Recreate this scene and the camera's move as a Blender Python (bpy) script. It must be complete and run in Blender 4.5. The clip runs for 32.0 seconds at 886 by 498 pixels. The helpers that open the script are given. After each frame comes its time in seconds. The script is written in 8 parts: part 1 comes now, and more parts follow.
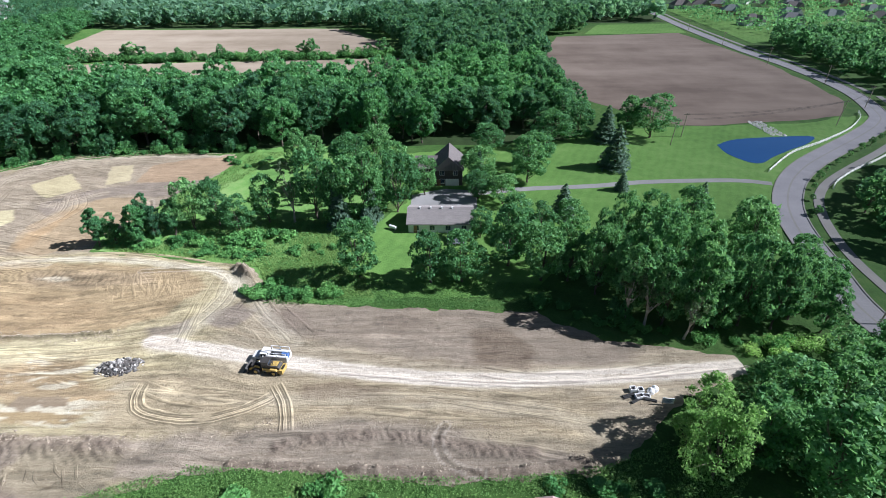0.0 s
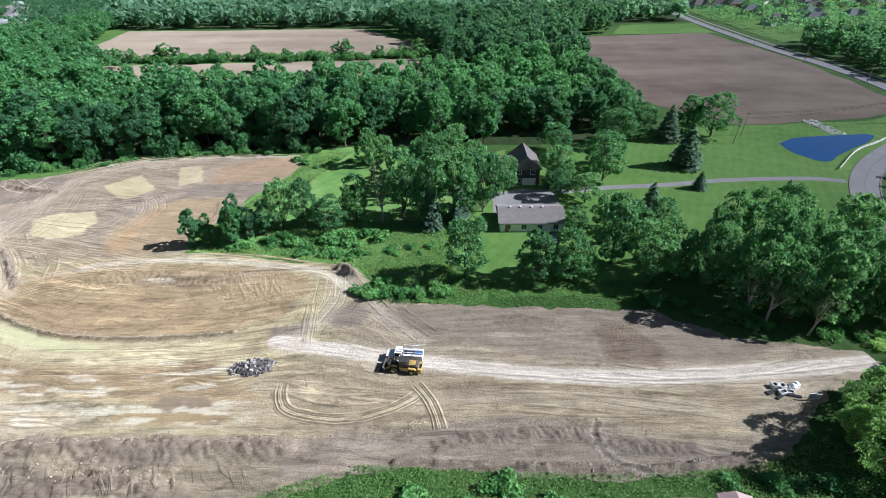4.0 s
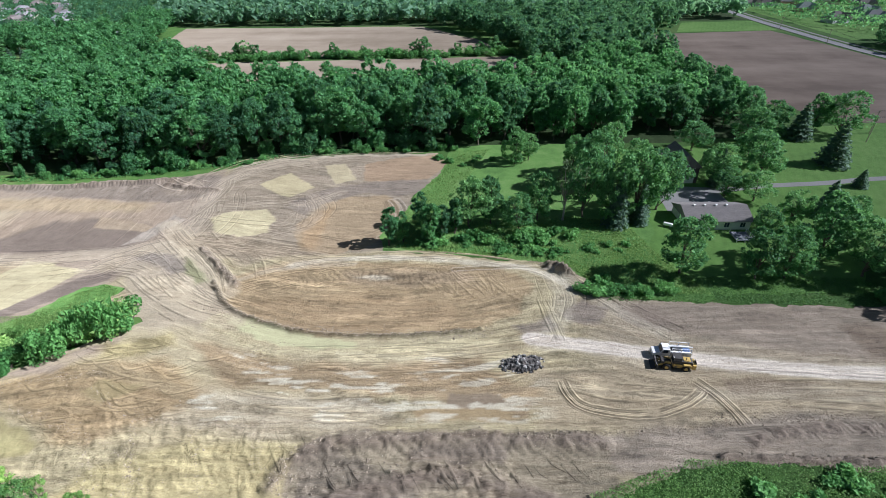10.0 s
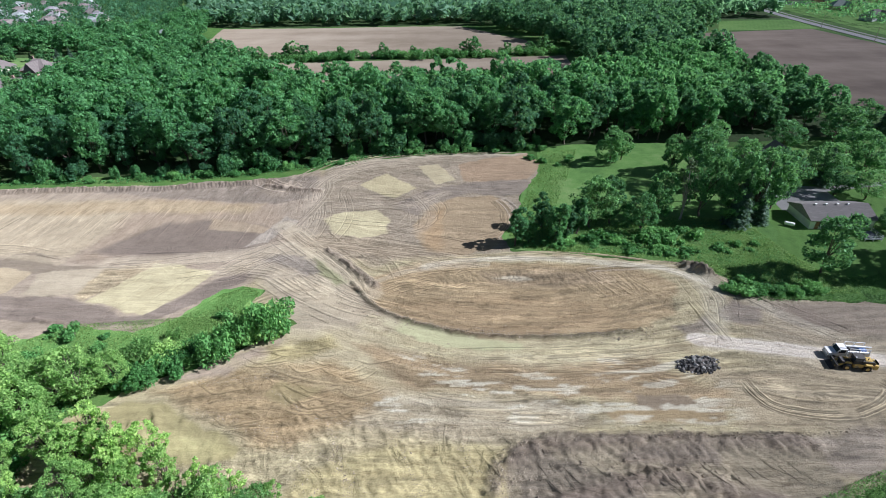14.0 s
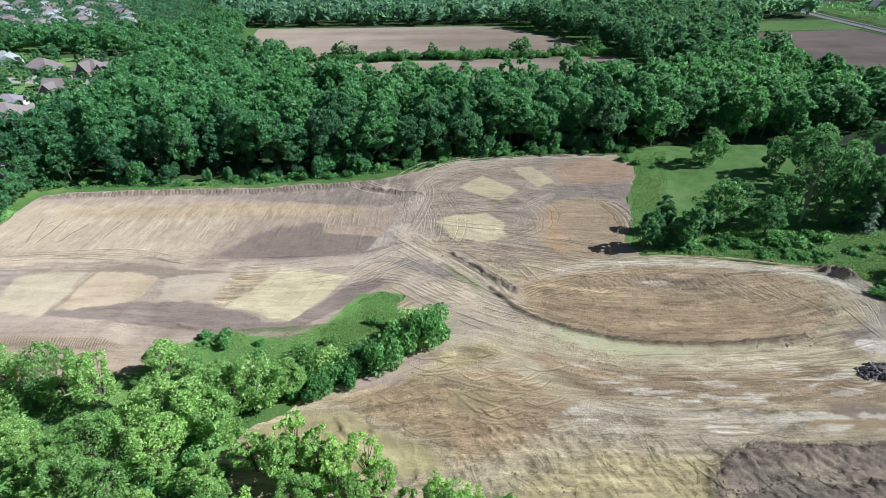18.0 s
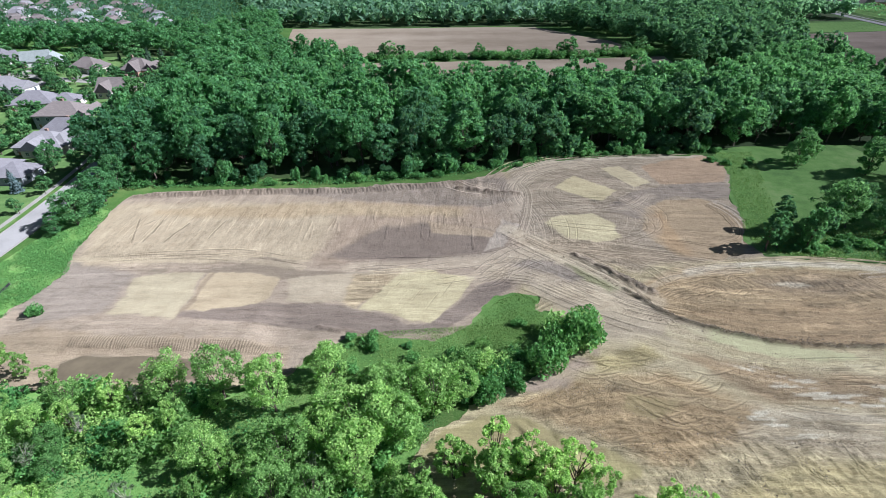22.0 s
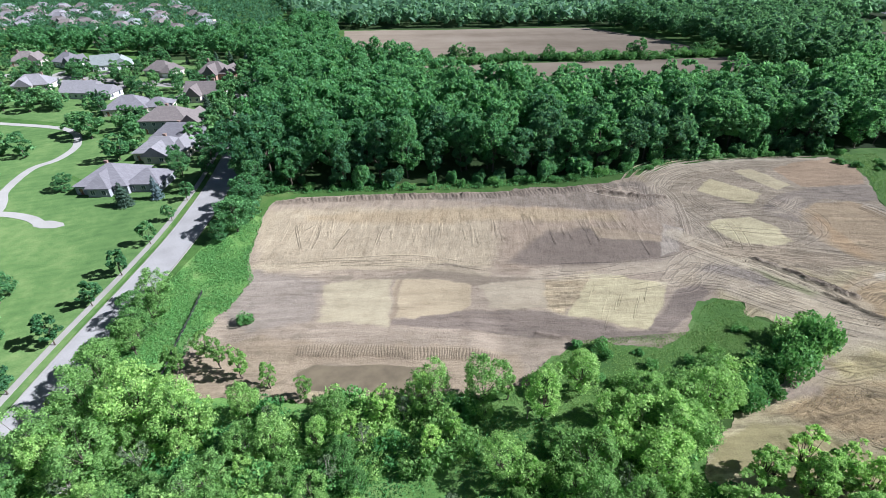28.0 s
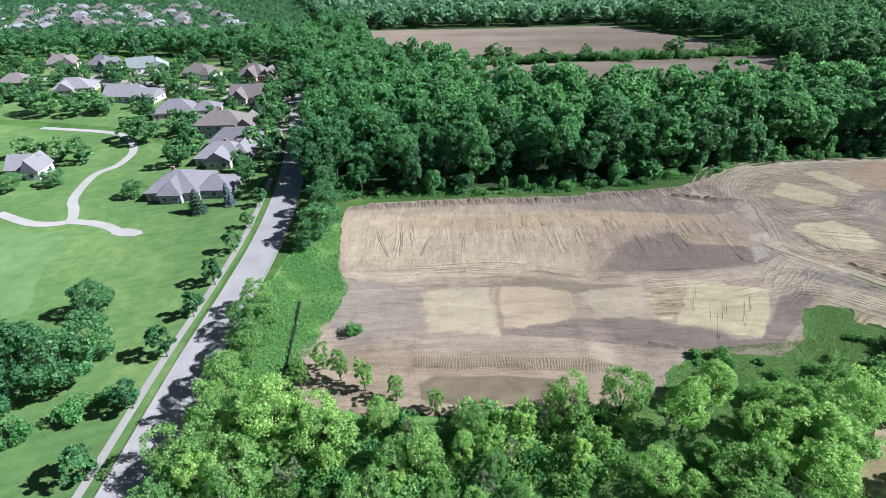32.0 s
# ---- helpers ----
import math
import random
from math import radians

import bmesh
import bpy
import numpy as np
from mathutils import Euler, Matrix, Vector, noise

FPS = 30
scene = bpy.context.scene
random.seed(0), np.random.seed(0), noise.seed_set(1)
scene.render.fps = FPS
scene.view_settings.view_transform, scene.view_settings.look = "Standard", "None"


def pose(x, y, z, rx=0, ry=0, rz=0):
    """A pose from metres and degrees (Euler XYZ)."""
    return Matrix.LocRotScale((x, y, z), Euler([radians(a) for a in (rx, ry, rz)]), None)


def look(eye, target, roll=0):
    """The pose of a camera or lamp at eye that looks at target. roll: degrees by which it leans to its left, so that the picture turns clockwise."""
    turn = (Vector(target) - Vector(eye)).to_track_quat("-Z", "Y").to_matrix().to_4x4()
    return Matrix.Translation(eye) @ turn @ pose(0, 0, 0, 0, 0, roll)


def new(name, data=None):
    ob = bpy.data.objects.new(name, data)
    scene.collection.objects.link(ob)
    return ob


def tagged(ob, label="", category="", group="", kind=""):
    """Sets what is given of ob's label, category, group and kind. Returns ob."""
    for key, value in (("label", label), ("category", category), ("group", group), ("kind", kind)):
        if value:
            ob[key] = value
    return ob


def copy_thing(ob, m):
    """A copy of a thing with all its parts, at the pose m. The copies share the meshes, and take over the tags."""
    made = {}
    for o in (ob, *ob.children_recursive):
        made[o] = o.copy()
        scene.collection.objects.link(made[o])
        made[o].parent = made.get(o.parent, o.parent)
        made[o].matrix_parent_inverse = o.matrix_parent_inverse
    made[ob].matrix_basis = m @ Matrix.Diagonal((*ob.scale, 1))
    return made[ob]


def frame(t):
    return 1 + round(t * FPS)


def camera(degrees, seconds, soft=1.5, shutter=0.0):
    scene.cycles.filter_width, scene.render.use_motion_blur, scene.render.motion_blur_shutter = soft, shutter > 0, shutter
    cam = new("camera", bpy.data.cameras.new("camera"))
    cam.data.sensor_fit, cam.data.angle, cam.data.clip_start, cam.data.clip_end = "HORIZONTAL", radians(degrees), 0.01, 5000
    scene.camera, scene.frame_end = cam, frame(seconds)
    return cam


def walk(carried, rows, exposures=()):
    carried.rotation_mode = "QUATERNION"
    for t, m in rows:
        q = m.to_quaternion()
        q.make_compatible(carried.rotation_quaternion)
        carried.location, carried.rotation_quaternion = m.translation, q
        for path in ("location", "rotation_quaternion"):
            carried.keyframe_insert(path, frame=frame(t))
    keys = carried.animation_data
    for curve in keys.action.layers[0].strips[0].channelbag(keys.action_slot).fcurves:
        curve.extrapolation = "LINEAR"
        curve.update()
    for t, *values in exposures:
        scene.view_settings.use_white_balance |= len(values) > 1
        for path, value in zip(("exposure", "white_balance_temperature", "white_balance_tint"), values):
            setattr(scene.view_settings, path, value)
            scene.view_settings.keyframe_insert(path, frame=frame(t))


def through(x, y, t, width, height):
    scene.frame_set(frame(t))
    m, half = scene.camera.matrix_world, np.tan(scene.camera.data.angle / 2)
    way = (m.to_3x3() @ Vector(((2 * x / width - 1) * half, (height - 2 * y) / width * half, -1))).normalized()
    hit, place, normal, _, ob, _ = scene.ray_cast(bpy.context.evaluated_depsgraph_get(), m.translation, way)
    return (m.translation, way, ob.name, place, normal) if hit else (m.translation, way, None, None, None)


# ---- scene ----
cam = camera(83.0, 32.0, soft=0.6)
PATH = [
    (0, (1.947, -0.044, 67.397), (1.89, 1.644, 66.327), -0.9),
    (0.5, (-0.624, 0.252, 67.585), (-0.678, 1.94, 66.513), -0.8),
    (1, (-3.146, 0.552, 67.611), (-3.201, 2.24, 66.54), -0.8),
    (1.5, (-6.074, 0.735, 67.458), (-6.126, 2.424, 66.388), -0.8),
    (2, (-9.215, 0.793, 67.367), (-9.265, 2.483, 66.299), -0.8),
    (2.5, (-12.343, 0.419, 67.495), (-12.391, 2.109, 66.427), -0.9),
    (3, (-15.734, 0.057, 67.548), (-15.78, 1.747, 66.479), -0.9),
    (3.5, (-19.461, -0.438, 67.569), (-19.504, 1.252, 66.501), -0.9),
    (5.5, (-35.54, -1.968, 67.772), (-35.582, -0.28, 66.7), -1.1),
    (6, (-39.611, -1.907, 67.776), (-39.655, -0.219, 66.705), -1.1),
    (6.5, (-43.672, -1.898, 67.844), (-43.718, -0.21, 66.772), -1.0),
    (7, (-47.755, -1.864, 67.838), (-47.801, -0.176, 66.766), -1.0),
    (7.5, (-51.952, -1.81, 67.92), (-51.996, -0.123, 66.847), -1.1),
    (8, (-56.093, -1.87, 68.116), (-56.137, -0.184, 67.041), -1.1),
    (8.5, (-60.208, -2.051, 68.452), (-60.254, -0.366, 67.375), -1.1),
    (9, (-64.685, -2.444, 68.771), (-64.727, -0.759, 67.694), -1.0),
    (9.5, (-69.152, -2.53, 68.905), (-69.192, -0.845, 67.828), -1.0),
    (10, (-73.455, -2.577, 68.983), (-73.495, -0.893, 67.905), -0.9),
    (10.5, (-77.737, -2.602, 69.026), (-77.778, -0.918, 67.948), -1.0),
    (11, (-81.691, -2.672, 69.05), (-81.732, -0.988, 67.972), -1.0),
    (11.5, (-85.73, -2.756, 69.196), (-85.773, -1.072, 68.117), -1.0),
    (12, (-90.076, -2.78, 69.317), (-90.117, -1.097, 68.237), -1.0),
    (12.5, (-94.196, -2.809, 69.421), (-94.237, -1.126, 68.342), -1.0),
    (13, (-98.295, -2.773, 69.441), (-98.335, -1.09, 68.361), -1.0),
    (13.5, (-102.341, -2.67, 69.403), (-102.378, -0.987, 68.324), -1.0),
    (14, (-106.162, -2.453, 69.332), (-106.2, -0.769, 68.253), -1.1),
    (14.5, (-110.081, -2.225, 69.299), (-110.118, -0.541, 68.221), -1.1),
    (16.5, (-126.369, -0.95, 69.379), (-126.404, 0.733, 68.299), -1.0),
    (17, (-130.385, -0.91, 69.492), (-130.42, 0.774, 68.413), -1.0),
    (17.5, (-134.633, -0.884, 69.679), (-134.666, 0.799, 68.6), -1.0),
    (18, (-138.71, -0.742, 69.733), (-138.742, 0.942, 68.653), -1.0),
    (18.5, (-142.676, -0.436, 69.623), (-142.707, 1.247, 68.544), -1.0),
    (19, (-146.682, -0.063, 69.412), (-146.712, 1.621, 68.334), -0.9),
    (19.5, (-150.629, 0.12, 69.107), (-150.659, 1.806, 68.031), -0.8),
    (20, (-154.495, 0.282, 68.793), (-154.523, 1.969, 67.719), -0.7),
    (20.5, (-158.195, 0.428, 68.614), (-158.224, 2.116, 67.542), -0.7),
    (21, (-161.955, 0.518, 68.6), (-161.983, 2.205, 67.527), -0.7),
    (21.5, (-165.547, 0.705, 68.578), (-165.574, 2.393, 67.505), -0.8),
    (22, (-169.005, 0.774, 68.664), (-169.032, 2.461, 67.59), -0.8),
    (22.5, (-172.526, 0.804, 68.814), (-172.553, 2.49, 67.739), -0.9),
    (23, (-176.108, 0.883, 68.945), (-176.135, 2.569, 67.869), -0.9),
    (23.5, (-179.694, 0.915, 69.045), (-179.72, 2.601, 67.969), -1.0),
    (24, (-183.45, 0.891, 69.143), (-183.475, 2.577, 68.067), -1.0),
    (24.5, (-187.306, 0.989, 69.206), (-187.332, 2.675, 68.13), -1.1),
    (25, (-191.351, 1.002, 69.275), (-191.376, 2.687, 68.199), -1.0),
    (25.5, (-195.376, 1.091, 69.383), (-195.399, 2.776, 68.307), -1.1),
    (27.5, (-210.428, 1.323, 70.217), (-210.454, 3.0078, 69.1413), -1.13),
    (28, (-213.965, 1.476, 70.433), (-213.99, 3.1625, 69.3574), -1.09),
    (28.5, (-217.317, 1.564, 70.713), (-217.342, 3.2502, 69.6375), -1.04),
    (29, (-220.579, 1.673, 70.927), (-220.602, 3.3599, 69.8516), -1.00),
    (29.5, (-223.527, 1.934, 71.273), (-223.551, 3.6189, 70.1966), -1.10),
    (30, (-226.214, 2.334, 71.555), (-226.24, 4.0169, 70.4746), -1.20),
    (30.5, (-228.991, 2.682, 71.843), (-229.018, 4.3639, 70.7616), -1.30),
    (31, (-231.543, 2.912, 72.173), (-231.572, 4.5929, 71.0896), -1.40),
    (31.5, (-234.202, 3.07, 72.442), (-234.231, 4.7509, 71.3576), -1.50),
    (32, (-236.821, 3.321, 72.583), (-236.85, 5.0009, 71.4986), -1.50),
]
walk(cam, [(t, look(eye, target, roll)) for t, eye, target, roll in PATH],
     [(0, 0.70), (4, 0.63), (9, 0.52), (18, 0.56), (25, 0.65), (32, 0.76)])

# ---- light ----
SUN_EL, SUN_AZ = 38.0, 91.0          # height of the sun; its bearing, clockwise from +y
sun_dir = Vector((math.sin(radians(SUN_AZ)) * math.cos(radians(SUN_EL)), math.cos(radians(SUN_AZ)) * math.cos(radians(SUN_EL)), math.sin(radians(SUN_EL))))
world = bpy.data.worlds.new("sky")
scene.world = world
world.use_nodes = True
sky = world.node_tree.nodes.new("ShaderNodeTexSky")
sky.sky_type = "NISHITA"
sky.sun_disc = False
sky.sun_elevation, sky.sun_rotation = radians(SUN_EL), radians(SUN_AZ)
background = world.node_tree.nodes["Background"]
background.inputs["Strength"].default_value = 0.035
world.node_tree.links.new(sky.outputs[0], background.inputs["Color"])
sun = new("sun", bpy.data.lights.new("sun", "SUN"))
sun.data.energy, sun.data.angle, sun.data.color = 5.9, radians(0.53), (1.0, 0.965, 0.975)
sun.matrix_world = look(sun_dir * 300, (0, 0, 0))
scene.view_settings.use_white_balance = True
scene.view_settings.white_balance_temperature = 5760

# ---- materials ----


class Mat:
    """A node material with short-hand for adding and linking nodes."""

    def __init__(self, name, rough=0.9, spec=0.2, metal=0.0):
        self.m = bpy.data.materials.new(name)
        self.m.use_nodes = True
        self.t = self.m.node_tree
        self.p = self.t.nodes["Principled BSDF"]
        self.out = self.t.nodes["Material Output"]
        self.p.inputs["Roughness"].default_value = rough
        self.p.inputs["Specular IOR Level"].default_value = spec
        self.p.inputs["Metallic"].default_value = metal
        self.p.inputs["Diffuse Roughness"].default_value = 1.0 if rough > 0.89 else 0.0

    def node(self, kind, **settings):
        n = self.t.nodes.new(kind)
        for key, value in settings.items():
            if key in n.inputs:
                self.put(n.inputs[key], value)
        return n

    def put(self, socket, value):
        if isinstance(value, bpy.types.NodeSocket):
            self.t.links.new(value, socket)
        else:
            socket.default_value = value

    def where(self, scale=(1, 1, 1), source="object", turn=0.0):
        if source == "object":
            v = self.node("ShaderNodeTexCoord").outputs["Object"]
        elif source == "world":
            v = self.node("ShaderNodeNewGeometry").outputs["Position"]
        else:
            n = self.node("ShaderNodeUVMap")
            n.uv_map = source
            v = n.outputs[0]
        mp = self.node("ShaderNodeMapping", Vector=v, Scale=scale, Rotation=(0, 0, radians(turn)))
        return mp.outputs[0]

    def noise(self, vector, scale, detail=4.0, rough=0.55, distort=0.0):
        n = self.node("ShaderNodeTexNoise", Vector=vector, Scale=scale, Detail=detail, Roughness=rough, Distortion=distort)
        return n.outputs["Fac"]

    def ramp(self, fac, stops):
        n = self.node("ShaderNodeValToRGB", Fac=fac)
        r = n.color_ramp
        while len(r.elements) < len(stops):
            r.elements.new(0.5)
        for e, (at, colour) in zip(r.elements, stops):
            e.position = at
            e.color = (*colour, 1) if len(colour) == 3 else colour
        return n.outputs["Color"]

    def mix(self, fac, a, b, how="MIX"):
        n = self.t.nodes.new("ShaderNodeMix")
        n.data_type, n.blend_type = "RGBA", how
        for socket, value in ((n.inputs[0], fac), (n.inputs[6], a), (n.inputs[7], b)):
            if isinstance(value, tuple) and len(value) == 3:
                value = (*value, 1)
            self.put(socket, value)
        return n.outputs[2]

    def math(self, how, a, b=0.0):
        n = self.t.nodes.new("ShaderNodeMath")
        n.operation = how
        self.put(n.inputs[0], a)
        self.put(n.inputs[1], b)
        return n.outputs[0]

    def colour(self, value):
        self.put(self.p.inputs["Base Color"], (*value, 1) if isinstance(value, tuple) else value)
        return self

    def bump(self, height, strength=0.4, distance=0.1):
        n = self.node("ShaderNodeBump", Height=height, Strength=strength, Distance=distance)
        self.t.links.new(n.outputs[0], self.p.inputs["Normal"])
        return self


def simple(name, a, b=None, scale=1.5, rough=0.85, spec=0.2, metal=0.0, bump=0.0):
    """A plain surface with two-scale variation between two colours."""
    m = Mat(name, rough, spec, metal)
    b = b or tuple(c * 0.75 for c in a)
    v = m.where(source="object")
    fac = m.math("ADD", m.math("MULTIPLY", m.noise(v, scale, 3), 0.6), m.math("MULTIPLY", m.noise(v, scale * 9, 2), 0.4))
    m.colour(m.ramp(fac, [(0.35, b), (0.65, a)]))
    if bump:
        m.bump(m.noise(v, scale * 12, 3), bump, 0.05)
    return m.m


def leaf_material(name, dark, light, hue=0.03, through=0.36):
    """Leaves: colour varies from spray to spray and from tree to tree; light shines through."""
    m = Mat(name, 0.62, 0.2)
    geo, info = m.node("ShaderNodeNewGeometry"), m.node("ShaderNodeObjectInfo")
    base = m.ramp(geo.outputs["Random Per Island"], [(0.0, dark), (0.55, tuple((a + b) / 2 for a, b in zip(dark, light))), (1.0, light)])
    hs = m.node("ShaderNodeHueSaturation", Color=base)
    m.put(hs.inputs["Hue"], m.math("ADD", m.math("MULTIPLY", info.outputs["Random"], -hue), 0.5 + hue * 0.4))
    m.put(hs.inputs["Value"], m.math("ADD", m.math("MULTIPLY", info.outputs["Random"], 0.60), 0.66))
    m.colour(hs.outputs[0])
    tr = m.node("ShaderNodeBsdfTranslucent", Color=m.mix(0.35, hs.outputs[0], (0.26, 0.46, 0.10), "MIX"))
    mixer = m.node("ShaderNodeMixShader", Fac=through)
    m.t.links.new(m.p.outputs[0], mixer.inputs[1])
    m.t.links.new(tr.outputs[0], mixer.inputs[2])
    m.t.links.new(mixer.outputs[0], m.out.inputs["Surface"])
    return m.m


def grass_material(name, a, b, c, mow=0.0, turn=0.0, patch=0.03):
    m = Mat(name, 0.95, 0.1)
    v = m.where(source="world")
    big, mid, fine = m.noise(v, patch, 4), m.noise(v, 0.25, 4, 0.65), m.noise(v, 2.5, 3, 0.7)
    fac = m.math("ADD", m.math("ADD", m.math("MULTIPLY", big, 0.4), m.math("MULTIPLY", mid, 0.35)), m.math("MULTIPLY", fine, 0.25))
    col = m.ramp(fac, [(0.36, a), (0.5, b), (0.64, c)])
    if mow:
        w = m.node("ShaderNodeTexWave", Vector=m.where(source="world", turn=turn), Scale=0.11, Distortion=4.0, Detail=3.0)
        col = m.mix(m.math("MULTIPLY", w.outputs["Fac"], mow), col, tuple(x * 1.6 for x in b))
    m.colour(col)
    m.bump(m.noise(v, 1.8, 5, 0.7), 0.8, 0.25)
    return m.m


GRASS = grass_material("rough_grass", (0.035, 0.075, 0.02), (0.06, 0.125, 0.03), (0.11, 0.16, 0.05))
WEEDS = grass_material("weedy_meadow", (0.074, 0.155, 0.042), (0.125, 0.240, 0.062), (0.20, 0.29, 0.105), patch=0.06)
LAWN = grass_material("mown_lawn", (0.075, 0.155, 0.038), (0.115, 0.220, 0.052), (0.165, 0.270, 0.078), mow=0.14, turn=25)
GOLF = grass_material("golf_fairway", (0.050, 0.100, 0.032), (0.082, 0.145, 0.046), (0.155, 0.215, 0.078), mow=0.16, turn=70, patch=0.03)
GREEN = grass_material("putting_green", (0.072, 0.138, 0.050), (0.102, 0.178, 0.066), (0.155, 0.225, 0.094), patch=0.05)
GLADE_GRASS = grass_material("glade_grass", (0.070, 0.150, 0.040), (0.118, 0.228, 0.060), (0.195, 0.300, 0.10), patch=0.08)
# the crowns' shade is put into these darker grass colours
WOODFLOOR_SHADE = grass_material("shade_darkened_wood_floor", (0.02, 0.035, 0.012), (0.035, 0.06, 0.02), (0.06, 0.08, 0.035))


def field_material(name, a, b, c, turn=0.0):
    m = Mat(name, 0.95, 0.1)
    v = m.where(source="world", turn=turn)
    stretched = m.where((0.006, 0.03, 0.01), "world", turn)
    big, mid = m.noise(stretched, 1.0, 5, 0.6), m.noise(v, 0.05, 5, 0.6)
    col = m.ramp(m.math("ADD", m.math("MULTIPLY", big, 0.65), m.math("MULTIPLY", mid, 0.35)), [(0.36, a), (0.5, b), (0.66, c)])
    w = m.node("ShaderNodeTexWave", Vector=m.where((1, 1, 1), "world", turn + 90), Scale=0.35, Distortion=3.0, Detail=2.0)
    m.colour(m.mix(m.math("MULTIPLY", w.outputs["Fac"], 0.12), col, a))
    m.bump(w.outputs["Fac"], 0.3, 0.1)
    return m.m


FIELD_TAN = field_material("dry_tilled_field", (0.185, 0.147, 0.105), (0.25, 0.203, 0.150), (0.315, 0.264, 0.200))
FIELD_BROWN = field_material("dark_tilled_field", (0.135, 0.102, 0.080), (0.205, 0.160, 0.126), (0.275, 0.22, 0.175), turn=-8)


def soil_material():
    """Bare graded soil; the soil kinds come with the mesh, streaks follow the grading where it was scraped."""
    m = Mat("graded_soil", 0.88, 0.2)
    m.p.inputs["Diffuse Roughness"].default_value = 0.45
    at = m.node("ShaderNodeAttribute")
    at.attribute_name = "soil"
    amount = at.outputs["Alpha"]
    v = m.where(source="world")
    streak = m.noise(m.where((0.05, 0.75, 1), "flow"), 1.0, 5, 0.62, 0.3)
    thin = m.noise(m.where((0.16, 2.2, 1), "flow"), 1.0, 5, 0.66, 0.6)
    scratch = m.noise(m.where((0.22, 1.0, 1), "flow"), 1.0, 7, 0.78, 0.9)
    grit, chip, lump = m.noise(v, 3.4, 6, 0.8), m.noise(v, 1.1, 6, 0.78, 0.5), m.noise(v, 0.22, 5, 0.6)
    col = at.outputs["Color"]
    col = m.mix(m.math("MULTIPLY", amount, 0.75), col, m.ramp(streak, [(0.34, (0.76, 0.73, 0.70)), (0.46, (1, 1, 1)), (0.56, (1, 1, 1)), (0.70, (1.30, 1.32, 1.36))]), "MULTIPLY")
    col = m.mix(m.math("MULTIPLY", amount, 0.8), col, m.ramp(thin, [(0.34, (0.66, 0.63, 0.60)), (0.44, (1, 1, 1)), (0.58, (1, 1, 1)), (0.68, (1.22, 1.22, 1.22))]), "MULTIPLY")
    col = m.mix(m.math("ADD", m.math("MULTIPLY", amount, 0.7), 0.1), col, m.ramp(scratch, [(0.36, (0.62, 0.59, 0.56)), (0.44, (0.97, 0.97, 0.97)), (0.57, (1, 1, 1)), (0.64, (1.30, 1.31, 1.33))]), "MULTIPLY")
    col = m.mix(m.math("ADD", m.math("MULTIPLY", amount, 0.5), 0.15), col, m.ramp(chip, [(0.34, (0.60, 0.58, 0.56)), (0.44, (1, 1, 1)), (0.58, (1, 1, 1)), (0.68, (1.28, 1.28, 1.28))]), "MULTIPLY")
    col = m.mix(0.30, col, m.ramp(grit, [(0.36, (0.55, 0.54, 0.53)), (0.5, (1.0, 1.0, 1.0)), (0.66, (1.4, 1.4, 1.4))]), "MULTIPLY")
    col = m.mix(0.5, col, m.ramp(lump, [(0.38, (0.86, 0.84, 0.82)), (0.5, (1, 1, 1)), (0.64, (1.10, 1.10, 1.10))]), "MULTIPLY")
    m.colour(col)
    h = m.math("ADD", m.math("ADD", m.math("MULTIPLY", thin, 0.5), m.math("MULTIPLY", scratch, 0.6)), m.math("ADD", m.math("MULTIPLY", grit, 0.4), m.math("MULTIPLY", chip, 0.8)))
    n = m.node("ShaderNodeBump", Height=h, Distance=0.35)
    m.put(n.inputs["Strength"], m.math("ADD", m.math("MULTIPLY", amount, 0.75), 0.2))
    m.t.links.new(n.outputs[0], m.p.inputs["Normal"])
    return m.m


SOIL = soil_material()


def paving(name, a, b, seam=0.0):
    m = Mat(name, 0.9, 0.25)
    v = m.where(source="world")
    fac = m.math("ADD", m.math("MULTIPLY", m.noise(v, 0.15, 4), 0.5), m.math("MULTIPLY", m.noise(v, 2.5, 4, 0.7), 0.5))
    m.colour(m.ramp(fac, [(0.35, a), (0.65, b)]))
    m.bump(m.noise(v, 12, 2), 0.2, 0.02)
    return m.m


ASPHALT_PALE = paving("worn_pale_pavement", (0.215, 0.208, 0.20), (0.305, 0.296, 0.288))
ASPHALT = paving("grey_pavement", (0.22, 0.21, 0.215), (0.31, 0.295, 0.30))
CONCRETE = paving("pale_concrete", (0.205, 0.195, 0.178), (0.275, 0.262, 0.24))
PATHCRETE = paving("cart_path_concrete", (0.25, 0.24, 0.22), (0.32, 0.31, 0.285))

LEAF_FOREST = leaf_material("forest_leaves", (0.048, 0.136, 0.073), (0.175, 0.435, 0.197), 0.05, 0.60)
LEAF_YARD = leaf_material("yard_leaves", (0.048, 0.148, 0.060), (0.190, 0.435, 0.160), 0.045, 0.44)
LEAF_LIME = leaf_material("lime_leaves", (0.165, 0.340, 0.100), (0.460, 0.720, 0.225), 0.03, 0.55)
LEAF_MID = leaf_material("thicket_leaves", (0.120, 0.270, 0.085), (0.360, 0.620, 0.200), 0.04, 0.52)
LEAF_SAPLING = leaf_material("sapling_leaves", (0.215, 0.410, 0.110), (0.540, 0.790, 0.250), 0.03, 0.60)
# far leaves paler and bluer: distance haze put into the leaf colour
LEAF_FAR_HAZE = leaf_material("hazed_distant_leaves", (0.095, 0.215, 0.140), (0.270, 0.470, 0.295), 0.03, 0.58)
LEAF_BUSH = leaf_material("bush_leaves", (0.070, 0.205, 0.060), (0.160, 0.395, 0.115))
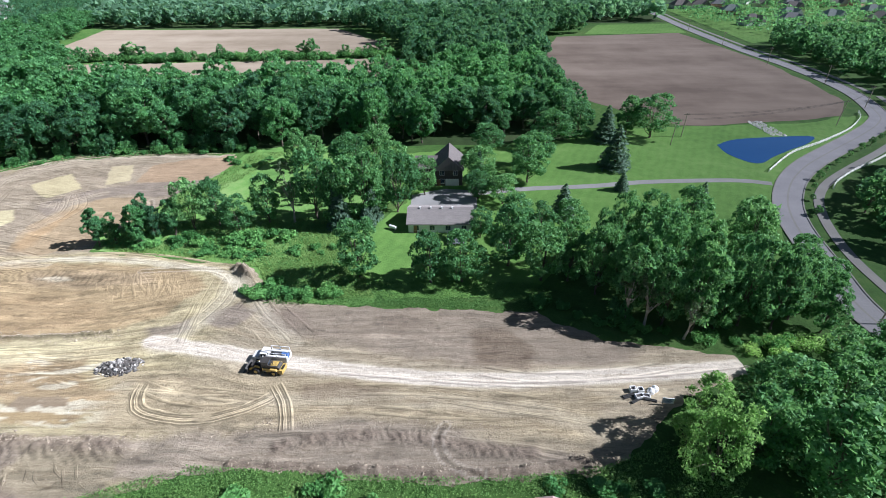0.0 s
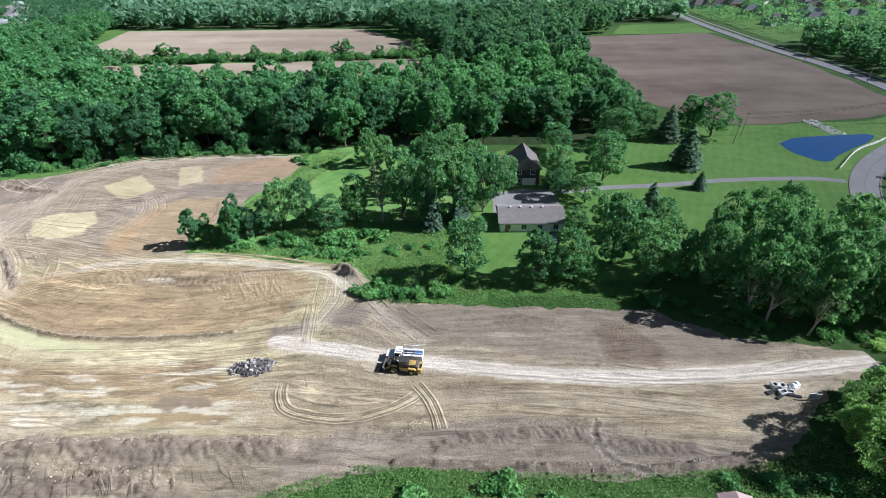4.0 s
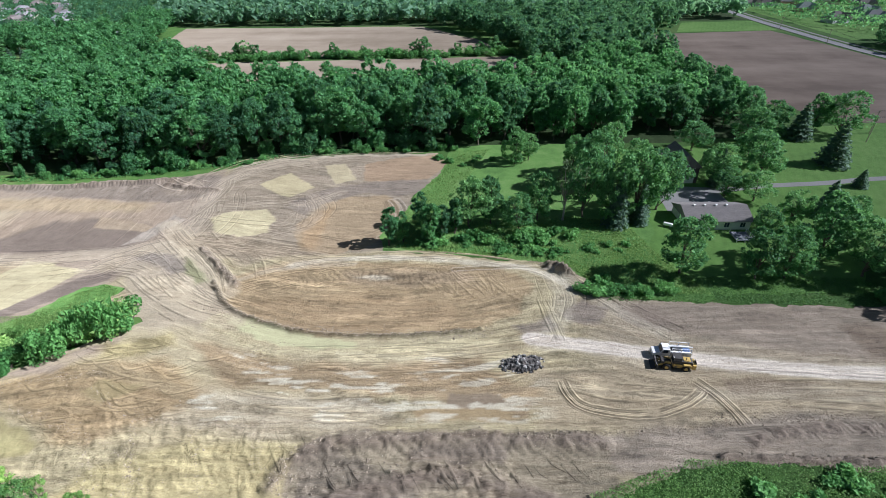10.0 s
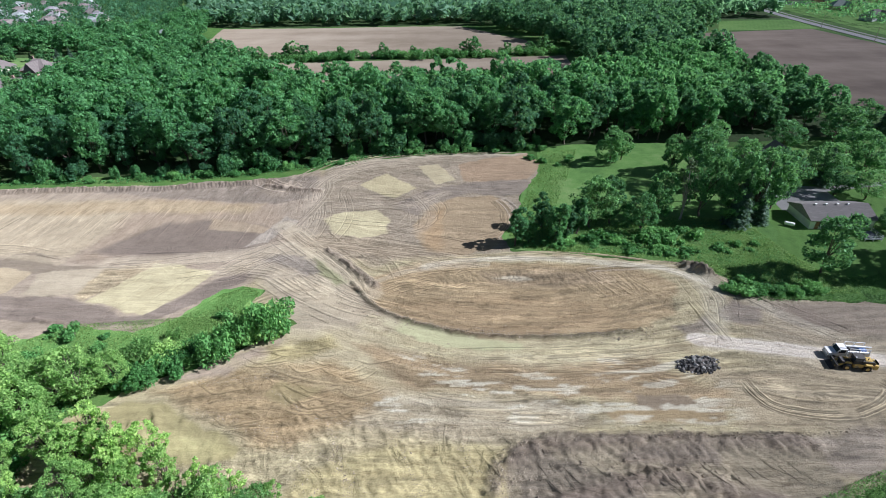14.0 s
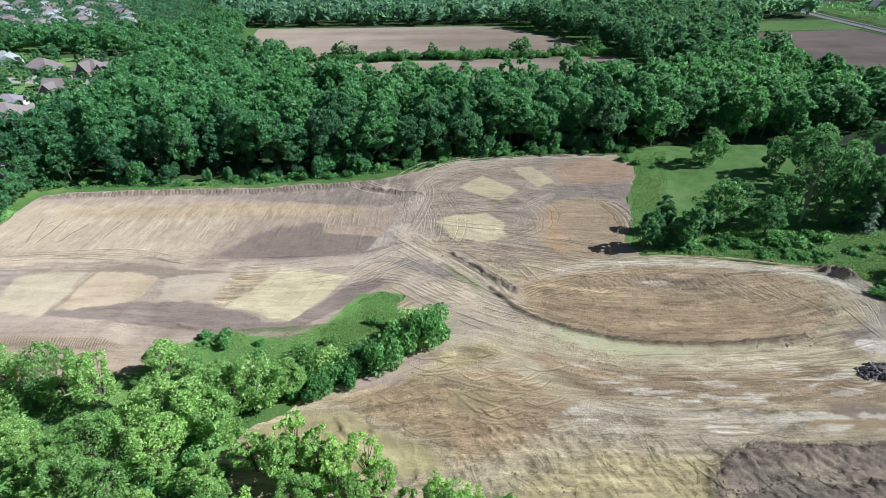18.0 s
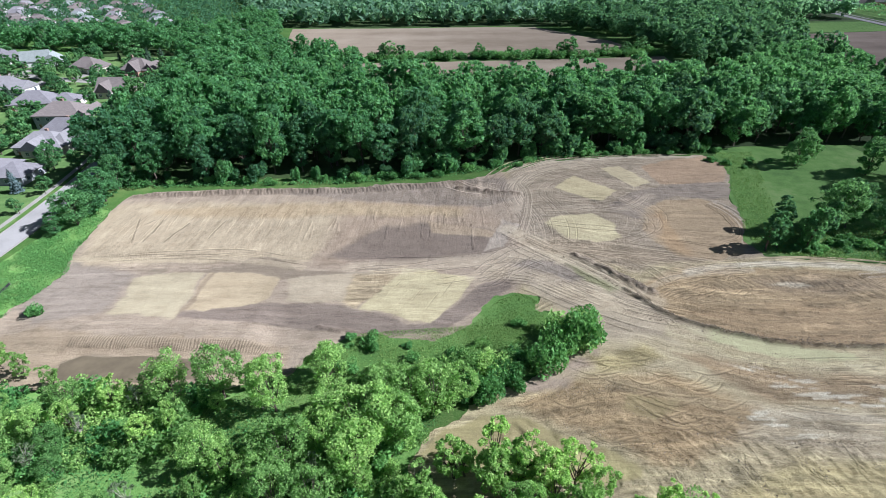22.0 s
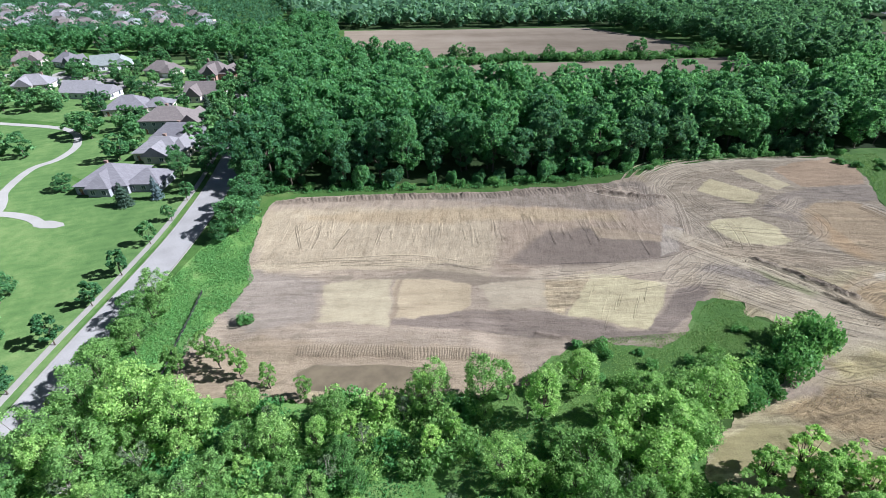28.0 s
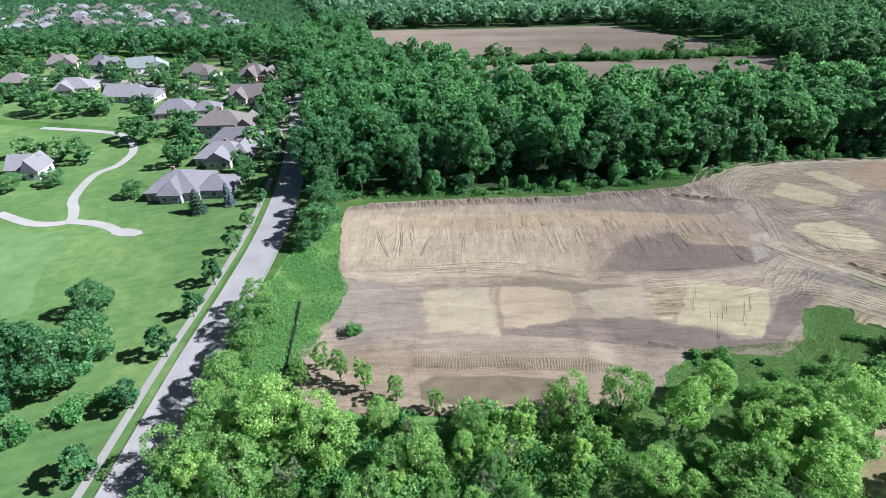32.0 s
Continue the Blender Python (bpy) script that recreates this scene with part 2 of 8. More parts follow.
LEAF_GREY = leaf_material("grey_green_leaves", (0.06, 0.10, 0.05), (0.16, 0.22, 0.12))
NEEDLE = leaf_material("spruce_needles", (0.050, 0.098, 0.068), (0.135, 0.210, 0.150), 0.01)
NEEDLE_BLUE = leaf_material("blue_spruce_needles", (0.08, 0.12, 0.13), (0.17, 0.23, 0.25), 0.01)
BLADES = leaf_material("tall_grass_blades", (0.066, 0.165, 0.045), (0.165, 0.315, 0.085))
BLADES_LIME = leaf_material("lime_grass_blades", (0.080, 0.170, 0.046), (0.190, 0.325, 0.092))
BARK = simple("bark", (0.17, 0.14, 0.11), (0.07, 0.055, 0.042), 2.0, bump=0.6)
BARK_PALE = simple("pale_dead_bark", (0.42, 0.39, 0.34), (0.25, 0.22, 0.18), 2.0, bump=0.4)

# ---- mesh helpers ----


def flat_mesh(name, verts, faces, materials=(), smooth=False):
    me = bpy.data.meshes.new(name)
    me.from_pydata(verts, [], faces)
    for m in materials:
        me.materials.append(m)
    if smooth:
        me.polygons.foreach_set("use_smooth", [True] * len(me.polygons))
    me.update()
    return me


def quads_mesh(name, v, material):
    """A mesh of loose quads or triangles from an array n x 4 (or 3) x 3."""
    n, c = v.shape[:2]
    me = bpy.data.meshes.new(name)
    me.vertices.add(c * n)
    me.loops.add(c * n)
    me.polygons.add(n)
    me.vertices.foreach_set("co", np.ascontiguousarray(v, dtype=np.float32).ravel())
    me.loops.foreach_set("vertex_index", np.arange(c * n, dtype=np.int32))
    me.polygons.foreach_set("loop_start", np.arange(0, c * n, c, dtype=np.int32))
    me.materials.append(material)
    me.update(calc_edges=True)
    me.validate()
    return me


class Geo:
    """Collects simple solids into one mesh."""

    def __init__(self):
        self.v, self.f = [], []

    def add(self, verts, faces):
        k = len(self.v)
        self.v += [tuple(p) for p in verts]
        self.f += [tuple(i + k for i in f) for f in faces]
        return self

    def box(self, x0, y0, z0, x1, y1, z1):
        p = [(x, y, z) for z in (z0, z1) for x, y in ((x0, y0), (x1, y0), (x1, y1), (x0, y1))]
        return self.add(p, [(3, 2, 1, 0), (4, 5, 6, 7), (0, 1, 5, 4), (1, 2, 6, 5), (2, 3, 7, 6), (3, 0, 4, 7)])

    def tube(self, points, radii, sides=7, caps=True):
        rings = []
        points = [Vector(p) for p in points]
        for i, (p, r) in enumerate(zip(points, radii)):
            d = (points[min(i + 1, len(points) - 1)] - points[max(i - 1, 0)]).normalized()
            a = d.orthogonal().normalized() if abs(d.z) < 0.95 else (Vector((1, 0, 0)) - d * d.x).normalized()
            b = d.cross(a)
            rings.append([p + (a * math.cos(q) + b * math.sin(q)) * r for q in (2 * math.pi * j / sides for j in range(sides))])
        faces = [(i * sides + j, i * sides + (j + 1) % sides, (i + 1) * sides + (j + 1) % sides, (i + 1) * sides + j)
                 for i in range(len(rings) - 1) for j in range(sides)]
        if caps:
            faces += [tuple(range(sides))[::-1], tuple((len(rings) - 1) * sides + j for j in range(sides))]
        return self.add([p for ring in rings for p in ring], faces)

    def prism(self, profile, a, b, axis="y"):
        """A profile (two coordinates) swept straight from a to b along an axis."""
        n = len(profile)
        put = {"y": lambda p, s: (p[0], s, p[1]), "x": lambda p, s: (s, p[0], p[1]), "z": lambda p, s: (p[0], p[1], s)}[axis]
        return self.add([put(p, s) for s in (a, b) for p in profile],
                        [tuple(range(n))[::-1], tuple(range(n, 2 * n))] + [(i, (i + 1) % n, n + (i + 1) % n, n + i) for i in range(n)])

    def mesh(self, name, material, smooth=False):
        return flat_mesh(name, self.v, self.f, [material], smooth)


def part(name, geo, material, parent, label="", smooth=False):
    ob = new(name, geo.mesh(name, material, smooth) if isinstance(geo, Geo) else geo)
    ob.parent = parent
    if label:
        ob["label"] = label
    return ob


def empty(name, label, category, group="", m=None):
    ob = new(name)
    ob.empty_display_size = 0.5
    if m is not None:
        ob.matrix_world = m
    return tagged(ob, label, category, group)


def curve_through(points, step=2.0):
    """Points about step apart along a smooth line through the given ones."""
    p = np.array(points, float)
    p = np.vstack([2 * p[0] - p[1], p, 2 * p[-1] - p[-2]])
    out = []
    for i in range(1, len(p) - 2):
        n = max(2, int(np.linalg.norm(p[i + 1] - p[i]) / step))
        for s in np.arange(n) / n:
            out.append(0.5 * (2 * p[i] + (p[i + 1] - p[i - 1]) * s + (2 * p[i - 1] - 5 * p[i] + 4 * p[i + 1] - p[i + 2]) * s * s
                              + (3 * p[i] - p[i - 1] - 3 * p[i + 1] + p[i + 2]) * s ** 3))
    out.append(p[-2])
    return np.array(out)


def offset_line(line, d):
    """The line moved d to its left."""
    t = np.gradient(line, axis=0)
    t /= np.linalg.norm(t, axis=1)[:, None]
    return line + np.stack([-t[:, 1], t[:, 0]], 1) * d


def ribbon(name, line, left, right, z0, z1, material, kind="structure", label=""):
    """A slab that follows a line, from `left` to `right` of it, with real sides."""
    a, b = offset_line(line, left), offset_line(line, right)
    n, v, f = len(line), [], []
    for p, q in zip(a, b):
        v += [(p[0], p[1], z0), (p[0], p[1], z1), (q[0], q[1], z1), (q[0], q[1], z0)]
    for i in range(n - 1):
        k = 4 * i
        f += [(k + 1, k + 2, k + 6, k + 5), (k, k + 1, k + 5, k + 4), (k + 2, k + 3, k + 7, k + 6)]
    f += [(0, 3, 2, 1), (4 * n - 4, 4 * n - 3, 4 * n - 2, 4 * n - 1)]
    ob = new(name, flat_mesh(name, v, [g[::-1] for g in f] if left < right else f, [material]))
    return tagged(ob, label, kind=kind)


def inside(poly, x, y):
    """Which of the points lie in the polygon."""
    x, y = np.asarray(x, float), np.asarray(y, float)
    res = np.zeros(np.broadcast(x, y).shape, bool)
    n = len(poly)
    for i in range(n):
        (x0, y0), (x1, y1) = poly[i], poly[(i + 1) % n]
        if y0 != y1:
            res ^= ((y0 > y) != (y1 > y)) & (x < (x1 - x0) * (y - y0) / (y1 - y0) + x0)
    return res


def away(poly, x, y, closed=True):
    """Distance of the points from the line."""
    best = np.full(np.broadcast(x, y).shape, 1e9)
    n = len(poly)
    for i in range(n if closed else n - 1):
        (x0, y0), (x1, y1) = poly[i], poly[(i + 1) % n]
        dx, dy = x1 - x0, y1 - y0
        s = np.clip(((x - x0) * dx + (y - y0) * dy) / (dx * dx + dy * dy + 1e-9), 0, 1)
        best = np.minimum(best, np.hypot(x - x0 - s * dx, y - y0 - s * dy))
    return best


def vnoise(x, y, seed=0):
    """Smooth value noise, 0 to 1, one cell a unit."""
    xi, yi = np.floor(x).astype(np.int64), np.floor(y).astype(np.int64)
    fx, fy = x - xi, y - yi
    fx, fy = fx * fx * (3 - 2 * fx), fy * fy * (3 - 2 * fy)

    def h(i, j):
        k = (i * 374761393 + j * 668265263 + seed * 974711) & 0x7FFFFFFF
        k = ((k ^ (k >> 13)) * 1274126177) & 0x7FFFFFFF
        return ((k ^ (k >> 16)) & 0xFFFF) / 65535.0
    return (h(xi, yi) * (1 - fx) + h(xi + 1, yi) * fx) * (1 - fy) + (h(xi, yi + 1) * (1 - fx) + h(xi + 1, yi + 1) * fx) * fy


def fnoise(x, y, seed=0, octaves=4):
    return sum(vnoise(x * 2 ** o, y * 2 ** o, seed + o) * 0.5 ** (o + 1) for o in range(octaves)) / (1 - 0.5 ** octaves)


def smooth01(a, b, x):
    s = np.clip((x - a) / (b - a), 0, 1)
    return s * s * (3 - 2 * s)


def sheet(name, poly, z, material, label="", wobble=0.0, step=6.0, kind="structure"):
    """A flat piece of ground with a gently uneven edge."""
    pts = []
    for i, p in enumerate(poly):
        q = poly[(i + 1) % len(poly)]
        n = max(1, int(math.hypot(q[0] - p[0], q[1] - p[1]) / step))
        for k in range(n):
            x, y = p[0] + (q[0] - p[0]) * k / n, p[1] + (q[1] - p[1]) * k / n
            pts.append((x + wobble * (noise.noise((x * 0.07, y * 0.07, 1)) + 0.5 * noise.noise((x * 0.3, y * 0.3, 7))),
                        y + wobble * (noise.noise((x * 0.07, y * 0.07, 5)) + 0.5 * noise.noise((x * 0.3, y * 0.3, 3))), z))
    bm = bmesh.new()
    face = bm.faces.new([bm.verts.new(p) for p in pts])
    bmesh.ops.recalc_face_normals(bm, faces=[face])
    if face.normal.z < 0:
        face.normal_flip()
    bmesh.ops.triangulate(bm, faces=[face])
    me = bpy.data.meshes.new(name)
    bm.to_mesh(me)
    bm.free()
    me.materials.append(material)
    return tagged(new(name, me), label, kind=kind)

# ---- ground ----
gxs = sorted([-2600, -1800, -1200, -800, -600, -400, -250, -200, -100, 0, 100, 300, 600, 1200, 2200])
gys = sorted([-900, -300, 0, 40, 120, 200, 300, 450, 700, 1100, 1800, 3900])
n = len(gxs)
ground_faces = [(j * n + i, j * n + i + 1, (j + 1) * n + i + 1, (j + 1) * n + i) for j in range(len(gys) - 1) for i in range(n - 1)]
ground = new("ground", flat_mesh("ground", [(x, y, -0.06) for y in gys for x in gxs], ground_faces, [GRASS]))
tagged(ground, "rough green grass on level ground reaching the horizon", kind="structure")

SITE = ([(-269, 131), (-268, 141), (-232, 145), (-200, 145.5), (-163, 151), (-148, 157.5), (-133, 165), (-110, 168.5), (-78, 170.5), (-76, 160), (-79, 148), (-84, 138), (-87, 124), (-93, 113), (-92, 104), (-75, 102.5), (-54, 99.5), (-47, 98), (-43, 91), (-39.5, 84.5), (-11, 83), (18.5, 82), (23, 77.5), (31, 73.5), (40, 71.5), (54, 68.5), (54, 64.5), (40, 59), (28, 47.5), (22, 45), (7, 43.5), (-7, 43), (-31, 44.5), (-39, 44), (-50, 38), (-62, 30)]
    + [(-110, 27), (-152, 31), (-171, 40), (-176, 46), (-172.5, 53.5), (-165, 59.5), (-154, 65.5), (-143, 73), (-139, 77), (-147, 82), (-151, 84.5), (-149, 88.5), (-154, 91), (-159, 88.5), (-166, 78), (-172, 75), (-186, 76.5), (-194, 72.5), (-199, 65.5), (-217, 61), (-247, 61.5), (-262, 63.5), (-267, 68), (-268, 78), (-264, 88), (-262, 98), (-266, 106)])
TAN, PALE, CREAM = (0.40, 0.335, 0.215), (0.50, 0.445, 0.365), (0.475, 0.41, 0.265)
DUSK, UMBER = (0.185, 0.145, 0.122), (0.32, 0.236, 0.148)

# soil zones: outline, colour, edge width, how scraped the surface is
EAST = ([([(-46, 100), (-46, 40), (60, 40), (60, 100)], (0.335, 0.275, 0.205), 7, 0.8), ([(-61, 64), (-25, 64), (28, 59), (22, 50), (1, 52.5), (-12, 54.3), (-26, 52.7), (-58, 50.4)], (0.36, 0.29, 0.20), 2, 0.9),
    ([(-40, 82.5), (-16, 84), (20, 84), (40, 75), (34, 67), (2, 66), (-18, 71), (-29, 73.5), (-37, 76.6)], (0.255, 0.205, 0.165), 1.6, 0.6), ([(4.6, 75), (11, 76.4), (17, 70), (14.5, 66), (5.5, 67.5)], (0.19, 0.145, 0.11), 1.0, 0.9)]
    + [([(-38, 80), (-30, 82), (-28, 77), (-35, 75)], (0.205, 0.16, 0.13), 1.4, 0.5), ([(-14, 80), (-6, 81), (-4, 77), (-12, 75)], (0.215, 0.17, 0.135), 1.2, 0.6), ([(-61, 76), (-53, 79), (-51.6, 75), (-58, 72.7)], (0.235, 0.19, 0.155), 0.8, 0.7), ([(-51, 80), (-45, 84.4), (-40, 81.5), (-43.6, 76), (-49.4, 77)], (0.235, 0.19, 0.16), 0.8, 0.6),
    ([(-25, 61.6), (-20, 61.8), (-9, 60.2), (-12.7, 58.3), (-24.4, 58.3)], (0.25, 0.19, 0.135), 0.6, 1.0), ([(-58, 49.3), (-42, 50), (-26, 51.8), (-16, 53.5), (-3, 53.2), (12.7, 48.7), (21, 47.8), (16, 43), (-23, 43), (-40, 43), (-48, 41.8)], (0.275, 0.225, 0.182), 0.9, 0.8)])
BOWL = ([([(-129.5, 90), (-123, 94), (-112, 96), (-104, 98.3), (-85, 99), (-62, 97.5), (-55, 90), (-59, 80.7), (-68.6, 74.8), (-87, 72.5), (-103, 73), (-112.6, 75.8), (-123, 82)], (0.355, 0.262, 0.16), 1.0, 0.8), ([(-111, 84.8), (-86, 86.7), (-73, 82.7), (-71.5, 77), (-87, 73.4), (-102, 74), (-111.6, 77), (-120.7, 82)], (0.33, 0.238, 0.145), 2.0, 0.8),
    ([(-100, 95), (-84, 96.5), (-70, 95), (-66, 90), (-84, 89), (-98, 90)], (0.305, 0.228, 0.15), 1.5, 1.0), ([(-97, 92.4), (-91, 91.6), (-87, 92.6), (-91, 93.6)], (0.56, 0.48, 0.37), 0.5, 1.0)]
    + [([(-123, 80.6), (-112, 74), (-103, 71.4), (-87, 71), (-69, 73.3), (-63.7, 72), (-70, 68.5), (-90, 65.8), (-103, 66.4), (-116.5, 70), (-125.7, 76.4)], (0.475, 0.405, 0.265), 0.8, 0.8), ([(-122, 79.5), (-115, 76.5), (-104.3, 73.3), (-93, 71.2), (-93, 69.4), (-102, 69), (-113, 71.8), (-120.7, 76.5)], (0.455, 0.43, 0.265), 0.5, 0.15),
    ([(-125.7, 71.3), (-116, 68.6), (-103, 65.5), (-88, 65), (-68, 67.6), (-65.6, 62), (-57.6, 59), (-61, 52.3), (-79, 57), (-98.6, 58.7), (-115, 60.2), (-121, 65.8)], UMBER, 1.2, 0.9)])
NEAR = ([([(-131, 59), (-115, 59.2), (-88.7, 57.4), (-81.5, 52.8), (-89.5, 49), (-97, 47.3), (-112, 49), (-127, 53.3)], (0.44, 0.365, 0.26), 1.6, 1.0), ([(-74.7, 58), (-65.4, 58), (-64, 54.9), (-74.6, 54.9)], (0.225, 0.172, 0.125), 0.35, 0.3), ([(-75.5, 55.1), (-64, 55.2), (-63, 51.9), (-72.6, 51.9), (-80.2, 52.3), (-80.2, 54.3)], (0.33, 0.245, 0.145), 0.4, 0.4),
    ([(-132, 36), (-130.4, 42.3), (-120, 47.3), (-107.6, 47.8), (-97.3, 46.8), (-97, 36)], (0.445, 0.37, 0.205), 1.5, 0.8), ([(-160, 59), (-151.5, 63), (-142, 66), (-129, 66), (-116.6, 57.6), (-125, 50.5), (-136.7, 47), (-146.6, 52.7)], (0.335, 0.245, 0.145), 1.8, 1.0), ([(-140, 58), (-138, 61), (-129.4, 60), (-130.7, 57.6), (-135, 55.7)], (0.285, 0.225, 0.125), 0.7, 0.3)]
    + [([(-174, 49), (-170, 54), (-163, 57), (-155.5, 55.6), (-145, 49.8), (-140, 47.4), (-141, 45), (-148, 44), (-162, 46)], (0.29, 0.245, 0.13), 0.5, 0.2), ([(-160, 51), (-150, 50), (-141, 47), (-144, 45.5), (-156, 47)], (0.43, 0.375, 0.20), 0.9, 0.3), ([(-160.4, 61.5), (-154, 68), (-140.8, 73.5), (-140.9, 69), (-148, 62.7)], (0.30, 0.235, 0.19), 1.0, 0.5), ([(-144, 71), (-131, 73), (-128, 70), (-134, 67), (-142, 66.5)], (0.335, 0.275, 0.15), 1.2, 0.9),
    ([(-98.5, 36), (-98.5, 42.4), (-97.5, 46.3), (-95, 49), (-88, 50.3), (-76, 48.6), (-58, 49.3), (-48.8, 46.5), (-49, 36)], (0.285, 0.235, 0.172), 0.4, 0.9), ([(-81, 46.2), (-75.4, 47), (-64.7, 47), (-65.7, 44), (-74, 43.7), (-79.7, 44.4)], (0.20, 0.16, 0.128), 0.5, 0.9), ([(-97.4, 44.8), (-93, 46.3), (-84, 43), (-78.4, 41.6), (-78, 36), (-96, 36)], (0.205, 0.168, 0.132), 0.6, 1.0)])
HUB = [([(-132, 88), (-126, 93), (-114, 99), (-104, 98.5), (-110, 91), (-119, 81), (-126, 82)], (0.37, 0.28, 0.185), 1.5, 0.8), ([(-160, 100), (-146, 108), (-134, 100), (-126, 86), (-116, 78), (-124, 72), (-140, 74), (-150, 90)], (0.375, 0.31, 0.235), 2.5, 0.35), ([(-142, 73), (-128, 76), (-112, 70), (-120, 64), (-138, 66)], (0.40, 0.335, 0.225), 2.0, 0.5), ([(-112, 66), (-126, 60), (-140, 60), (-150, 55), (-132, 48), (-110, 50)], (0.385, 0.315, 0.205), 3.0, 0.65)]
NORTH = ([([(-150, 158), (-133, 168), (-74, 173), (-76, 140), (-88, 104), (-128, 101), (-150, 110)], (0.275, 0.222, 0.172), 1.4, 0.7), ([(-150, 112), (-136, 116), (-124, 112), (-112, 106), (-124, 98), (-140, 104)], (0.33, 0.265, 0.195), 2.0, 1.0), ([(-116, 120.7), (-113, 129), (-105, 134.6), (-95, 136.4), (-90, 131.4), (-88.5, 123.6), (-91, 113.5), (-96, 105.7), (-104, 102.6), (-112, 104.5), (-117, 113)], (0.32, 0.238, 0.155), 0.5, 0.5),
    ([(-115.8, 117.5), (-112.6, 126.7), (-108.6, 129), (-108.7, 117.4), (-108.7, 105.8), (-112.4, 105.8)], (0.345, 0.24, 0.145), 1.2, 0.5)]
    + [([(-124, 129.3), (-118, 136.7), (-109, 142.6), (-98.5, 145.8), (-82, 148.6), (-80, 138), (-90, 135.5), (-100, 137.8), (-111, 132), (-116.5, 124)], (0.225, 0.182, 0.152), 0.6, 0.5), ([(-104.4, 160), (-92, 166), (-78, 169.5), (-75, 160), (-81.5, 147), (-102, 146)], (0.31, 0.218, 0.148), 0.5, 0.4),
    ([(-136.5, 144.3), (-128, 153), (-117.4, 141.5), (-124, 134.5)], (0.42, 0.355, 0.225), 0.4, 0.25), ([(-117.7, 159), (-111.8, 161), (-104.4, 147.7), (-111, 144)], (0.41, 0.345, 0.23), 0.4, 0.25), ([(-142.6, 121.6), (-140.6, 125.3), (-128, 127), (-124.3, 121.4), (-124.2, 113), (-131, 111.6), (-138.3, 114)], CREAM, 0.5, 0.3)])
TERRACE = ([([(-275, 130), (-270, 144), (-195, 150), (-152, 158), (-146, 138), (-148, 107), (-162, 74), (-192, 68), (-224, 60), (-260, 60), (-275, 80)], (0.315, 0.25, 0.20), 1.2, 0.45), ([(-270, 128), (-267, 135), (-230, 135.5), (-195, 135), (-197, 122.6), (-203.6, 103.3), (-227, 103.4), (-247, 102), (-262.3, 102.8)], (0.40, 0.325, 0.235), 2.0, 0.5), ([(-199.5, 134.5), (-162, 131.5), (-154, 123), (-160, 108.6), (-172, 106.3), (-191, 101), (-202.3, 102)], (0.31, 0.238, 0.182), 3.0, 0.5),
    ([(-256, 130.3), (-230, 133.7), (-196, 134.7), (-163.7, 131), (-165, 126), (-205, 126.7), (-229, 125.5), (-254.5, 127)], (0.37, 0.285, 0.19), 1.8, 0.6), ([(-199.5, 106), (-192, 115.4), (-187, 121), (-174.5, 121.5), (-158.6, 118), (-154, 111.5), (-158.5, 106), (-171.6, 103), (-188.4, 102.3)], DUSK, 1.4, 0.3), ([(-175.3, 122.6), (-165, 120), (-157, 117), (-158, 114.3), (-173.8, 116.4)], (0.33, 0.255, 0.185), 0.4, 0.4)]
    + [([(-154.2, 123.8), (-150, 121), (-155.3, 109.8), (-160.5, 108)], (0.35, 0.295, 0.25), 0.4, 0.5), ([(-262.4, 103.6), (-244, 97.6), (-242.8, 82.6), (-255, 79.6), (-264, 85.6)], (0.275, 0.228, 0.195), 1.4, 0.4), ([(-244, 96.2), (-240, 98.1), (-228, 98.6), (-227, 89), (-226.5, 80.6), (-231, 81.6), (-242, 82.6), (-242, 89.6)], (0.405, 0.345, 0.245), 0.6, 0.2), ([(-227, 98.9), (-219, 99.6), (-210, 99.4), (-208.5, 96.3), (-209.4, 91.6), (-209, 88.1), (-212, 85.9), (-220, 84.6), (-221.4, 83.6), (-226.2, 84)], (0.405, 0.325, 0.225), 0.35, 0.25),
    ([(-206.8, 97.6), (-192, 98.3), (-190, 91.2), (-191.6, 87), (-201.3, 87), (-205.2, 88)], (0.375, 0.312, 0.235), 0.5, 0.25), ([(-226.4, 98.6), (-225.4, 98.6), (-225.8, 81.6), (-226.8, 81.6)], (0.27, 0.21, 0.155), 0.4, 0.3)])
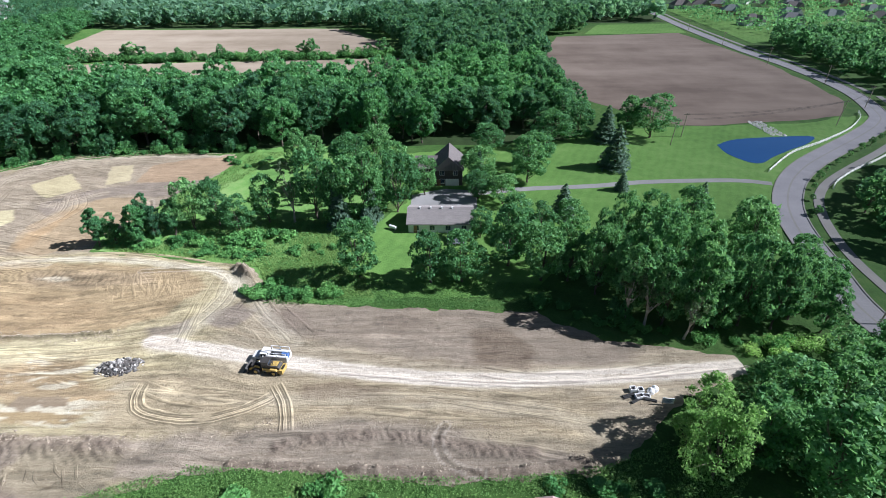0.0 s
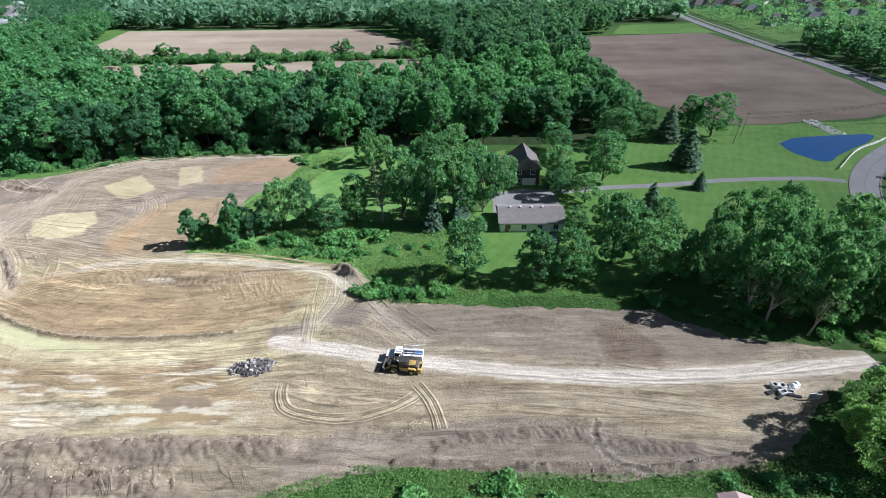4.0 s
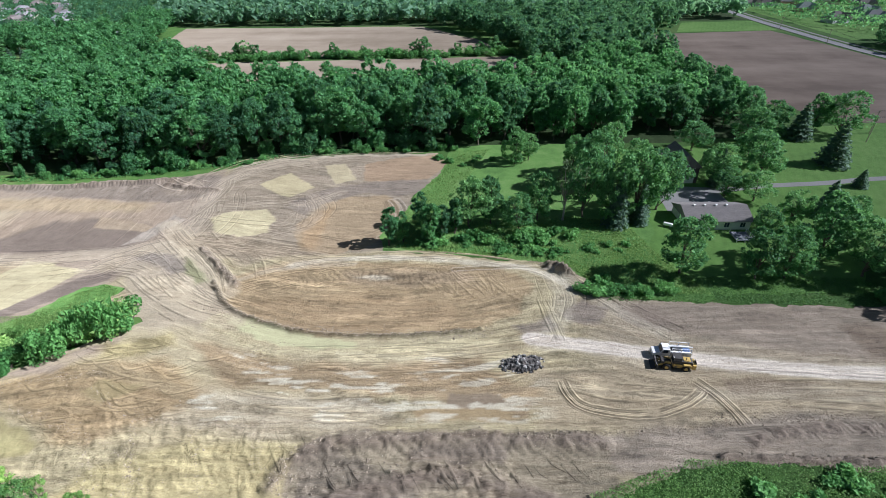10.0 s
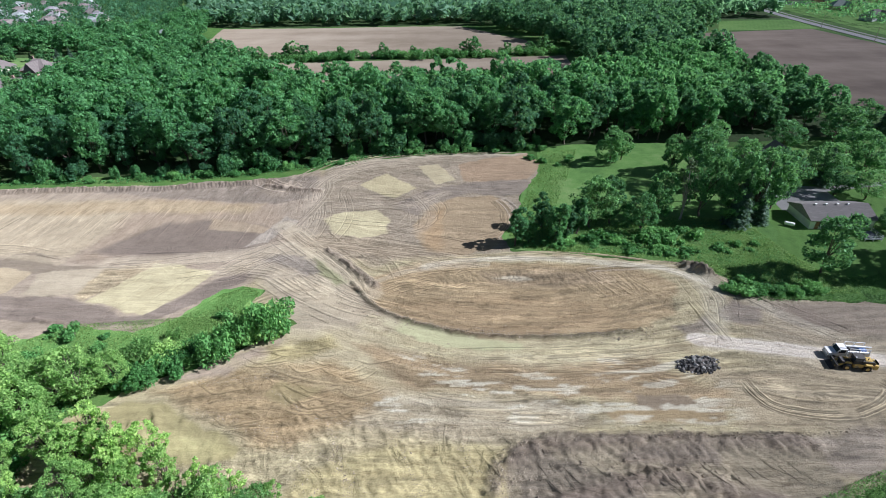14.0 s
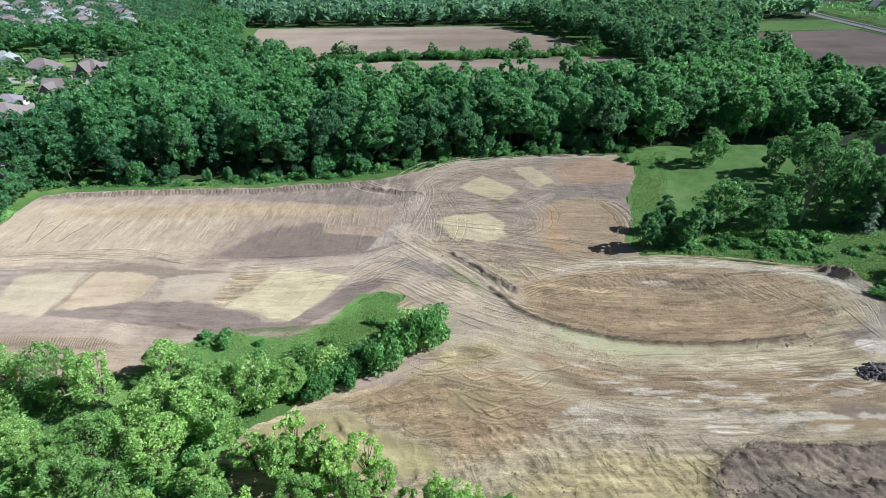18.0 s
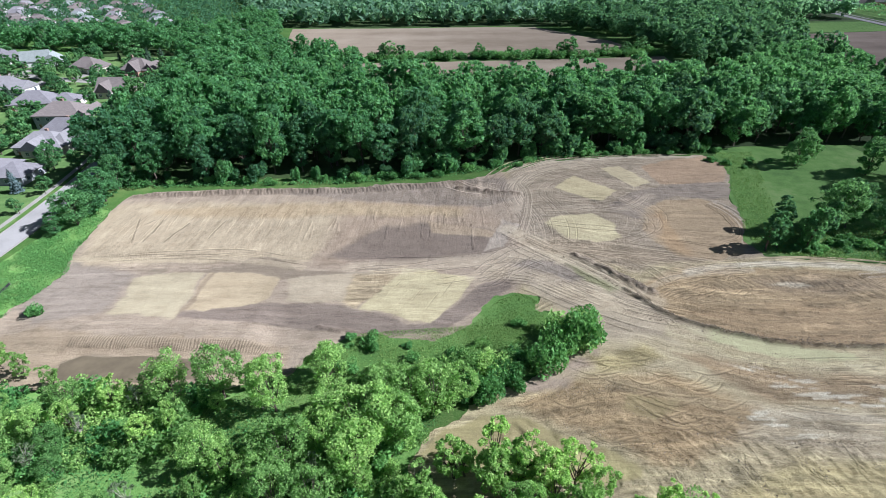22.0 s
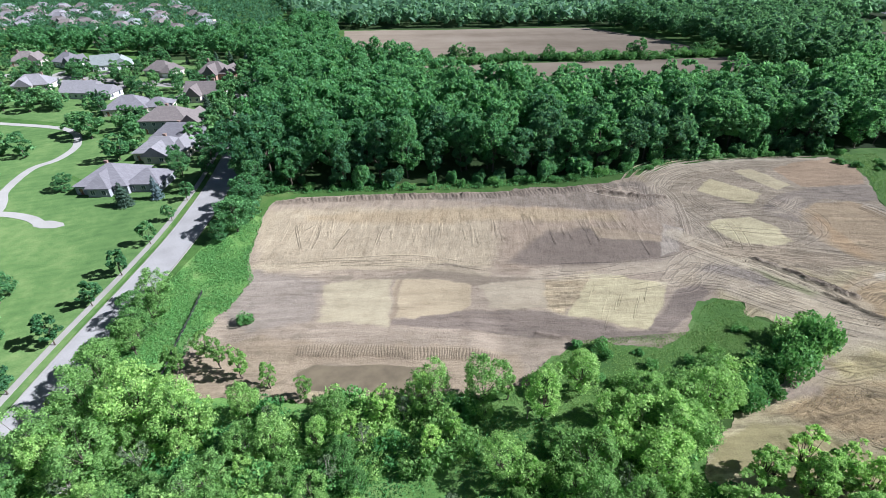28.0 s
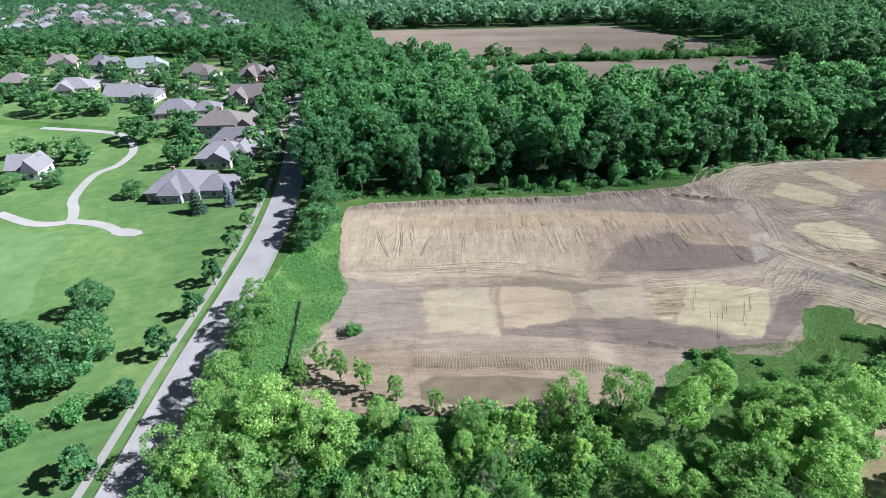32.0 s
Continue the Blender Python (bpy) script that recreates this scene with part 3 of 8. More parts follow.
DAMP = ([([(-226.5, 83.1), (-221.4, 83.3), (-220, 84.6), (-210, 86.4), (-201, 87), (-189.5, 85.1), (-179, 80.3), (-174.6, 79.6), (-168.6, 85), (-162.6, 92.6), (-154.5, 96.8), (-155.3, 92.6), (-162, 84.9), (-170.6, 77.6), (-181, 76.6), (-193, 77.6), (-213.7, 79.9), (-226.3, 81.1)], (0.205, 0.162, 0.138), 0.35, 0.5), ([(-235, 99), (-227, 99.8), (-220, 101.8), (-219, 104.7), (-214.7, 105.3), (-210, 103.5), (-206, 99.6), (-194.5, 98.8), (-178.5, 98.4), (-194.6, 97.5), (-204, 97.2), (-208, 95.5), (-210, 97), (-219, 98.2), (-227, 98.5)], (0.225, 0.18, 0.14), 0.3, 0.3)]
    + [([(-242.5, 98.6), (-240.8, 100.2), (-237, 99.6), (-238.4, 98)], (0.24, 0.195, 0.15), 0.4, 0.3), ([(-191.6, 97.6), (-186.5, 99.8), (-179, 100.6), (-186, 88.6), (-189, 85.4), (-193, 87)], (0.42, 0.335, 0.225), 0.7, 1.0), ([(-180, 99.6), (-174.4, 99.9), (-171.3, 97.2), (-163, 95.9), (-167.4, 87.6), (-173.3, 79.8), (-180, 82), (-188.3, 85), (-185.7, 90.1)], CREAM, 0.3, 0.35), ([(-220, 140.8), (-194.7, 147), (-166, 152), (-150, 151.3), (-149.8, 134.6), (-160, 131.4), (-196, 136.2)], (0.235, 0.19, 0.158), 0.8, 0.8),
    ([(-170, 147), (-156, 148), (-152, 138), (-162, 137)], (0.31, 0.25, 0.20), 1.5, 1.0), ([(-266, 74), (-252, 78), (-236, 75), (-212, 74.5), (-200, 73), (-200, 60), (-262, 60)], (0.335, 0.26, 0.19), 0.8, 0.5), ([(-141, 102), (-136, 98.3), (-130, 91), (-134, 90), (-139, 96)], (0.235, 0.225, 0.13), 0.8, 0.4), ([(-153, 104), (-144, 103), (-138, 96), (-146, 92), (-156, 96)], (0.255, 0.212, 0.18), 1.0, 0.6)])
ZONES = EAST + HUB + BOWL + NEAR + NORTH + TERRACE + DAMP
# worn ways: line, half width, colour, strength, thin tracks beside it
TRACKS = ([([(-58, 72), (-42, 69), (-27, 66.2), (-14, 64.3), (1, 62.9), (11, 62.8), (21, 63.4), (36, 64.6), (55, 66.8)], 1.9, (0.56, 0.495, 0.41), 0.9, 4), ([(-55, 71), (-51.5, 78), (-49, 86), (-50, 94)], 2.4, PALE, 0.6, 8), ([(-55, 71), (-66, 68.5), (-85, 66), (-105, 66)], 1.4, (0.47, 0.39, 0.27), 0.4, 8), ([(-113, 97.5), (-104, 100), (-85, 101), (-64, 98.5), (-54, 95.5), (-46, 87)], 1.0, (0.60, 0.535, 0.445), 0.9, 5), ([(-126, 90), (-118, 95), (-108, 97.5), (-98, 98)], 0.8, (0.47, 0.40, 0.31), 0.6, 12), ([(-50, 94), (-44, 88), (-38, 80), (-30, 72)], 1.6, PALE, 0.6, 8)]
    + [([(-147, 108), (-146, 122), (-149, 138), (-146, 150), (-135, 160), (-112, 166.5)], 3.0, (0.40, 0.335, 0.27), 0.6, 22), ([(-153, 118), (-145, 110), (-138, 103), (-131, 95.5), (-125, 87)], 2.6, (0.50, 0.42, 0.32), 0.8, 16), ([(-158, 98), (-150, 97), (-142, 91), (-131, 83.5), (-120, 77)], 2.6, (0.47, 0.39, 0.29), 0.75, 14), ([(-148, 110), (-134, 108), (-118, 104), (-104, 100)], 3.2, (0.38, 0.30, 0.22), 0.6, 18), ([(-148, 108), (-160, 104), (-176, 101), (-192, 100)], 2.6, (0.44, 0.37, 0.29), 0.7, 10)]
    + [([(-148, 108), (-156, 102), (-163, 95.5)], 2.0, (0.46, 0.385, 0.30), 0.7, 10), ([(-122, 110), (-114, 118), (-113, 128), (-118, 138)], 2.0, (0.36, 0.295, 0.23), 0.6, 10), ([(-144, 128), (-130, 131), (-118, 130), (-108, 138)], 1.6, (0.40, 0.335, 0.265), 0.6, 10), ([(-150, 157), (-136, 164), (-112, 168), (-84, 169)], 1.1, PALE, 0.6, 4), ([(-264, 104.5), (-240, 104), (-222, 104), (-205, 101)], 1.1, (0.49, 0.41, 0.30), 0.5, 4)]
    + [([(-30, 58), (-10, 58.2), (14, 56), (24, 53)], 1.6, (0.45, 0.385, 0.30), 0.6, 6), ([(-240, 63.3), (-215, 62.3), (-203, 64)], 0.8, CREAM, 0.7, 0), ([(-118, 57), (-100, 56), (-84, 54)], 0.8, (0.52, 0.455, 0.36), 0.7, 3), ([(-112, 53.5), (-98, 51.5), (-88, 51)], 0.6, (0.52, 0.45, 0.35), 0.6, 2), ([(-168, 57), (-155, 64.5), (-143, 71.5)], 0.6, CREAM, 0.5, 0), ([(-150, 66), (-136, 63), (-122, 58)], 1.4, (0.41, 0.335, 0.22), 0.4, 3)]
    + [([(-96, 68), (-84, 66.6), (-70, 67.4)], 0.45, (0.56, 0.49, 0.35), 0.7, 4), ([(-86, 62.5), (-72, 62), (-60, 62.5)], 0.5, (0.27, 0.19, 0.11), 0.5, 6), ([(-58, 60), (-40, 57.6), (-26, 56)], 0.7, (0.46, 0.385, 0.28), 0.5, 6)])
step = 0.33
xs, ys = np.arange(-274, 58, step), np.arange(26, 174, step)
X, Y = np.meshgrid(xs, ys)
jx, jy = (fnoise(X / 7, Y / 7, 11) - 0.5) * 5, (fnoise(X / 7, Y / 7, 23) - 0.5) * 5
jx2, jy2 = (fnoise(X / 2.5, Y / 2.5, 31) - 0.5) * 2, (fnoise(X / 2.5, Y / 2.5, 37) - 0.5) * 2
WX, WY = X + 0.55 * jx + jx2, Y + 0.55 * jy + jy2
rim = away(SITE, WX, WY)
rim = np.where(inside(SITE, WX, WY), rim, -rim)
# grading direction: across the slope in the bowl, along the rows elsewhere
bend = np.where(np.abs(X + 88) < 60, 0.0048 * (X + 88) ** 2, 0.0048 * 3600 + 0.1 * (np.abs(X + 88) - 60))
bend = bend * smooth01(-165, -130, X) * smooth01(-30, -60, X) * (0.12 + 0.88 * smooth01(50, 76, Y))
along, across = X + 0.3 * jx, Y - bend + 0.25 * jy
upright = smooth01(104, 108, Y) * smooth01(-152, -157, X)
U, V = along * (1 - upright) + Y * upright, across * (1 - upright) + (X - 0.06 * Y) * 0.6 * upright
soil = np.ones(X.shape + (3,)) * np.array(TAN)
scraped = np.full(X.shape, 0.9)


def window_of(points, pad):
    """The piece of the grid round some points."""
    p = np.array(points)
    lo, hi = p.min(0) - pad, p.max(0) + pad
    return (slice(max(0, int((lo[1] - ys[0]) / step)), max(0, int((hi[1] - ys[0]) / step) + 2)), slice(max(0, int((lo[0] - xs[0]) / step)), max(0, int((hi[0] - xs[0]) / step) + 2)))


def blend(colour, amount, w=(slice(None), slice(None))):
    soil[w] = soil[w] * (1 - amount[..., None]) + np.array(colour) * amount[..., None]


for outline, colour, soft, rough in ZONES:
    w = window_of(outline, soft + 4)
    k = min(1.0, 0.25 + 0.5 * soft)
    px, py = X[w] + k * 0.5 * jx[w] + min(1.0, 0.4 + soft) * jx2[w], Y[w] + k * 0.5 * jy[w] + min(1.0, 0.4 + soft) * jy2[w]
    d = away(outline, px, py)
    d = smooth01(-soft, soft, np.where(inside(outline, px, py), d, -d)) * 0.94
    blend(colour, d, w)
    scraped[w] = scraped[w] * (1 - d) + rough * d
# long streaks of other soil smeared along the grading
smear = scraped * (1 - 0.35 * upright)
soil *= (1 + 0.30 * smear * smooth01(0.56, 0.68, fnoise(U / 16, V / 1.4, 101, 5)) * smooth01(0.42, 0.60, fnoise(X / 12, Y / 7, 131)))[..., None] * np.array([1, 1.01, 1.03])
soil *= (1 - 0.26 * smear * smooth01(0.45, 0.34, fnoise(U / 9, V / 0.8, 111, 4)))[..., None]
# scrapes and crumbs left by blades and tracks
region = smooth01(0.42, 0.56, fnoise(X / 15, Y / 9, 151)) * smear
calm = smooth01(0.46, 0.58, fnoise(X / 18, Y / 10, 161)) * smear
pale_scrape = smooth01(0.59, 0.62, fnoise(U / 6.5, V / 0.8, 171, 5)) * region
dark_scrape = smooth01(0.61, 0.64, fnoise(U / 4.5, V / 0.9, 181, 5)) * np.maximum(region, 0.5 * calm)
crumbs = smooth01(0.64, 0.68, fnoise(X / 1.7, Y / 1.2, 191, 3)) * calm
soil *= (1 + 0.28 * pale_scrape - 0.30 * dark_scrape - 0.22 * crumbs)[..., None]
for line, half, colour, strength, thin_lines in TRACKS:
    pts = curve_through(line, 3)
    w = window_of(pts, half * 1.5 + 3)
    d = away(pts, X[w] + 0.25 * jx[w] + 0.5 * jx2[w], Y[w] + 0.25 * jy[w] + 0.5 * jy2[w], False)
    blend(colour, strength * smooth01(half * 1.5, half * 0.6, d) * (0.45 + 0.55 * fnoise(X[w] / 3, Y[w] / 3, 5)), w)
# chalky smears on the graded bands below the bowl
chalk = smooth01(0.55, 0.62, fnoise(U / 7, V / 0.9, 221, 4)) * smooth01(0.45, 0.56, fnoise(X / 9, Y / 4, 223)) * smooth01(50, 53, Y) * smooth01(69, 66, Y) * smooth01(-128, -118, X) * smooth01(-54, -64, X)
blend((0.60, 0.55, 0.46), 0.75 * chalk)
soil *= (0.86 + 0.28 * fnoise(X / 14, Y / 9, 41))[..., None]
# wheel tracks: bundles of thin lines beside the worn ways
gen = np.random.default_rng(9)


thin_marks = []


def near_track(pts, dark=0.21, pale=0.24, half=0.42):
    """Notes a thin pressed line with a pale crest on one side of it."""
    if len(pts) > 2:
        if dark > 0.05:
            thin_marks.append((np.array(pts), 1 - 1.25 * dark, 0.42 * half))
        if pale > 0.05:
            thin_marks.append((offset_line(np.array(pts), half * 0.85), 1 + 0.8 * pale, 0.42 * half))


for line, half, colour, strength, thin_lines in TRACKS:
    for k in range(int(0.85 * thin_lines)):
        shift, at = gen.normal() * half * 1.5, gen.uniform(0, 0.6)
        pts = curve_through(line, 2.0)
        pts = offset_line(pts, shift)[int(at * len(pts)):int((at + gen.uniform(0.3, 0.6)) * len(pts)) + 3]
        if len(pts) < 4:
            continue
        pts = pts + np.stack([gen.normal() * 1.2 * np.sin(np.linspace(0, 3, len(pts))), gen.normal() * 1.2 * np.sin(np.linspace(0, 3, len(pts)))], 1)
        near_track(pts)
        if gen.random() < 0.6:
            near_track(offset_line(pts, 2.1))
# blade marks fanning over the upper bowl, and scrapes down the terrace
for k in range(26):
    x0 = gen.uniform(-86, -62)
    near_track(curve_through([(x0, 96 - 0.1 * gen.random()), (x0 + 2.5 + gen.normal(), 91.5), (x0 + 5.5 + gen.normal(), 86 + gen.normal())], 1.5), 0.16, 0.20)
for k in range(60):
    x0, y0 = gen.uniform(-262, -160), gen.uniform(121, 132)
    near_track(np.array([(x0, y0), (x0 + 0.3, y0 - 3), (x0 + 0.4 + gen.normal() * 0.4, y0 - gen.uniform(5, 14))]), 0.10, 0.22)
for k in range(7):
    x0, y0 = gen.uniform(-185, -166), gen.uniform(83, 94)
    near_track(np.array([(x0 - 1.8, y0 - 4), (x0, y0), (x0 + 1.8, y0 + 4)]), 0.16, 0.10, 0.36)
for x0, y0, x1, y1 in ((-166, 149, -152, 141), (-164, 146, -153, 139.5), (-168, 148.5, -156, 143), (-161, 150, -151, 145), (-172, 146, -158, 139), (-158, 147.5, -150, 139)):
    near_track(np.array([(x0, y0), ((x0 + x1) / 2, (y0 + y1) / 2 + gen.normal()), (x1, y1)]), 0.2, 0.55, 0.5)
for k in range(34):
    x0, y0 = gen.uniform(-96, -50), gen.uniform(42, 48)
    near_track(np.array([(x0, y0), (x0 + 0.9, y0 - 1.4), (x0 + 2.2 + gen.normal() * 0.4, y0 - gen.uniform(2, 4.5))]), 0.34, 0.30, 0.42)
# furrows torn through the loose yellow soil, and swirls at the bowl's western end
for k in range(18):
    x0, y0, run, lean = gen.uniform(-133, -98), gen.uniform(42, 52), gen.uniform(2.5, 8), gen.normal() * 0.25 + 0.3
    near_track(curve_through([(x0, y0), (x0 + 0.5 * lean * run + gen.normal() * 0.3, y0 - 0.5 * run), (x0 + lean * run, y0 - run)], 1.0), 0.13, 0.10, 0.28)
for k in range(26):
    x0, y0, bow = gen.uniform(-152, -124), gen.uniform(52, 70), gen.uniform(0.6, 2.4)
    near_track(curve_through([(x0, y0), (x0 + 3, y0 - bow), (x0 + 6.5, y0 - 0.6 * bow), (x0 + 9, y0 + gen.normal() * 0.6)], 1.2), 0.22, 0.20, 0.38)
for k in range(24):
    x0, y0 = gen.uniform(-124, -104), gen.uniform(86, 94)
    near_track(curve_through([(x0, y0), (x0 + 2.5, y0 + 1.6), (x0 + 5, y0 + 2.2 + gen.normal() * 0.6), (x0 + 9, y0 + 2.6 + gen.normal())], 1.2), 0.22, 0.34, 0.42)

# all soil colours scaled down a little, blue the most
grey = soil.mean(2, keepdims=True)
soil = (grey + (soil - grey) * 1.0) * np.array([0.90, 0.91, 0.835])

# the lie of the land: graded steps, spoil rows, ruts
H = 0.10 * crumbs - 0.06 * dark_scrape + 0.16 * (fnoise(X / 6, Y / 4, 51) - 0.3) + 0.10 * (fnoise(X / 1.6, Y / 1.1, 61) - 0.5)


LOOSE = [(-168, 50), (-158, 58), (-146, 63), (-134, 62), (-122, 55), (-108, 53), (-98, 50), (-97, 30), (-160, 30)]
loose = smooth01(-2, 4, np.where(inside(LOOSE, WX, WY), 1, -1) * away(LOOSE, WX, WY)) * (0.35 + 0.65 * smooth01(0.4, 0.55, fnoise(X / 11, Y / 8, 201)))
gouge = 1 - np.abs(2 * fnoise((X + 0.7 * Y) / 1.5 + 0.6 * jx2, (Y - 0.7 * X) / 7, 203, 3) - 1)
cross = 1 - np.abs(2 * fnoise((X - 0.5 * Y) / 6, (Y + 0.5 * X) / 1.3 + 0.6 * jy2, 207, 3) - 1)
H += loose * (0.24 * smooth01(0.74, 0.97, gouge) + 0.16 * smooth01(0.76, 0.98, cross) + 0.16 * (vnoise(X / 0.7, Y / 0.7, 209) - 0.5))
# patches of the hollows between gouges get a darker soil colour
soil *= (1 - 0.14 * loose * smooth01(0.72, 0.40, np.maximum(gouge, cross)) * smooth01(0.35, 0.6, fnoise(X / 3, Y / 3, 211)))[..., None]


def ridge(line, half, height, seed, rough=0.8):
    d = away(curve_through(line, 2), X + 0.4 * jx2, Y + 0.4 * jy2, False)
    return height * smooth01(half, 0, d) * (1 - rough + 2 * rough * fnoise(X / 1.3, Y / 1.3, seed, 3))


bowl = [(-129.6, 91.2), (-123.4, 82.9), (-116.5, 78.1), (-110, 75.4), (-103, 73.4), (-87, 72.5), (-76, 73.3), (-68, 74.6)]
H += ridge(bowl, 0.9, 0.55, 71)
# soil colour darker in a narrow line along the bowl's ridge
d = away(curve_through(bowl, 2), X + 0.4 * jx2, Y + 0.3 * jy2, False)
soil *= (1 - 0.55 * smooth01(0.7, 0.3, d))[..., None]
rough_mask = np.zeros(X.shape)
for line, half, height, seed in ([([(-100, 40), (-98, 45), (-90, 47.5), (-70, 48.5), (-50, 48)], 2.6, 0.75, 72), ([(-32, 45), (-10, 44.5), (8, 44.5), (22, 46.5)], 1.6, 0.9, 73), ([(-26, 48.4), (-20, 50), (-10, 51), (-2, 50), (6, 48.6), (14, 48)], 2.0, 0.3, 74), ([(-138, 105), (-134, 101), (-129, 95.5), (-124, 90)], 1.8, 0.7, 75), ([(-50, 98), (-46, 94)], 3.2, 2.0, 76), ([(-266, 140), (-230, 142.5), (-200, 143), (-165, 148)], 2.6, 0.7, 77)]
    + [([(-166, 144), (-155, 141), (-148, 140)], 1.6, 0.8, 78), ([(-90, 38), (-75, 42), (-60, 38)], 3.0, 0.5, 79), ([(-196, 79), (-178, 74.5)], 1.0, 0.4, 82)]):
    r = ridge(line, half, height, seed)
    H += r
    rough_mask = np.maximum(rough_mask, np.clip(r / height, 0, 1))
blend((0.19, 0.15, 0.115), np.clip(rough_mask * 0.8, 0, 1))
H += np.clip(rough_mask * 1.6, 0, 1) * 0.7 * (fnoise(X / 1.1, Y / 0.8, 85, 3) - 0.45)
SPOIL = [(-98, 36), (-98, 42), (-96.5, 46), (-88, 48), (-66, 47.5), (-62, 41), (-70, 36)]
spoil = smooth01(-1, 2, np.where(inside(SPOIL, X, Y), 1, -1) * away(SPOIL, X, Y))
H += spoil * (0.9 * (fnoise(X / 2.6, Y / 1.6, 87, 4) - 0.4) + 0.4 * np.abs(2 * fnoise(X / 1.5, Y / 1.1, 88, 3) - 1) + 0.3 * (vnoise(X / 0.7, Y / 0.6, 89) - 0.5))
soil *= (1 + spoil * 0.9 * (fnoise(X / 1.2, Y / 0.9, 86, 3) - 0.45))[..., None]
# shallow basin with damp mud below a raised bank
basin = [(-244, 69.5), (-240, 71.6), (-222, 70.8), (-214.5, 69.8), (-213, 64), (-228, 63.6), (-243, 65)]
d = away(basin, X, Y)
d = np.where(inside(basin, X, Y), d, -d)
in_basin = smooth01(-1.2, 0.3, d)
H = H * (1 - in_basin)
H += 1.25 * smooth01(70.7, 74.6, Y) * smooth01(90, 77, Y) * smooth01(-262, -252, X) * smooth01(-203, -210, X)
blend((0.20, 0.165, 0.115), smooth01(0.2, 1.0, d) * 0.9)
# bulldozer cleat marks on the banks, and tyre ruts in loops
cleats = [(-255, 142, 6, 2, 90), (-190, 66, 9, 5, 85), (-36, 87, 6, 5, 60)]
for cx, cy, hx, hy, turn in cleats:
    c, s = math.cos(radians(turn)), math.sin(radians(turn))
    m = smooth01(-1.0, 1.5, np.minimum(hx - np.abs(X - cx), hy - np.abs(Y - cy)))
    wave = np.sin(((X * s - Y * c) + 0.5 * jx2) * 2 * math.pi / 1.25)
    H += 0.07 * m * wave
    # soil colour darker along the low lines of the ribs
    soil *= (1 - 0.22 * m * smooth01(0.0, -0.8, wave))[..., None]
for cx, cy, rx, ry, a0, a1 in ((8, 50, 9, 6, 150, 260), (-96, 122, 9, 14, 300, 420), (-97, 122, 7.8, 13, 300, 420), (-60, 88, 30, 9, 60, 120)):
    line = [(cx + rx * math.cos(radians(a)), cy + ry * math.sin(radians(a))) for a in range(a0, a1, 8)]
    d = away(line, X + 0.15 * jx2, Y + 0.15 * jy2, False)
    soil *= (1 - 0.38 * smooth01(0.5, 0.1, d))[..., None]
    blend(PALE, 0.5 * smooth01(1.1, 0.7, d) * (d > 0.6))
    H -= 0.10 * smooth01(0.5, 0.1, d)
# the haul road is packed hard and pale
d = away(curve_through(TRACKS[0][0], 2), X + 0.3 * jx2, Y + 0.25 * jy2, False)
blend((0.60, 0.535, 0.44), 0.92 * smooth01(2.0, 1.4, d))
blend((0.42, 0.37, 0.31), 0.5 * smooth01(0.5, 0.2, np.abs(d - 0.9)))
H = np.maximum(H, -0.01)
H = H * smooth01(0, 2.0, rim) + 0.02
keep = rim > 0
cells = keep[:-1, :-1] | keep[1:, :-1] | keep[:-1, 1:] | keep[1:, 1:]
slope_y, slope_x = np.gradient(rim, step)
pull = np.clip(-rim, 0, 0.7) / np.maximum(0.5, np.hypot(slope_x, slope_y) ** 2)
X, Y = X + pull * slope_x, Y + pull * slope_y
ids = -np.ones(X.shape, np.int64)
used = np.zeros(X.shape, bool)
for a, b in ((slice(None, -1), slice(None, -1)), (slice(1, None), slice(None, -1)), (slice(None, -1), slice(1, None)), (slice(1, None), slice(1, None))):
    used[a, b] |= cells
ids[used] = np.arange(used.sum())
quads = np.stack([ids[:-1, :-1][cells], ids[:-1, 1:][cells], ids[1:, 1:][cells], ids[1:, :-1][cells]], 1)
me = bpy.data.meshes.new("bare_soil")
me.vertices.add(int(used.sum()))
me.vertices.foreach_set("co", np.stack([X[used], Y[used], H[used]], 1).astype(np.float32).ravel())
me.loops.add(quads.size)
me.loops.foreach_set("vertex_index", quads.astype(np.int32).ravel())
me.polygons.add(len(quads))
me.polygons.foreach_set("loop_start", np.arange(0, quads.size, 4, dtype=np.int32))
me.polygons.foreach_set("use_smooth", np.ones(len(quads), bool))
me.update(calc_edges=True)
attribute = me.attributes.new("soil", "FLOAT_COLOR", "POINT")
attribute.data.foreach_set("color", np.concatenate([np.clip(soil[used], 0, 1), np.clip(scraped[used], 0, 1)[:, None]], 1).astype(np.float32).ravel())
flow = me.uv_layers.new(name="flow")
uv = np.stack([U[used], V[used]], 1)[quads.ravel()]
flow.data.foreach_set("uv", uv.astype(np.float32).ravel())
me.materials.append(SOIL)
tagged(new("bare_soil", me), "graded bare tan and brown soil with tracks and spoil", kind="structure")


def sample(grid, x, y):
    """The grid's value at places between its points."""
    fx, fy = np.clip((x - xs[0]) / step, 0, len(xs) - 2), np.clip((y - ys[0]) / step, 0, len(ys) - 2)
    ix, iy = fx.astype(int), fy.astype(int)
    fx, fy = fx - ix, fy - iy
    return (grid[iy, ix].T * ((1 - fx) * (1 - fy)).T + grid[iy, ix + 1].T * (fx * (1 - fy)).T + grid[iy + 1, ix].T * ((1 - fx) * fy).T + grid[iy + 1, ix + 1].T * (fx * fy).T).T


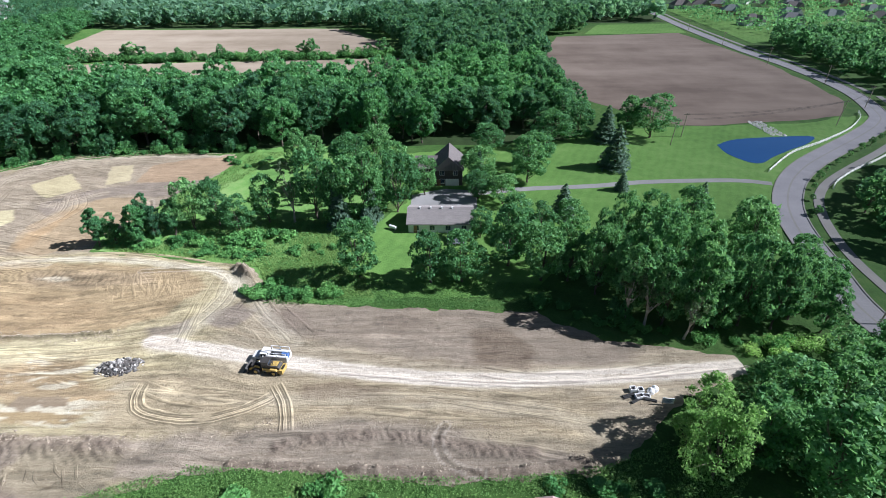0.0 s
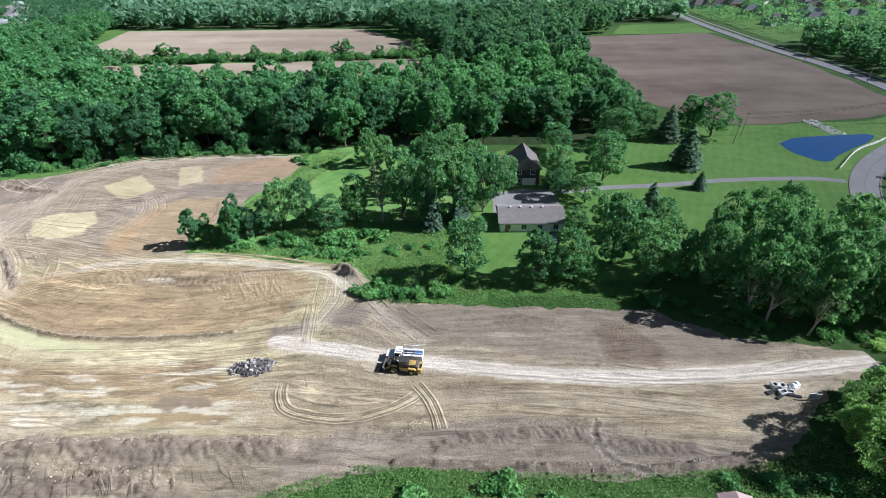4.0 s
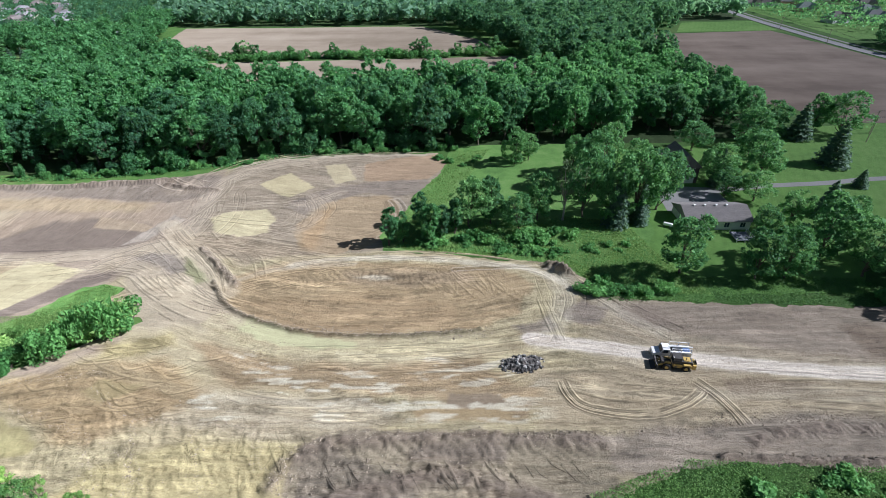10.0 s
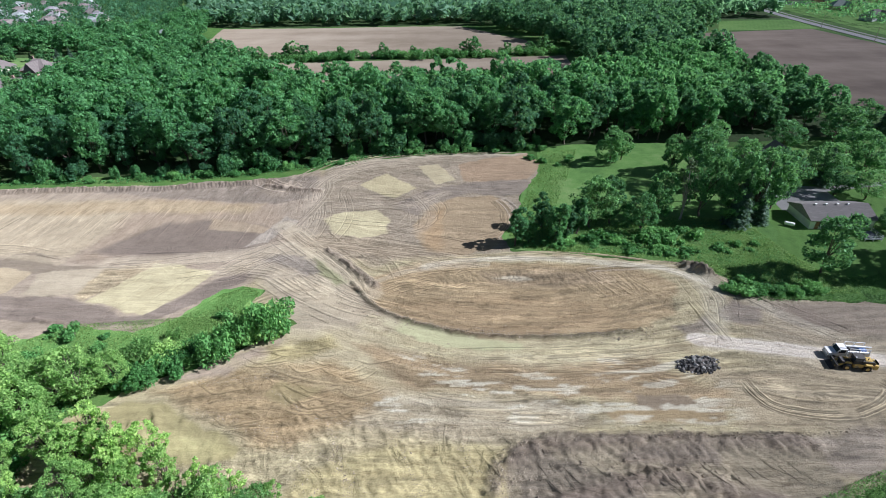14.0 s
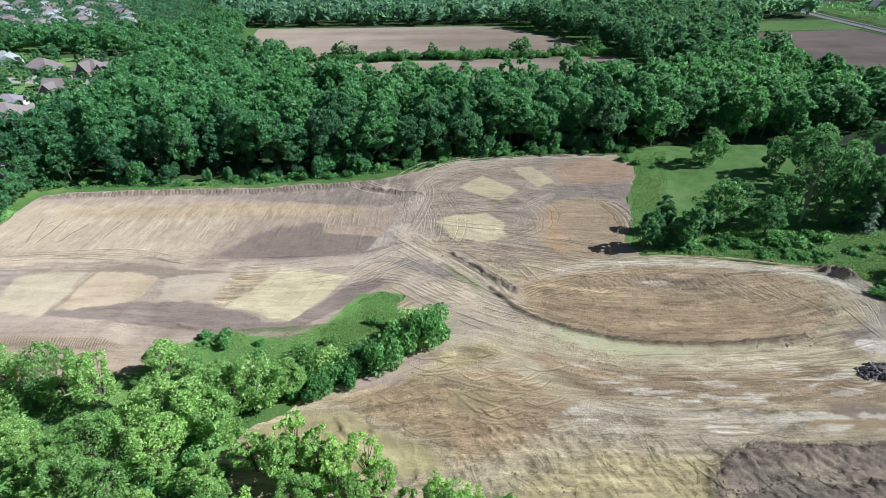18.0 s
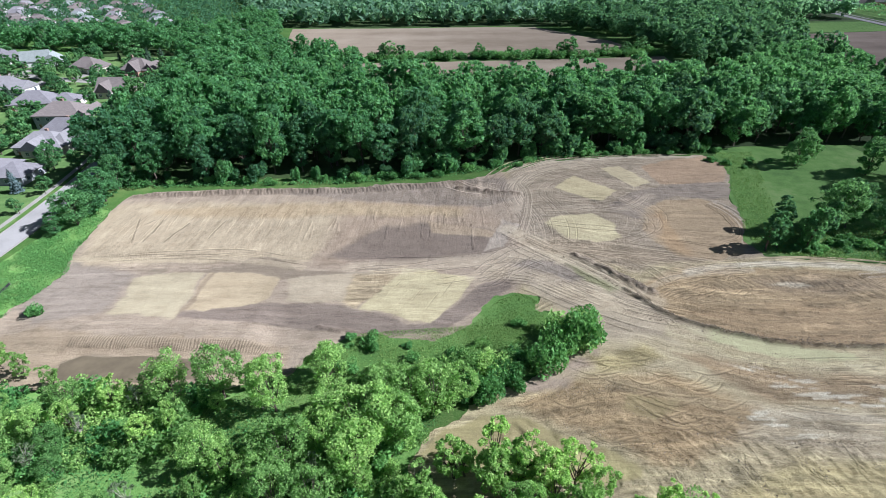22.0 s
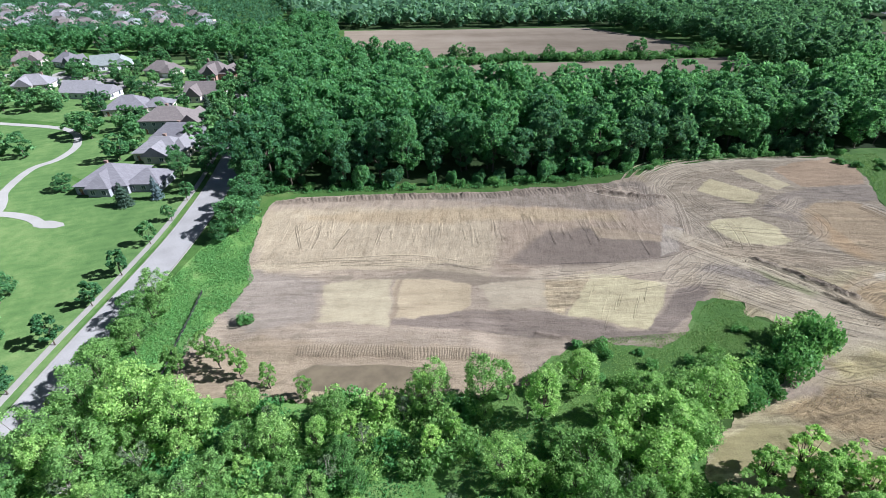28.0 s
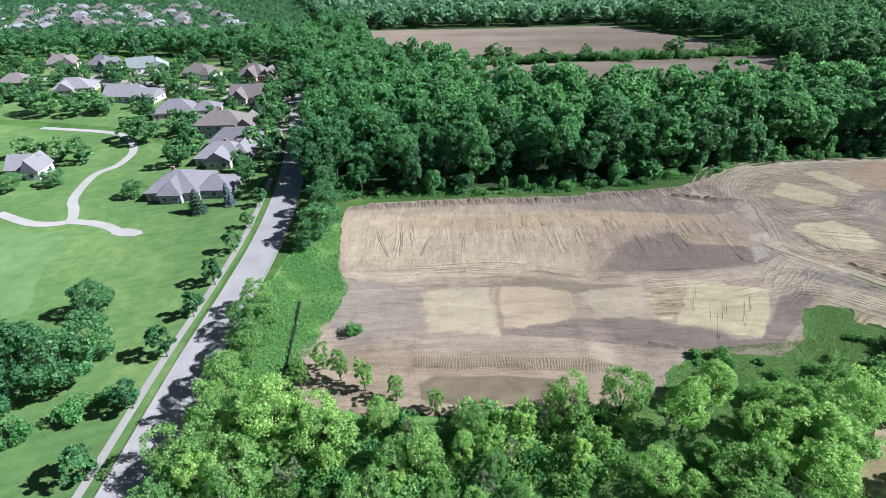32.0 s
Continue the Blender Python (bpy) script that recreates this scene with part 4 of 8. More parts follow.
# thin tyre and blade marks: low crests and pressed grooves with their own edges
mv, mf, mc, mu = [], [], [], []
gen = np.random.default_rng(29)
for pts, tone, half in thin_marks:
    line = curve_through(pts, 0.9)
    line = line + np.stack([fnoise(line[:, 0] / 2, line[:, 1] / 2, 3) - 0.5, fnoise(line[:, 0] / 2, line[:, 1] / 2, 4) - 0.5], 1) * 0.22
    n = len(line)
    width = half * (0.35 + 1.1 * fnoise(line[:, 0] / 1.6, line[:, 1] / 1.6, 6)) * smooth01(0, 3, np.arange(n)) * smooth01(n - 1, n - 4, np.arange(n)) + 0.015
    here = fnoise(line[:, 0] / 5 + tone * 31, line[:, 1] / 5, 8, 3) - 0.43
    k = len(mv) and sum(len(q) for q in mv)
    for side, lift in ((-1, 0.0), (0, 0.05), (1, 0.0)):
        q = line + (offset_line(line, 1.0) - line) * (side * width)[:, None]
        mv.append(np.column_stack([q, sample(H, q[:, 0], q[:, 1]) + lift + np.clip(here * 0.8, -0.08, 0.035)]))
        mc.append(np.column_stack([sample(soil, q[:, 0], q[:, 1]) * tone, np.full(n, 0.4)]))
        mu.append(np.column_stack([sample(U, q[:, 0], q[:, 1]), sample(V, q[:, 0], q[:, 1])]))
    i = k + np.arange(n - 1)
    mf += [np.stack([i, i + n, i + n + 1, i + 1], 1), np.stack([i + n, i + 2 * n, i + 2 * n + 1, i + n + 1], 1)]
mv, mf, mc, mu = np.concatenate(mv), np.concatenate(mf)[:, ::-1], np.concatenate(mc), np.concatenate(mu)
marks = flat_mesh("soil_marks", mv.tolist(), mf.tolist(), [SOIL], True)
marks.attributes.new("soil", "FLOAT_COLOR", "POINT").data.foreach_set("color", np.clip(mc, 0, 1).astype(np.float32).ravel())
marks.uv_layers.new(name="flow").data.foreach_set("uv", mu[mf.ravel()].astype(np.float32).ravel())
tagged(new("soil_marks", marks), "thin tyre and blade marks pressed into bare soil", "wheel marks", kind="stuff")


def ribbed(name, line, half, pitch, label, tall=0.10, slant=0.0, ruts=(), pale=0.5, lift=0.07):
    """A fine strip laid on the soil: ribs across its line from a bulldozer's cleats, or wheel ruts along it."""
    line = curve_through(line, 0.5)
    run = np.concatenate([[0], np.cumsum(np.hypot(*np.diff(line, axis=0).T))])
    s = np.arange(0, run[-1], 0.4 if ruts else pitch / 6)
    line = np.stack([np.interp(s, run, line[:, 0]), np.interp(s, run, line[:, 1])], 1)
    side = offset_line(line, 1.0) - line
    w = np.linspace(-half, half, int(half * 22) if ruts else 13)
    x, y = line[:, None, 0] + side[:, None, 0] * w, line[:, None, 1] + side[:, None, 1] * w
    lerp = lambda grid: sample(grid, x, y)
    ph = (s[:, None] + slant * w[None] + (1.2 if pitch < 1.2 else 3.6) * (fnoise(x / 2.5, y / 2.5, 7) - 0.5)) * 2 * math.pi / pitch
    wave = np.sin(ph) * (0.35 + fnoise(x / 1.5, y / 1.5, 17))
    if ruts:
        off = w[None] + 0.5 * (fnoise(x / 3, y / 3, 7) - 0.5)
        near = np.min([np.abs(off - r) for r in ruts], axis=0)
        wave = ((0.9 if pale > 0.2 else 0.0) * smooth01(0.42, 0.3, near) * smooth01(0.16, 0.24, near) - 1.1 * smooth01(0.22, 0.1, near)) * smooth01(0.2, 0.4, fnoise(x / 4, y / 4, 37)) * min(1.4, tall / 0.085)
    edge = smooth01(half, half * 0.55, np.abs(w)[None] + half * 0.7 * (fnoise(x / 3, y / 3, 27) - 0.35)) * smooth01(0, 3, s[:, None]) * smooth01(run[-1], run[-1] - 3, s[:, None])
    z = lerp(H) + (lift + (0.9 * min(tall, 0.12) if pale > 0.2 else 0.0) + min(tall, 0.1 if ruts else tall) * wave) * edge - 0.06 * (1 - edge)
    # colour darker in the troughs, paler on the rut crests
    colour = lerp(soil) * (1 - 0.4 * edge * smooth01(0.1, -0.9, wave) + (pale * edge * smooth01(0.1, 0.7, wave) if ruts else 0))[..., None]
    a, b = x.shape
    k = np.arange(a * b).reshape(a, b)
    q = np.stack([k[:-1, :-1], k[1:, :-1], k[1:, 1:], k[:-1, 1:]], -1).reshape(-1, 4)[:, ::-1]
    strip = flat_mesh(name, np.stack([x, y, z], -1).reshape(-1, 3).tolist(), q[:, ::-1].tolist(), [SOIL], True)
    at = strip.attributes.new("soil", "FLOAT_COLOR", "POINT")
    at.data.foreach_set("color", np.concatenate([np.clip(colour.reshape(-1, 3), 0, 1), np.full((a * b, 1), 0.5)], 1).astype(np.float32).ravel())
    fl = strip.uv_layers.new(name="flow")
    fl.data.foreach_set("uv", np.stack([lerp(U), lerp(V)], -1).reshape(-1, 2)[q[:, ::-1].ravel()].astype(np.float32).ravel())
    return tagged(new(name, strip), label, kind="structure")


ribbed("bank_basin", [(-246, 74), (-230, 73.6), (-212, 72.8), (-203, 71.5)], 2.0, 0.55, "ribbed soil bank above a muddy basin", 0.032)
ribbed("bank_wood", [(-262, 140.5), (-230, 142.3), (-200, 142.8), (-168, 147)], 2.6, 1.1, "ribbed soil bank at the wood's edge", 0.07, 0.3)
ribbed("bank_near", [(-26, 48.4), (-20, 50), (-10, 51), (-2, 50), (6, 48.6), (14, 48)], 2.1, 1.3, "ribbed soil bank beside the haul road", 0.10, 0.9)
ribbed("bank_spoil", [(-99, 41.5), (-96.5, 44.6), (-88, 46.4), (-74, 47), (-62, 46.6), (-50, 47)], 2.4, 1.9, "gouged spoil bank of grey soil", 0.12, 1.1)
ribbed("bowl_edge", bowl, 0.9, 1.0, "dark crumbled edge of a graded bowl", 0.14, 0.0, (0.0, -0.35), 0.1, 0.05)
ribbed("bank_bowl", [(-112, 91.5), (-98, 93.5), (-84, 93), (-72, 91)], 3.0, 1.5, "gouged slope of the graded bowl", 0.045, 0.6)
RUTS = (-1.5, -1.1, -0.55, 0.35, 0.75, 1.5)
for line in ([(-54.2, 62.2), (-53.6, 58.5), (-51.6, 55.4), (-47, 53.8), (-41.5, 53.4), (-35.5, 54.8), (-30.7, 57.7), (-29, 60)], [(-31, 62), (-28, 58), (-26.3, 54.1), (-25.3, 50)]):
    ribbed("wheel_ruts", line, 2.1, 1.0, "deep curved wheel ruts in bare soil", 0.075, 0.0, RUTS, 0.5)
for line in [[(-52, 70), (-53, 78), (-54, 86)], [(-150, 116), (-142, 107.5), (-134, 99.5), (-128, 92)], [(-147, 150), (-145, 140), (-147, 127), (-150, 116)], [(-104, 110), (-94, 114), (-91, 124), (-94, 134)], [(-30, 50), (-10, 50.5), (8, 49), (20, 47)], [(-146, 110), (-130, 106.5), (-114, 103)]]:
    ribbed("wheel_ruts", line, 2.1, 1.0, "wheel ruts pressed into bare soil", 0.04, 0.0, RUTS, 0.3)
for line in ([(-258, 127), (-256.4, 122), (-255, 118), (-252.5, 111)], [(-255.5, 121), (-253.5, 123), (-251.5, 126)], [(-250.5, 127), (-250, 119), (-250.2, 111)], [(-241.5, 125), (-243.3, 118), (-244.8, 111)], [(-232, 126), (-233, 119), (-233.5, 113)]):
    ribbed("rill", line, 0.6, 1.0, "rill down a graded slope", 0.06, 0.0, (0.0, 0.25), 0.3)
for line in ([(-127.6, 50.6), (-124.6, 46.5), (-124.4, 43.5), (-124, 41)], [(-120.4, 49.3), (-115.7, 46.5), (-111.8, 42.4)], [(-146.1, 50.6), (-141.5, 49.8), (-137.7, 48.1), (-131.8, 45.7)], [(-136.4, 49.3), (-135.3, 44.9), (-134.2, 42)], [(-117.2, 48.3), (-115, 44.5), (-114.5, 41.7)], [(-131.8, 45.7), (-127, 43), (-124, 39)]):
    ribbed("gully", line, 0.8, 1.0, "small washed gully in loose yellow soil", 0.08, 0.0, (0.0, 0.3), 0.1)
# ---- meadow, lawns, fields ----
sheet("meadow", [(-94, 106), (-88, 126), (-84, 140), (-78, 150), (-74, 176), (-44, 178), (-22, 178), (-18, 150), (-18, 130), (-18, 112), (-14, 100), (-16, 84), (-40, 84), (-46, 97)], 0.0, WEEDS, "weedy green meadow", 2.0)
sheet("lawn", [(-24, 100), (-14, 132), (-20, 170), (30, 178), (70, 196), (98, 199), (140, 202), (168, 212), (176, 210), (160, 192), (120, 163), (104, 147), (92, 126), (80, 100), (60, 108), (30, 104), (16, 86), (-14, 86)],
      0.02, LAWN, "mown green lawn round a farmhouse and pond", 2.2, 3.0)
sheet("dark_field", [(52, 262), (58, 345), (76, 404), (170, 414), (176, 366), (183, 313), (181, 262), (178, 232), (163, 212), (138, 205), (102, 200), (91, 200), (66, 232)], 0.0, FIELD_BROWN, "dark brown tilled farm field", 1.5)
sheet("green_verge", [(98, 412), (118, 456), (180, 460), (176, 414)], 0.0, LAWN, "bright green grass beyond the field")
sheet("east_lawn", [(204, 372), (340, 372), (520, 360), (540, 640), (206, 640)], 0.0, LAWN, "bright lawns of distant houses")
sheet("pale_field", [(-272, 334), (-286, 372), (-300, 455), (-212, 452), (-145, 454), (-98, 450), (-52, 386), (-42, 345), (-120, 339), (-200, 335)], 0.0, FIELD_TAN, "pale tan tilled farm field", 1.5)
sheet("pale_field_strip", [(-240, 250), (-248, 300), (-252, 320), (-200, 323), (-120, 327), (-33, 333), (-36, 300), (-60, 240)], 0.0, FIELD_TAN, "narrow strip of pale tilled field", 1.0)
# sheets under the woods, with the trees' shade painted into their colour
sheet("wood_floor", [(-282, 146), (-150, 160), (-133, 168), (-78, 175), (-40, 178), (0, 178), (48, 186), (52, 262), (50, 300), (-30, 300), (-60, 232), (-262, 236), (-290, 300), (-420, 420), (-440, 380), (-300, 250)], -0.02, WOODFLOOR_SHADE, "ground under trees, its colour darkened for shade", 2.0)
sheet("far_wood_floor", [(-360, 520), (-340, 480), (-306, 459), (-212, 456), (-145, 458), (-92, 456), (-50, 470), (40, 464), (100, 464), (178, 466), (180, 640), (100, 900), (-460, 900), (-400, 620)], -0.02, WOODFLOOR_SHADE, "ground under distant woods, its colour darkened for shade", 2.0, 12.0)
sheet("thicket_floor", [(-168, 48), (-196, 62), (-215, 61), (-250, 62), (-268, 66), (-272, 90), (-280, 96), (-281, 30), (-282, 5), (-150, 5), (-150, 30)], -0.02, WEEDS, "weedy ground under young trees", 1.5)
sheet("glade", [(-213, 42), (-202, 42), (-196, 49), (-188, 55), (-178, 59.5), (-166, 65), (-154, 66), (-146, 73), (-142, 77), (-149, 84), (-149, 91), (-161, 91), (-168, 79), (-190, 79), (-200, 66), (-213, 56)], 0.006, GLADE_GRASS, "bright green grass in a glade", 1.2, 2.0)
sheet("verge_weeds", [(-281, 62), (-268, 68), (-264, 88), (-262, 99), (-266, 107), (-269, 131), (-277, 134), (-281, 100)], 0.0, WEEDS, "tall green weeds along a road", 0.8)
sheet("golf_course", [(-292, 20), (-293, 90), (-293, 120), (-297, 150), (-316, 140), (-345, 160), (-345, 190), (-372, 214), (-395, 215), (-430, 225), (-520, 240), (-520, 20)], 0.0, GOLF, "mown golf course grass", 0.3)
sheet("putting_green", [(-334, 92), (-343, 112), (-345, 124), (-366, 130), (-400, 126), (-420, 100), (-380, 84), (-350, 82)], 0.02, GREEN, "smooth pale putting green", 2.5, 3.0)
sheet("town_lawn", [(-300, 150), (-308, 228), (-318, 300), (-345, 345), (-520, 360), (-600, 330), (-520, 246), (-430, 232), (-372, 216), (-345, 192), (-345, 162), (-316, 142)], 0.01, GOLF, "front lawns of a housing estate", 0.3)

# ---- roads ----
road_west = curve_through([(-287.6, 0), (-287.7, 50), (-288, 75), (-287.5, 100), (-287.6, 120), (-289, 140), (-291.6, 162), (-297.4, 194), (-305, 229), (-318, 275), (-335, 320)], 3)
ribbon("road_west", road_west, 4.1, -4.1, -0.1, 0.03, ASPHALT_PALE, label="pale worn two-lane road")
for side in (1, -1):
    ribbon("kerb", road_west, side * 4.1, side * 4.4, -0.1, 0.16, CONCRETE, label="concrete kerb")
ribbon("pavement_west", offset_line(road_west, 7.2), 0.75, -0.75, -0.05, 0.07, CONCRETE, label="pale concrete pavement")
road_east = curve_through([(90, 60), (86, 82), (88.6, 99.5), (90.3, 109.6), (92.6, 119.5), (96.3, 129.6), (101.5, 139), (108.8, 149), (120, 160.3), (138, 174.5), (155, 187.5), (171, 201.5), (180, 215), (190, 250), (191, 300), (186, 355), (184, 450), (186, 520), (190, 620)], 3)
ribbon("road_east", road_east, 3.7, -3.7, -0.1, 0.03, ASPHALT, label="grey two-lane curving road")
for side in (1, -1):
    ribbon("kerb", road_east, side * 3.7, side * 4.05, -0.1, 0.16, CONCRETE, label="concrete kerb")
ribbon("trim_centre_line", road_east, 0.25, -0.25, 0.0, 0.036, CONCRETE, label="pale joint along the middle of the road")
ribbon("pavement_east", curve_through([(96, 70), (96, 91), (97, 104), (100.4, 118), (105, 129.6), (109.5, 137), (116.6, 145), (129.5, 155.5), (155, 174.5), (185, 200), (198, 240)], 3), 1.3, -1.3, -0.05, 0.07, CONCRETE, label="pale concrete pavement")
ribbon("pavement_far", offset_line(road_east, -8.5)[road_east[:, 1] > 245], 1.3, -1.3, -0.05, 0.07, CONCRETE, label="pale pavement beside a distant road")
ribbon("drive", curve_through([(-6, 136), (8, 138), (23, 141), (44, 143), (62, 146), (89, 147), (99.5, 144.5)], 3), 1.4, -1.4, -0.05, 0.05, ASPHALT_PALE, label="long concrete driveway")
sheet("drive_apron", [(-12, 125), (-12, 137), (-2, 141), (8, 140), (8, 128), (4, 124)], 0.045, ASPHALT_PALE, "worn grey parking apron", 0.4, 2)
golf_path = curve_through([(-378, 140.5), (-362, 133.5), (-352, 134.5), (-355, 142), (-360.4, 150.5), (-364.3, 168.3), (-360.5, 178.2), (-363.5, 194.1), (-380, 212), (-420, 222)], 2)
ribbon("golf_cart_path", golf_path, 1.5, -1.5, -0.05, 0.06, PATHCRETE, label="winding pale cart path")
ribbon("golf_cart_path_spur", curve_through([(-353, 134.8), (-345, 133.6), (-338, 131.2), (-333, 128)], 1), 1.4, -1.6, -0.05, 0.064, PATHCRETE, label="cart path spur")
sheet("golf_cart_path_end", [(-335, 129.6), (-331, 129.8), (-326.5, 128.4), (-325, 126.6), (-327, 125.2), (-331, 125.2), (-334.5, 126.5)], 0.068, PATHCRETE, "widened end of the cart path", 0.2, 1.0)

# ---- pond ----
WATER = Mat("pond_water", 0.12, 0.25)
WATER.colour((0.008, 0.036, 0.105))
WATER.bump(WATER.noise(WATER.where(source="world"), 1.2, 3), 0.03, 0.02)
pond = [(97, 178), (97, 169), (101, 161.5), (105, 161), (111, 166), (121, 173), (129, 178), (136, 184.5), (135, 187), (121, 186), (106, 183.5)]
shore = curve_through(pond + pond[:1], 1.5)[:-1]
sheet("water", [tuple(p) for p in shore], 0.05, WATER.m, "still dark blue pond water", 0, 50)

# ---- trees ----
rng = np.random.default_rng(7)


def sprays(p, out, size, gen, spread=0.7, thin=False):
    """Leaf sprays: bent quads at the points p, facing roughly along out."""
    k = len(p)
    nrm = out + spread * gen.normal(size=(k, 3))
    nrm /= np.linalg.norm(nrm, axis=1)[:, None] + 1e-9
    a = np.cross(nrm, gen.normal(size=(k, 3)))
    a /= np.linalg.norm(a, axis=1)[:, None] + 1e-9
    b = np.cross(nrm, a)
    s = size * gen.lognormal(-0.1, 0.32, (k, 1))
    w = gen.uniform(0.45, 0.8, (k, 1))
    dip = -0.3 * s * nrm
    if thin:
        return np.stack([p - a * s + dip, p + a * s * gen.uniform(0.4, 0.9, (k, 1)) - b * s * w, p + a * s * 0.5 + b * s * w * 1.2], 1)
    return np.stack([p - a * s + dip, p - b * s * w, p + a * s * gen.uniform(0.7, 1.1, (k, 1)) + dip, p + b * s * w], 1)


def crown_points(h, r, base, k, gen, lobes=12, clumps=60):
    """Leaf places over a crown: big billows, each set with smaller clumps; and the directions in which the leaves face."""
    mid, half = (h + base) / 2, (h - base) / 2
    tall = np.array([1, 1, min(1.3, half / r)])
    q = gen.normal(size=(lobes, 3))
    q /= np.linalg.norm(q, axis=1)[:, None]
    f = gen.uniform(0.35, 0.72, (lobes, 1))
    cs = np.vstack([q * f * np.array([r, r, half]) + np.array([0, 0, mid]), [(0, 0, mid + half * 0.3), (0, 0, mid - half * 0.2)]])
    rs = np.append(gen.uniform(0.24, 0.42, lobes) * r, [0.45 * r, 0.48 * r])
    pick = gen.choice(len(rs), 12 * clumps, p=rs ** 2 / (rs ** 2).sum())
    n = gen.normal(size=(12 * clumps, 3)) + np.array([0, 0, 0.1])
    n /= np.linalg.norm(n, axis=1)[:, None]
    at = cs[pick] + n * rs[pick][:, None] * tall
    deep = np.min(np.linalg.norm((at[:, None] - cs[None]) / tall, axis=2) / rs[None], axis=1)
    ok = (deep > 0.97) & (at[:, 2] > base)
    at, n = at[ok][:clumps], n[ok][:clumps]
    size = r * gen.uniform(0.13, 0.27, len(at))
    pick = gen.choice(len(at), 3 * k, p=size ** 2 / (size ** 2).sum())
    d = gen.normal(size=(3 * k, 3)) + 0.75 * n[pick] + np.array([0, 0, 0.15])
    d /= np.linalg.norm(d, axis=1)[:, None]
    p = at[pick] + d * (size[pick] * (gen.uniform(0.55, 1.05, 3 * k) + 0.35 * gen.random(3 * k) ** 5))[:, None] * np.array([1, 1, 0.8])
    deep = np.min(np.linalg.norm((p[:, None] - cs[None]) / tall, axis=2) / rs[None], axis=1)
    ok = (deep > 0.86) & (p[:, 2] > base * 0.7)
    return p[ok][:k], d[ok][:k], at


def trunk_geo(h, base, r, gen, cs=(), lean=0.0, limbs=5, split=None):
    g = Geo()
    tr = max(0.12, h * 0.017)
    top_z = base + (h - base) * 0.55
    pts = [(0, 0, -0.15), (gen.normal() * 0.05, gen.normal() * 0.05, 0.5), (lean * 0.5, gen.normal() * 0.15, base * 0.6 + 0.6), (lean, gen.normal() * 0.3, top_z)]
    g.tube(pts, [tr * 1.45, tr, tr * 0.8, tr * 0.25], 7)
    for c in list(cs)[:limbs]:
        z0 = base * 0.7 + 0.3 * gen.random() * (h - base)
        s = Vector((lean * 0.5, 0, min(z0, top_z)))
        e = Vector(tuple(c))
        mid = s.lerp(e, 0.5) + Vector((0, 0, -0.06 * h * gen.random()))
        (g if split is None else split.append(Geo()) or split[-1]).tube([s, mid, e], [tr * 0.45, tr * 0.28, tr * 0.08], 5, False)
    return g


crowns = {}


def tree_kind(name, label, category, h, r, base, k, size, leaves, seed, clumps=60, bark=None, limbs=5, spread=0.75):
    gen = np.random.default_rng(seed)
    p, d, cs = crown_points(h, r, base, k, gen, 11, clumps)
    t = empty(name, label, category)
    split = [] if k < 1000 or name == "sapling" else None
    part("trunk", trunk_geo(h, base, r, gen, cs, gen.normal() * 0.3, limbs, split), bark or BARK, t)
    for g in split or []:
        part("limb", g, bark or BARK, t)
    leaves_at = sprays(p, d, size, gen, spread, True)
    crowns.setdefault(name + label, []).append(leaves_at)
    part("crown", quads_mesh("crown", leaves_at, leaves), None, t)
    return t


def conifer_kind(name, label, h, r, k, size, needles, seed):
    gen = np.random.default_rng(seed)
    z = h * (0.06 + 0.94 * (1 - np.sqrt(gen.random(k))))
    tier = 0.72 + 0.28 * np.cos(z / h * 2 * math.pi * 8 + gen.normal(size=k) * 0.5)
    rad = r * (1 - z / h) ** 0.68 * tier * np.sqrt(gen.uniform(0.35, 1.05, k))
    a = gen.uniform(0, 2 * math.pi, k)
    p = np.stack([rad * np.cos(a), rad * np.sin(a), z - 0.22 * rad], 1)
    d = np.stack([np.cos(a) * 0.6, np.sin(a) * 0.6, np.full(k, 0.8)], 1)
    t = empty(name, label, "conifer tree")
    part("trunk", Geo().tube([(0, 0, -0.15), (0, 0, h * 0.5), (0, 0, h * 0.96)], [h * 0.018, h * 0.011, 0.03], 7), BARK, t)
    part("crown", quads_mesh("crown", sprays(p, d, size, gen, 0.45), needles), None, t)
    return t


def bush_kind(name, label, h, r, k, size, leaves, seed, lobes=7):
    gen = np.random.default_rng(seed)
    cs = np.stack([gen.uniform(-r, r, lobes) * 0.65, gen.uniform(-r, r, lobes) * 0.65, gen.uniform(0.25, 0.62, lobes) * h], 1)
    rs = gen.uniform(0.3, 0.5, lobes) * r
    pick = gen.integers(0, lobes, 2 * k)
    d = gen.normal(size=(2 * k, 3))
    d /= np.linalg.norm(d, axis=1)[:, None]
    p = cs[pick] + d * (rs[pick] * gen.uniform(0.75, 1.05, 2 * k))[:, None] * np.array([1, 1, 0.8 * h / r])
    p = p[(p[:, 2] > 0.05)][:k]
    t = empty(name, label, "bush")
    g = Geo()
    for c in cs[:5]:
        g.tube([(c[0] * 0.2, c[1] * 0.2, -0.1), (c[0] * 0.6, c[1] * 0.6, c[2] * 0.5), tuple(c)], [0.06, 0.04, 0.02], 5, False)
    part("stem", g, BARK, t)
    part("foliage", quads_mesh("foliage", sprays(p, d[:len(p)], size, gen, 0.8, True), leaves), None, t)
    return t


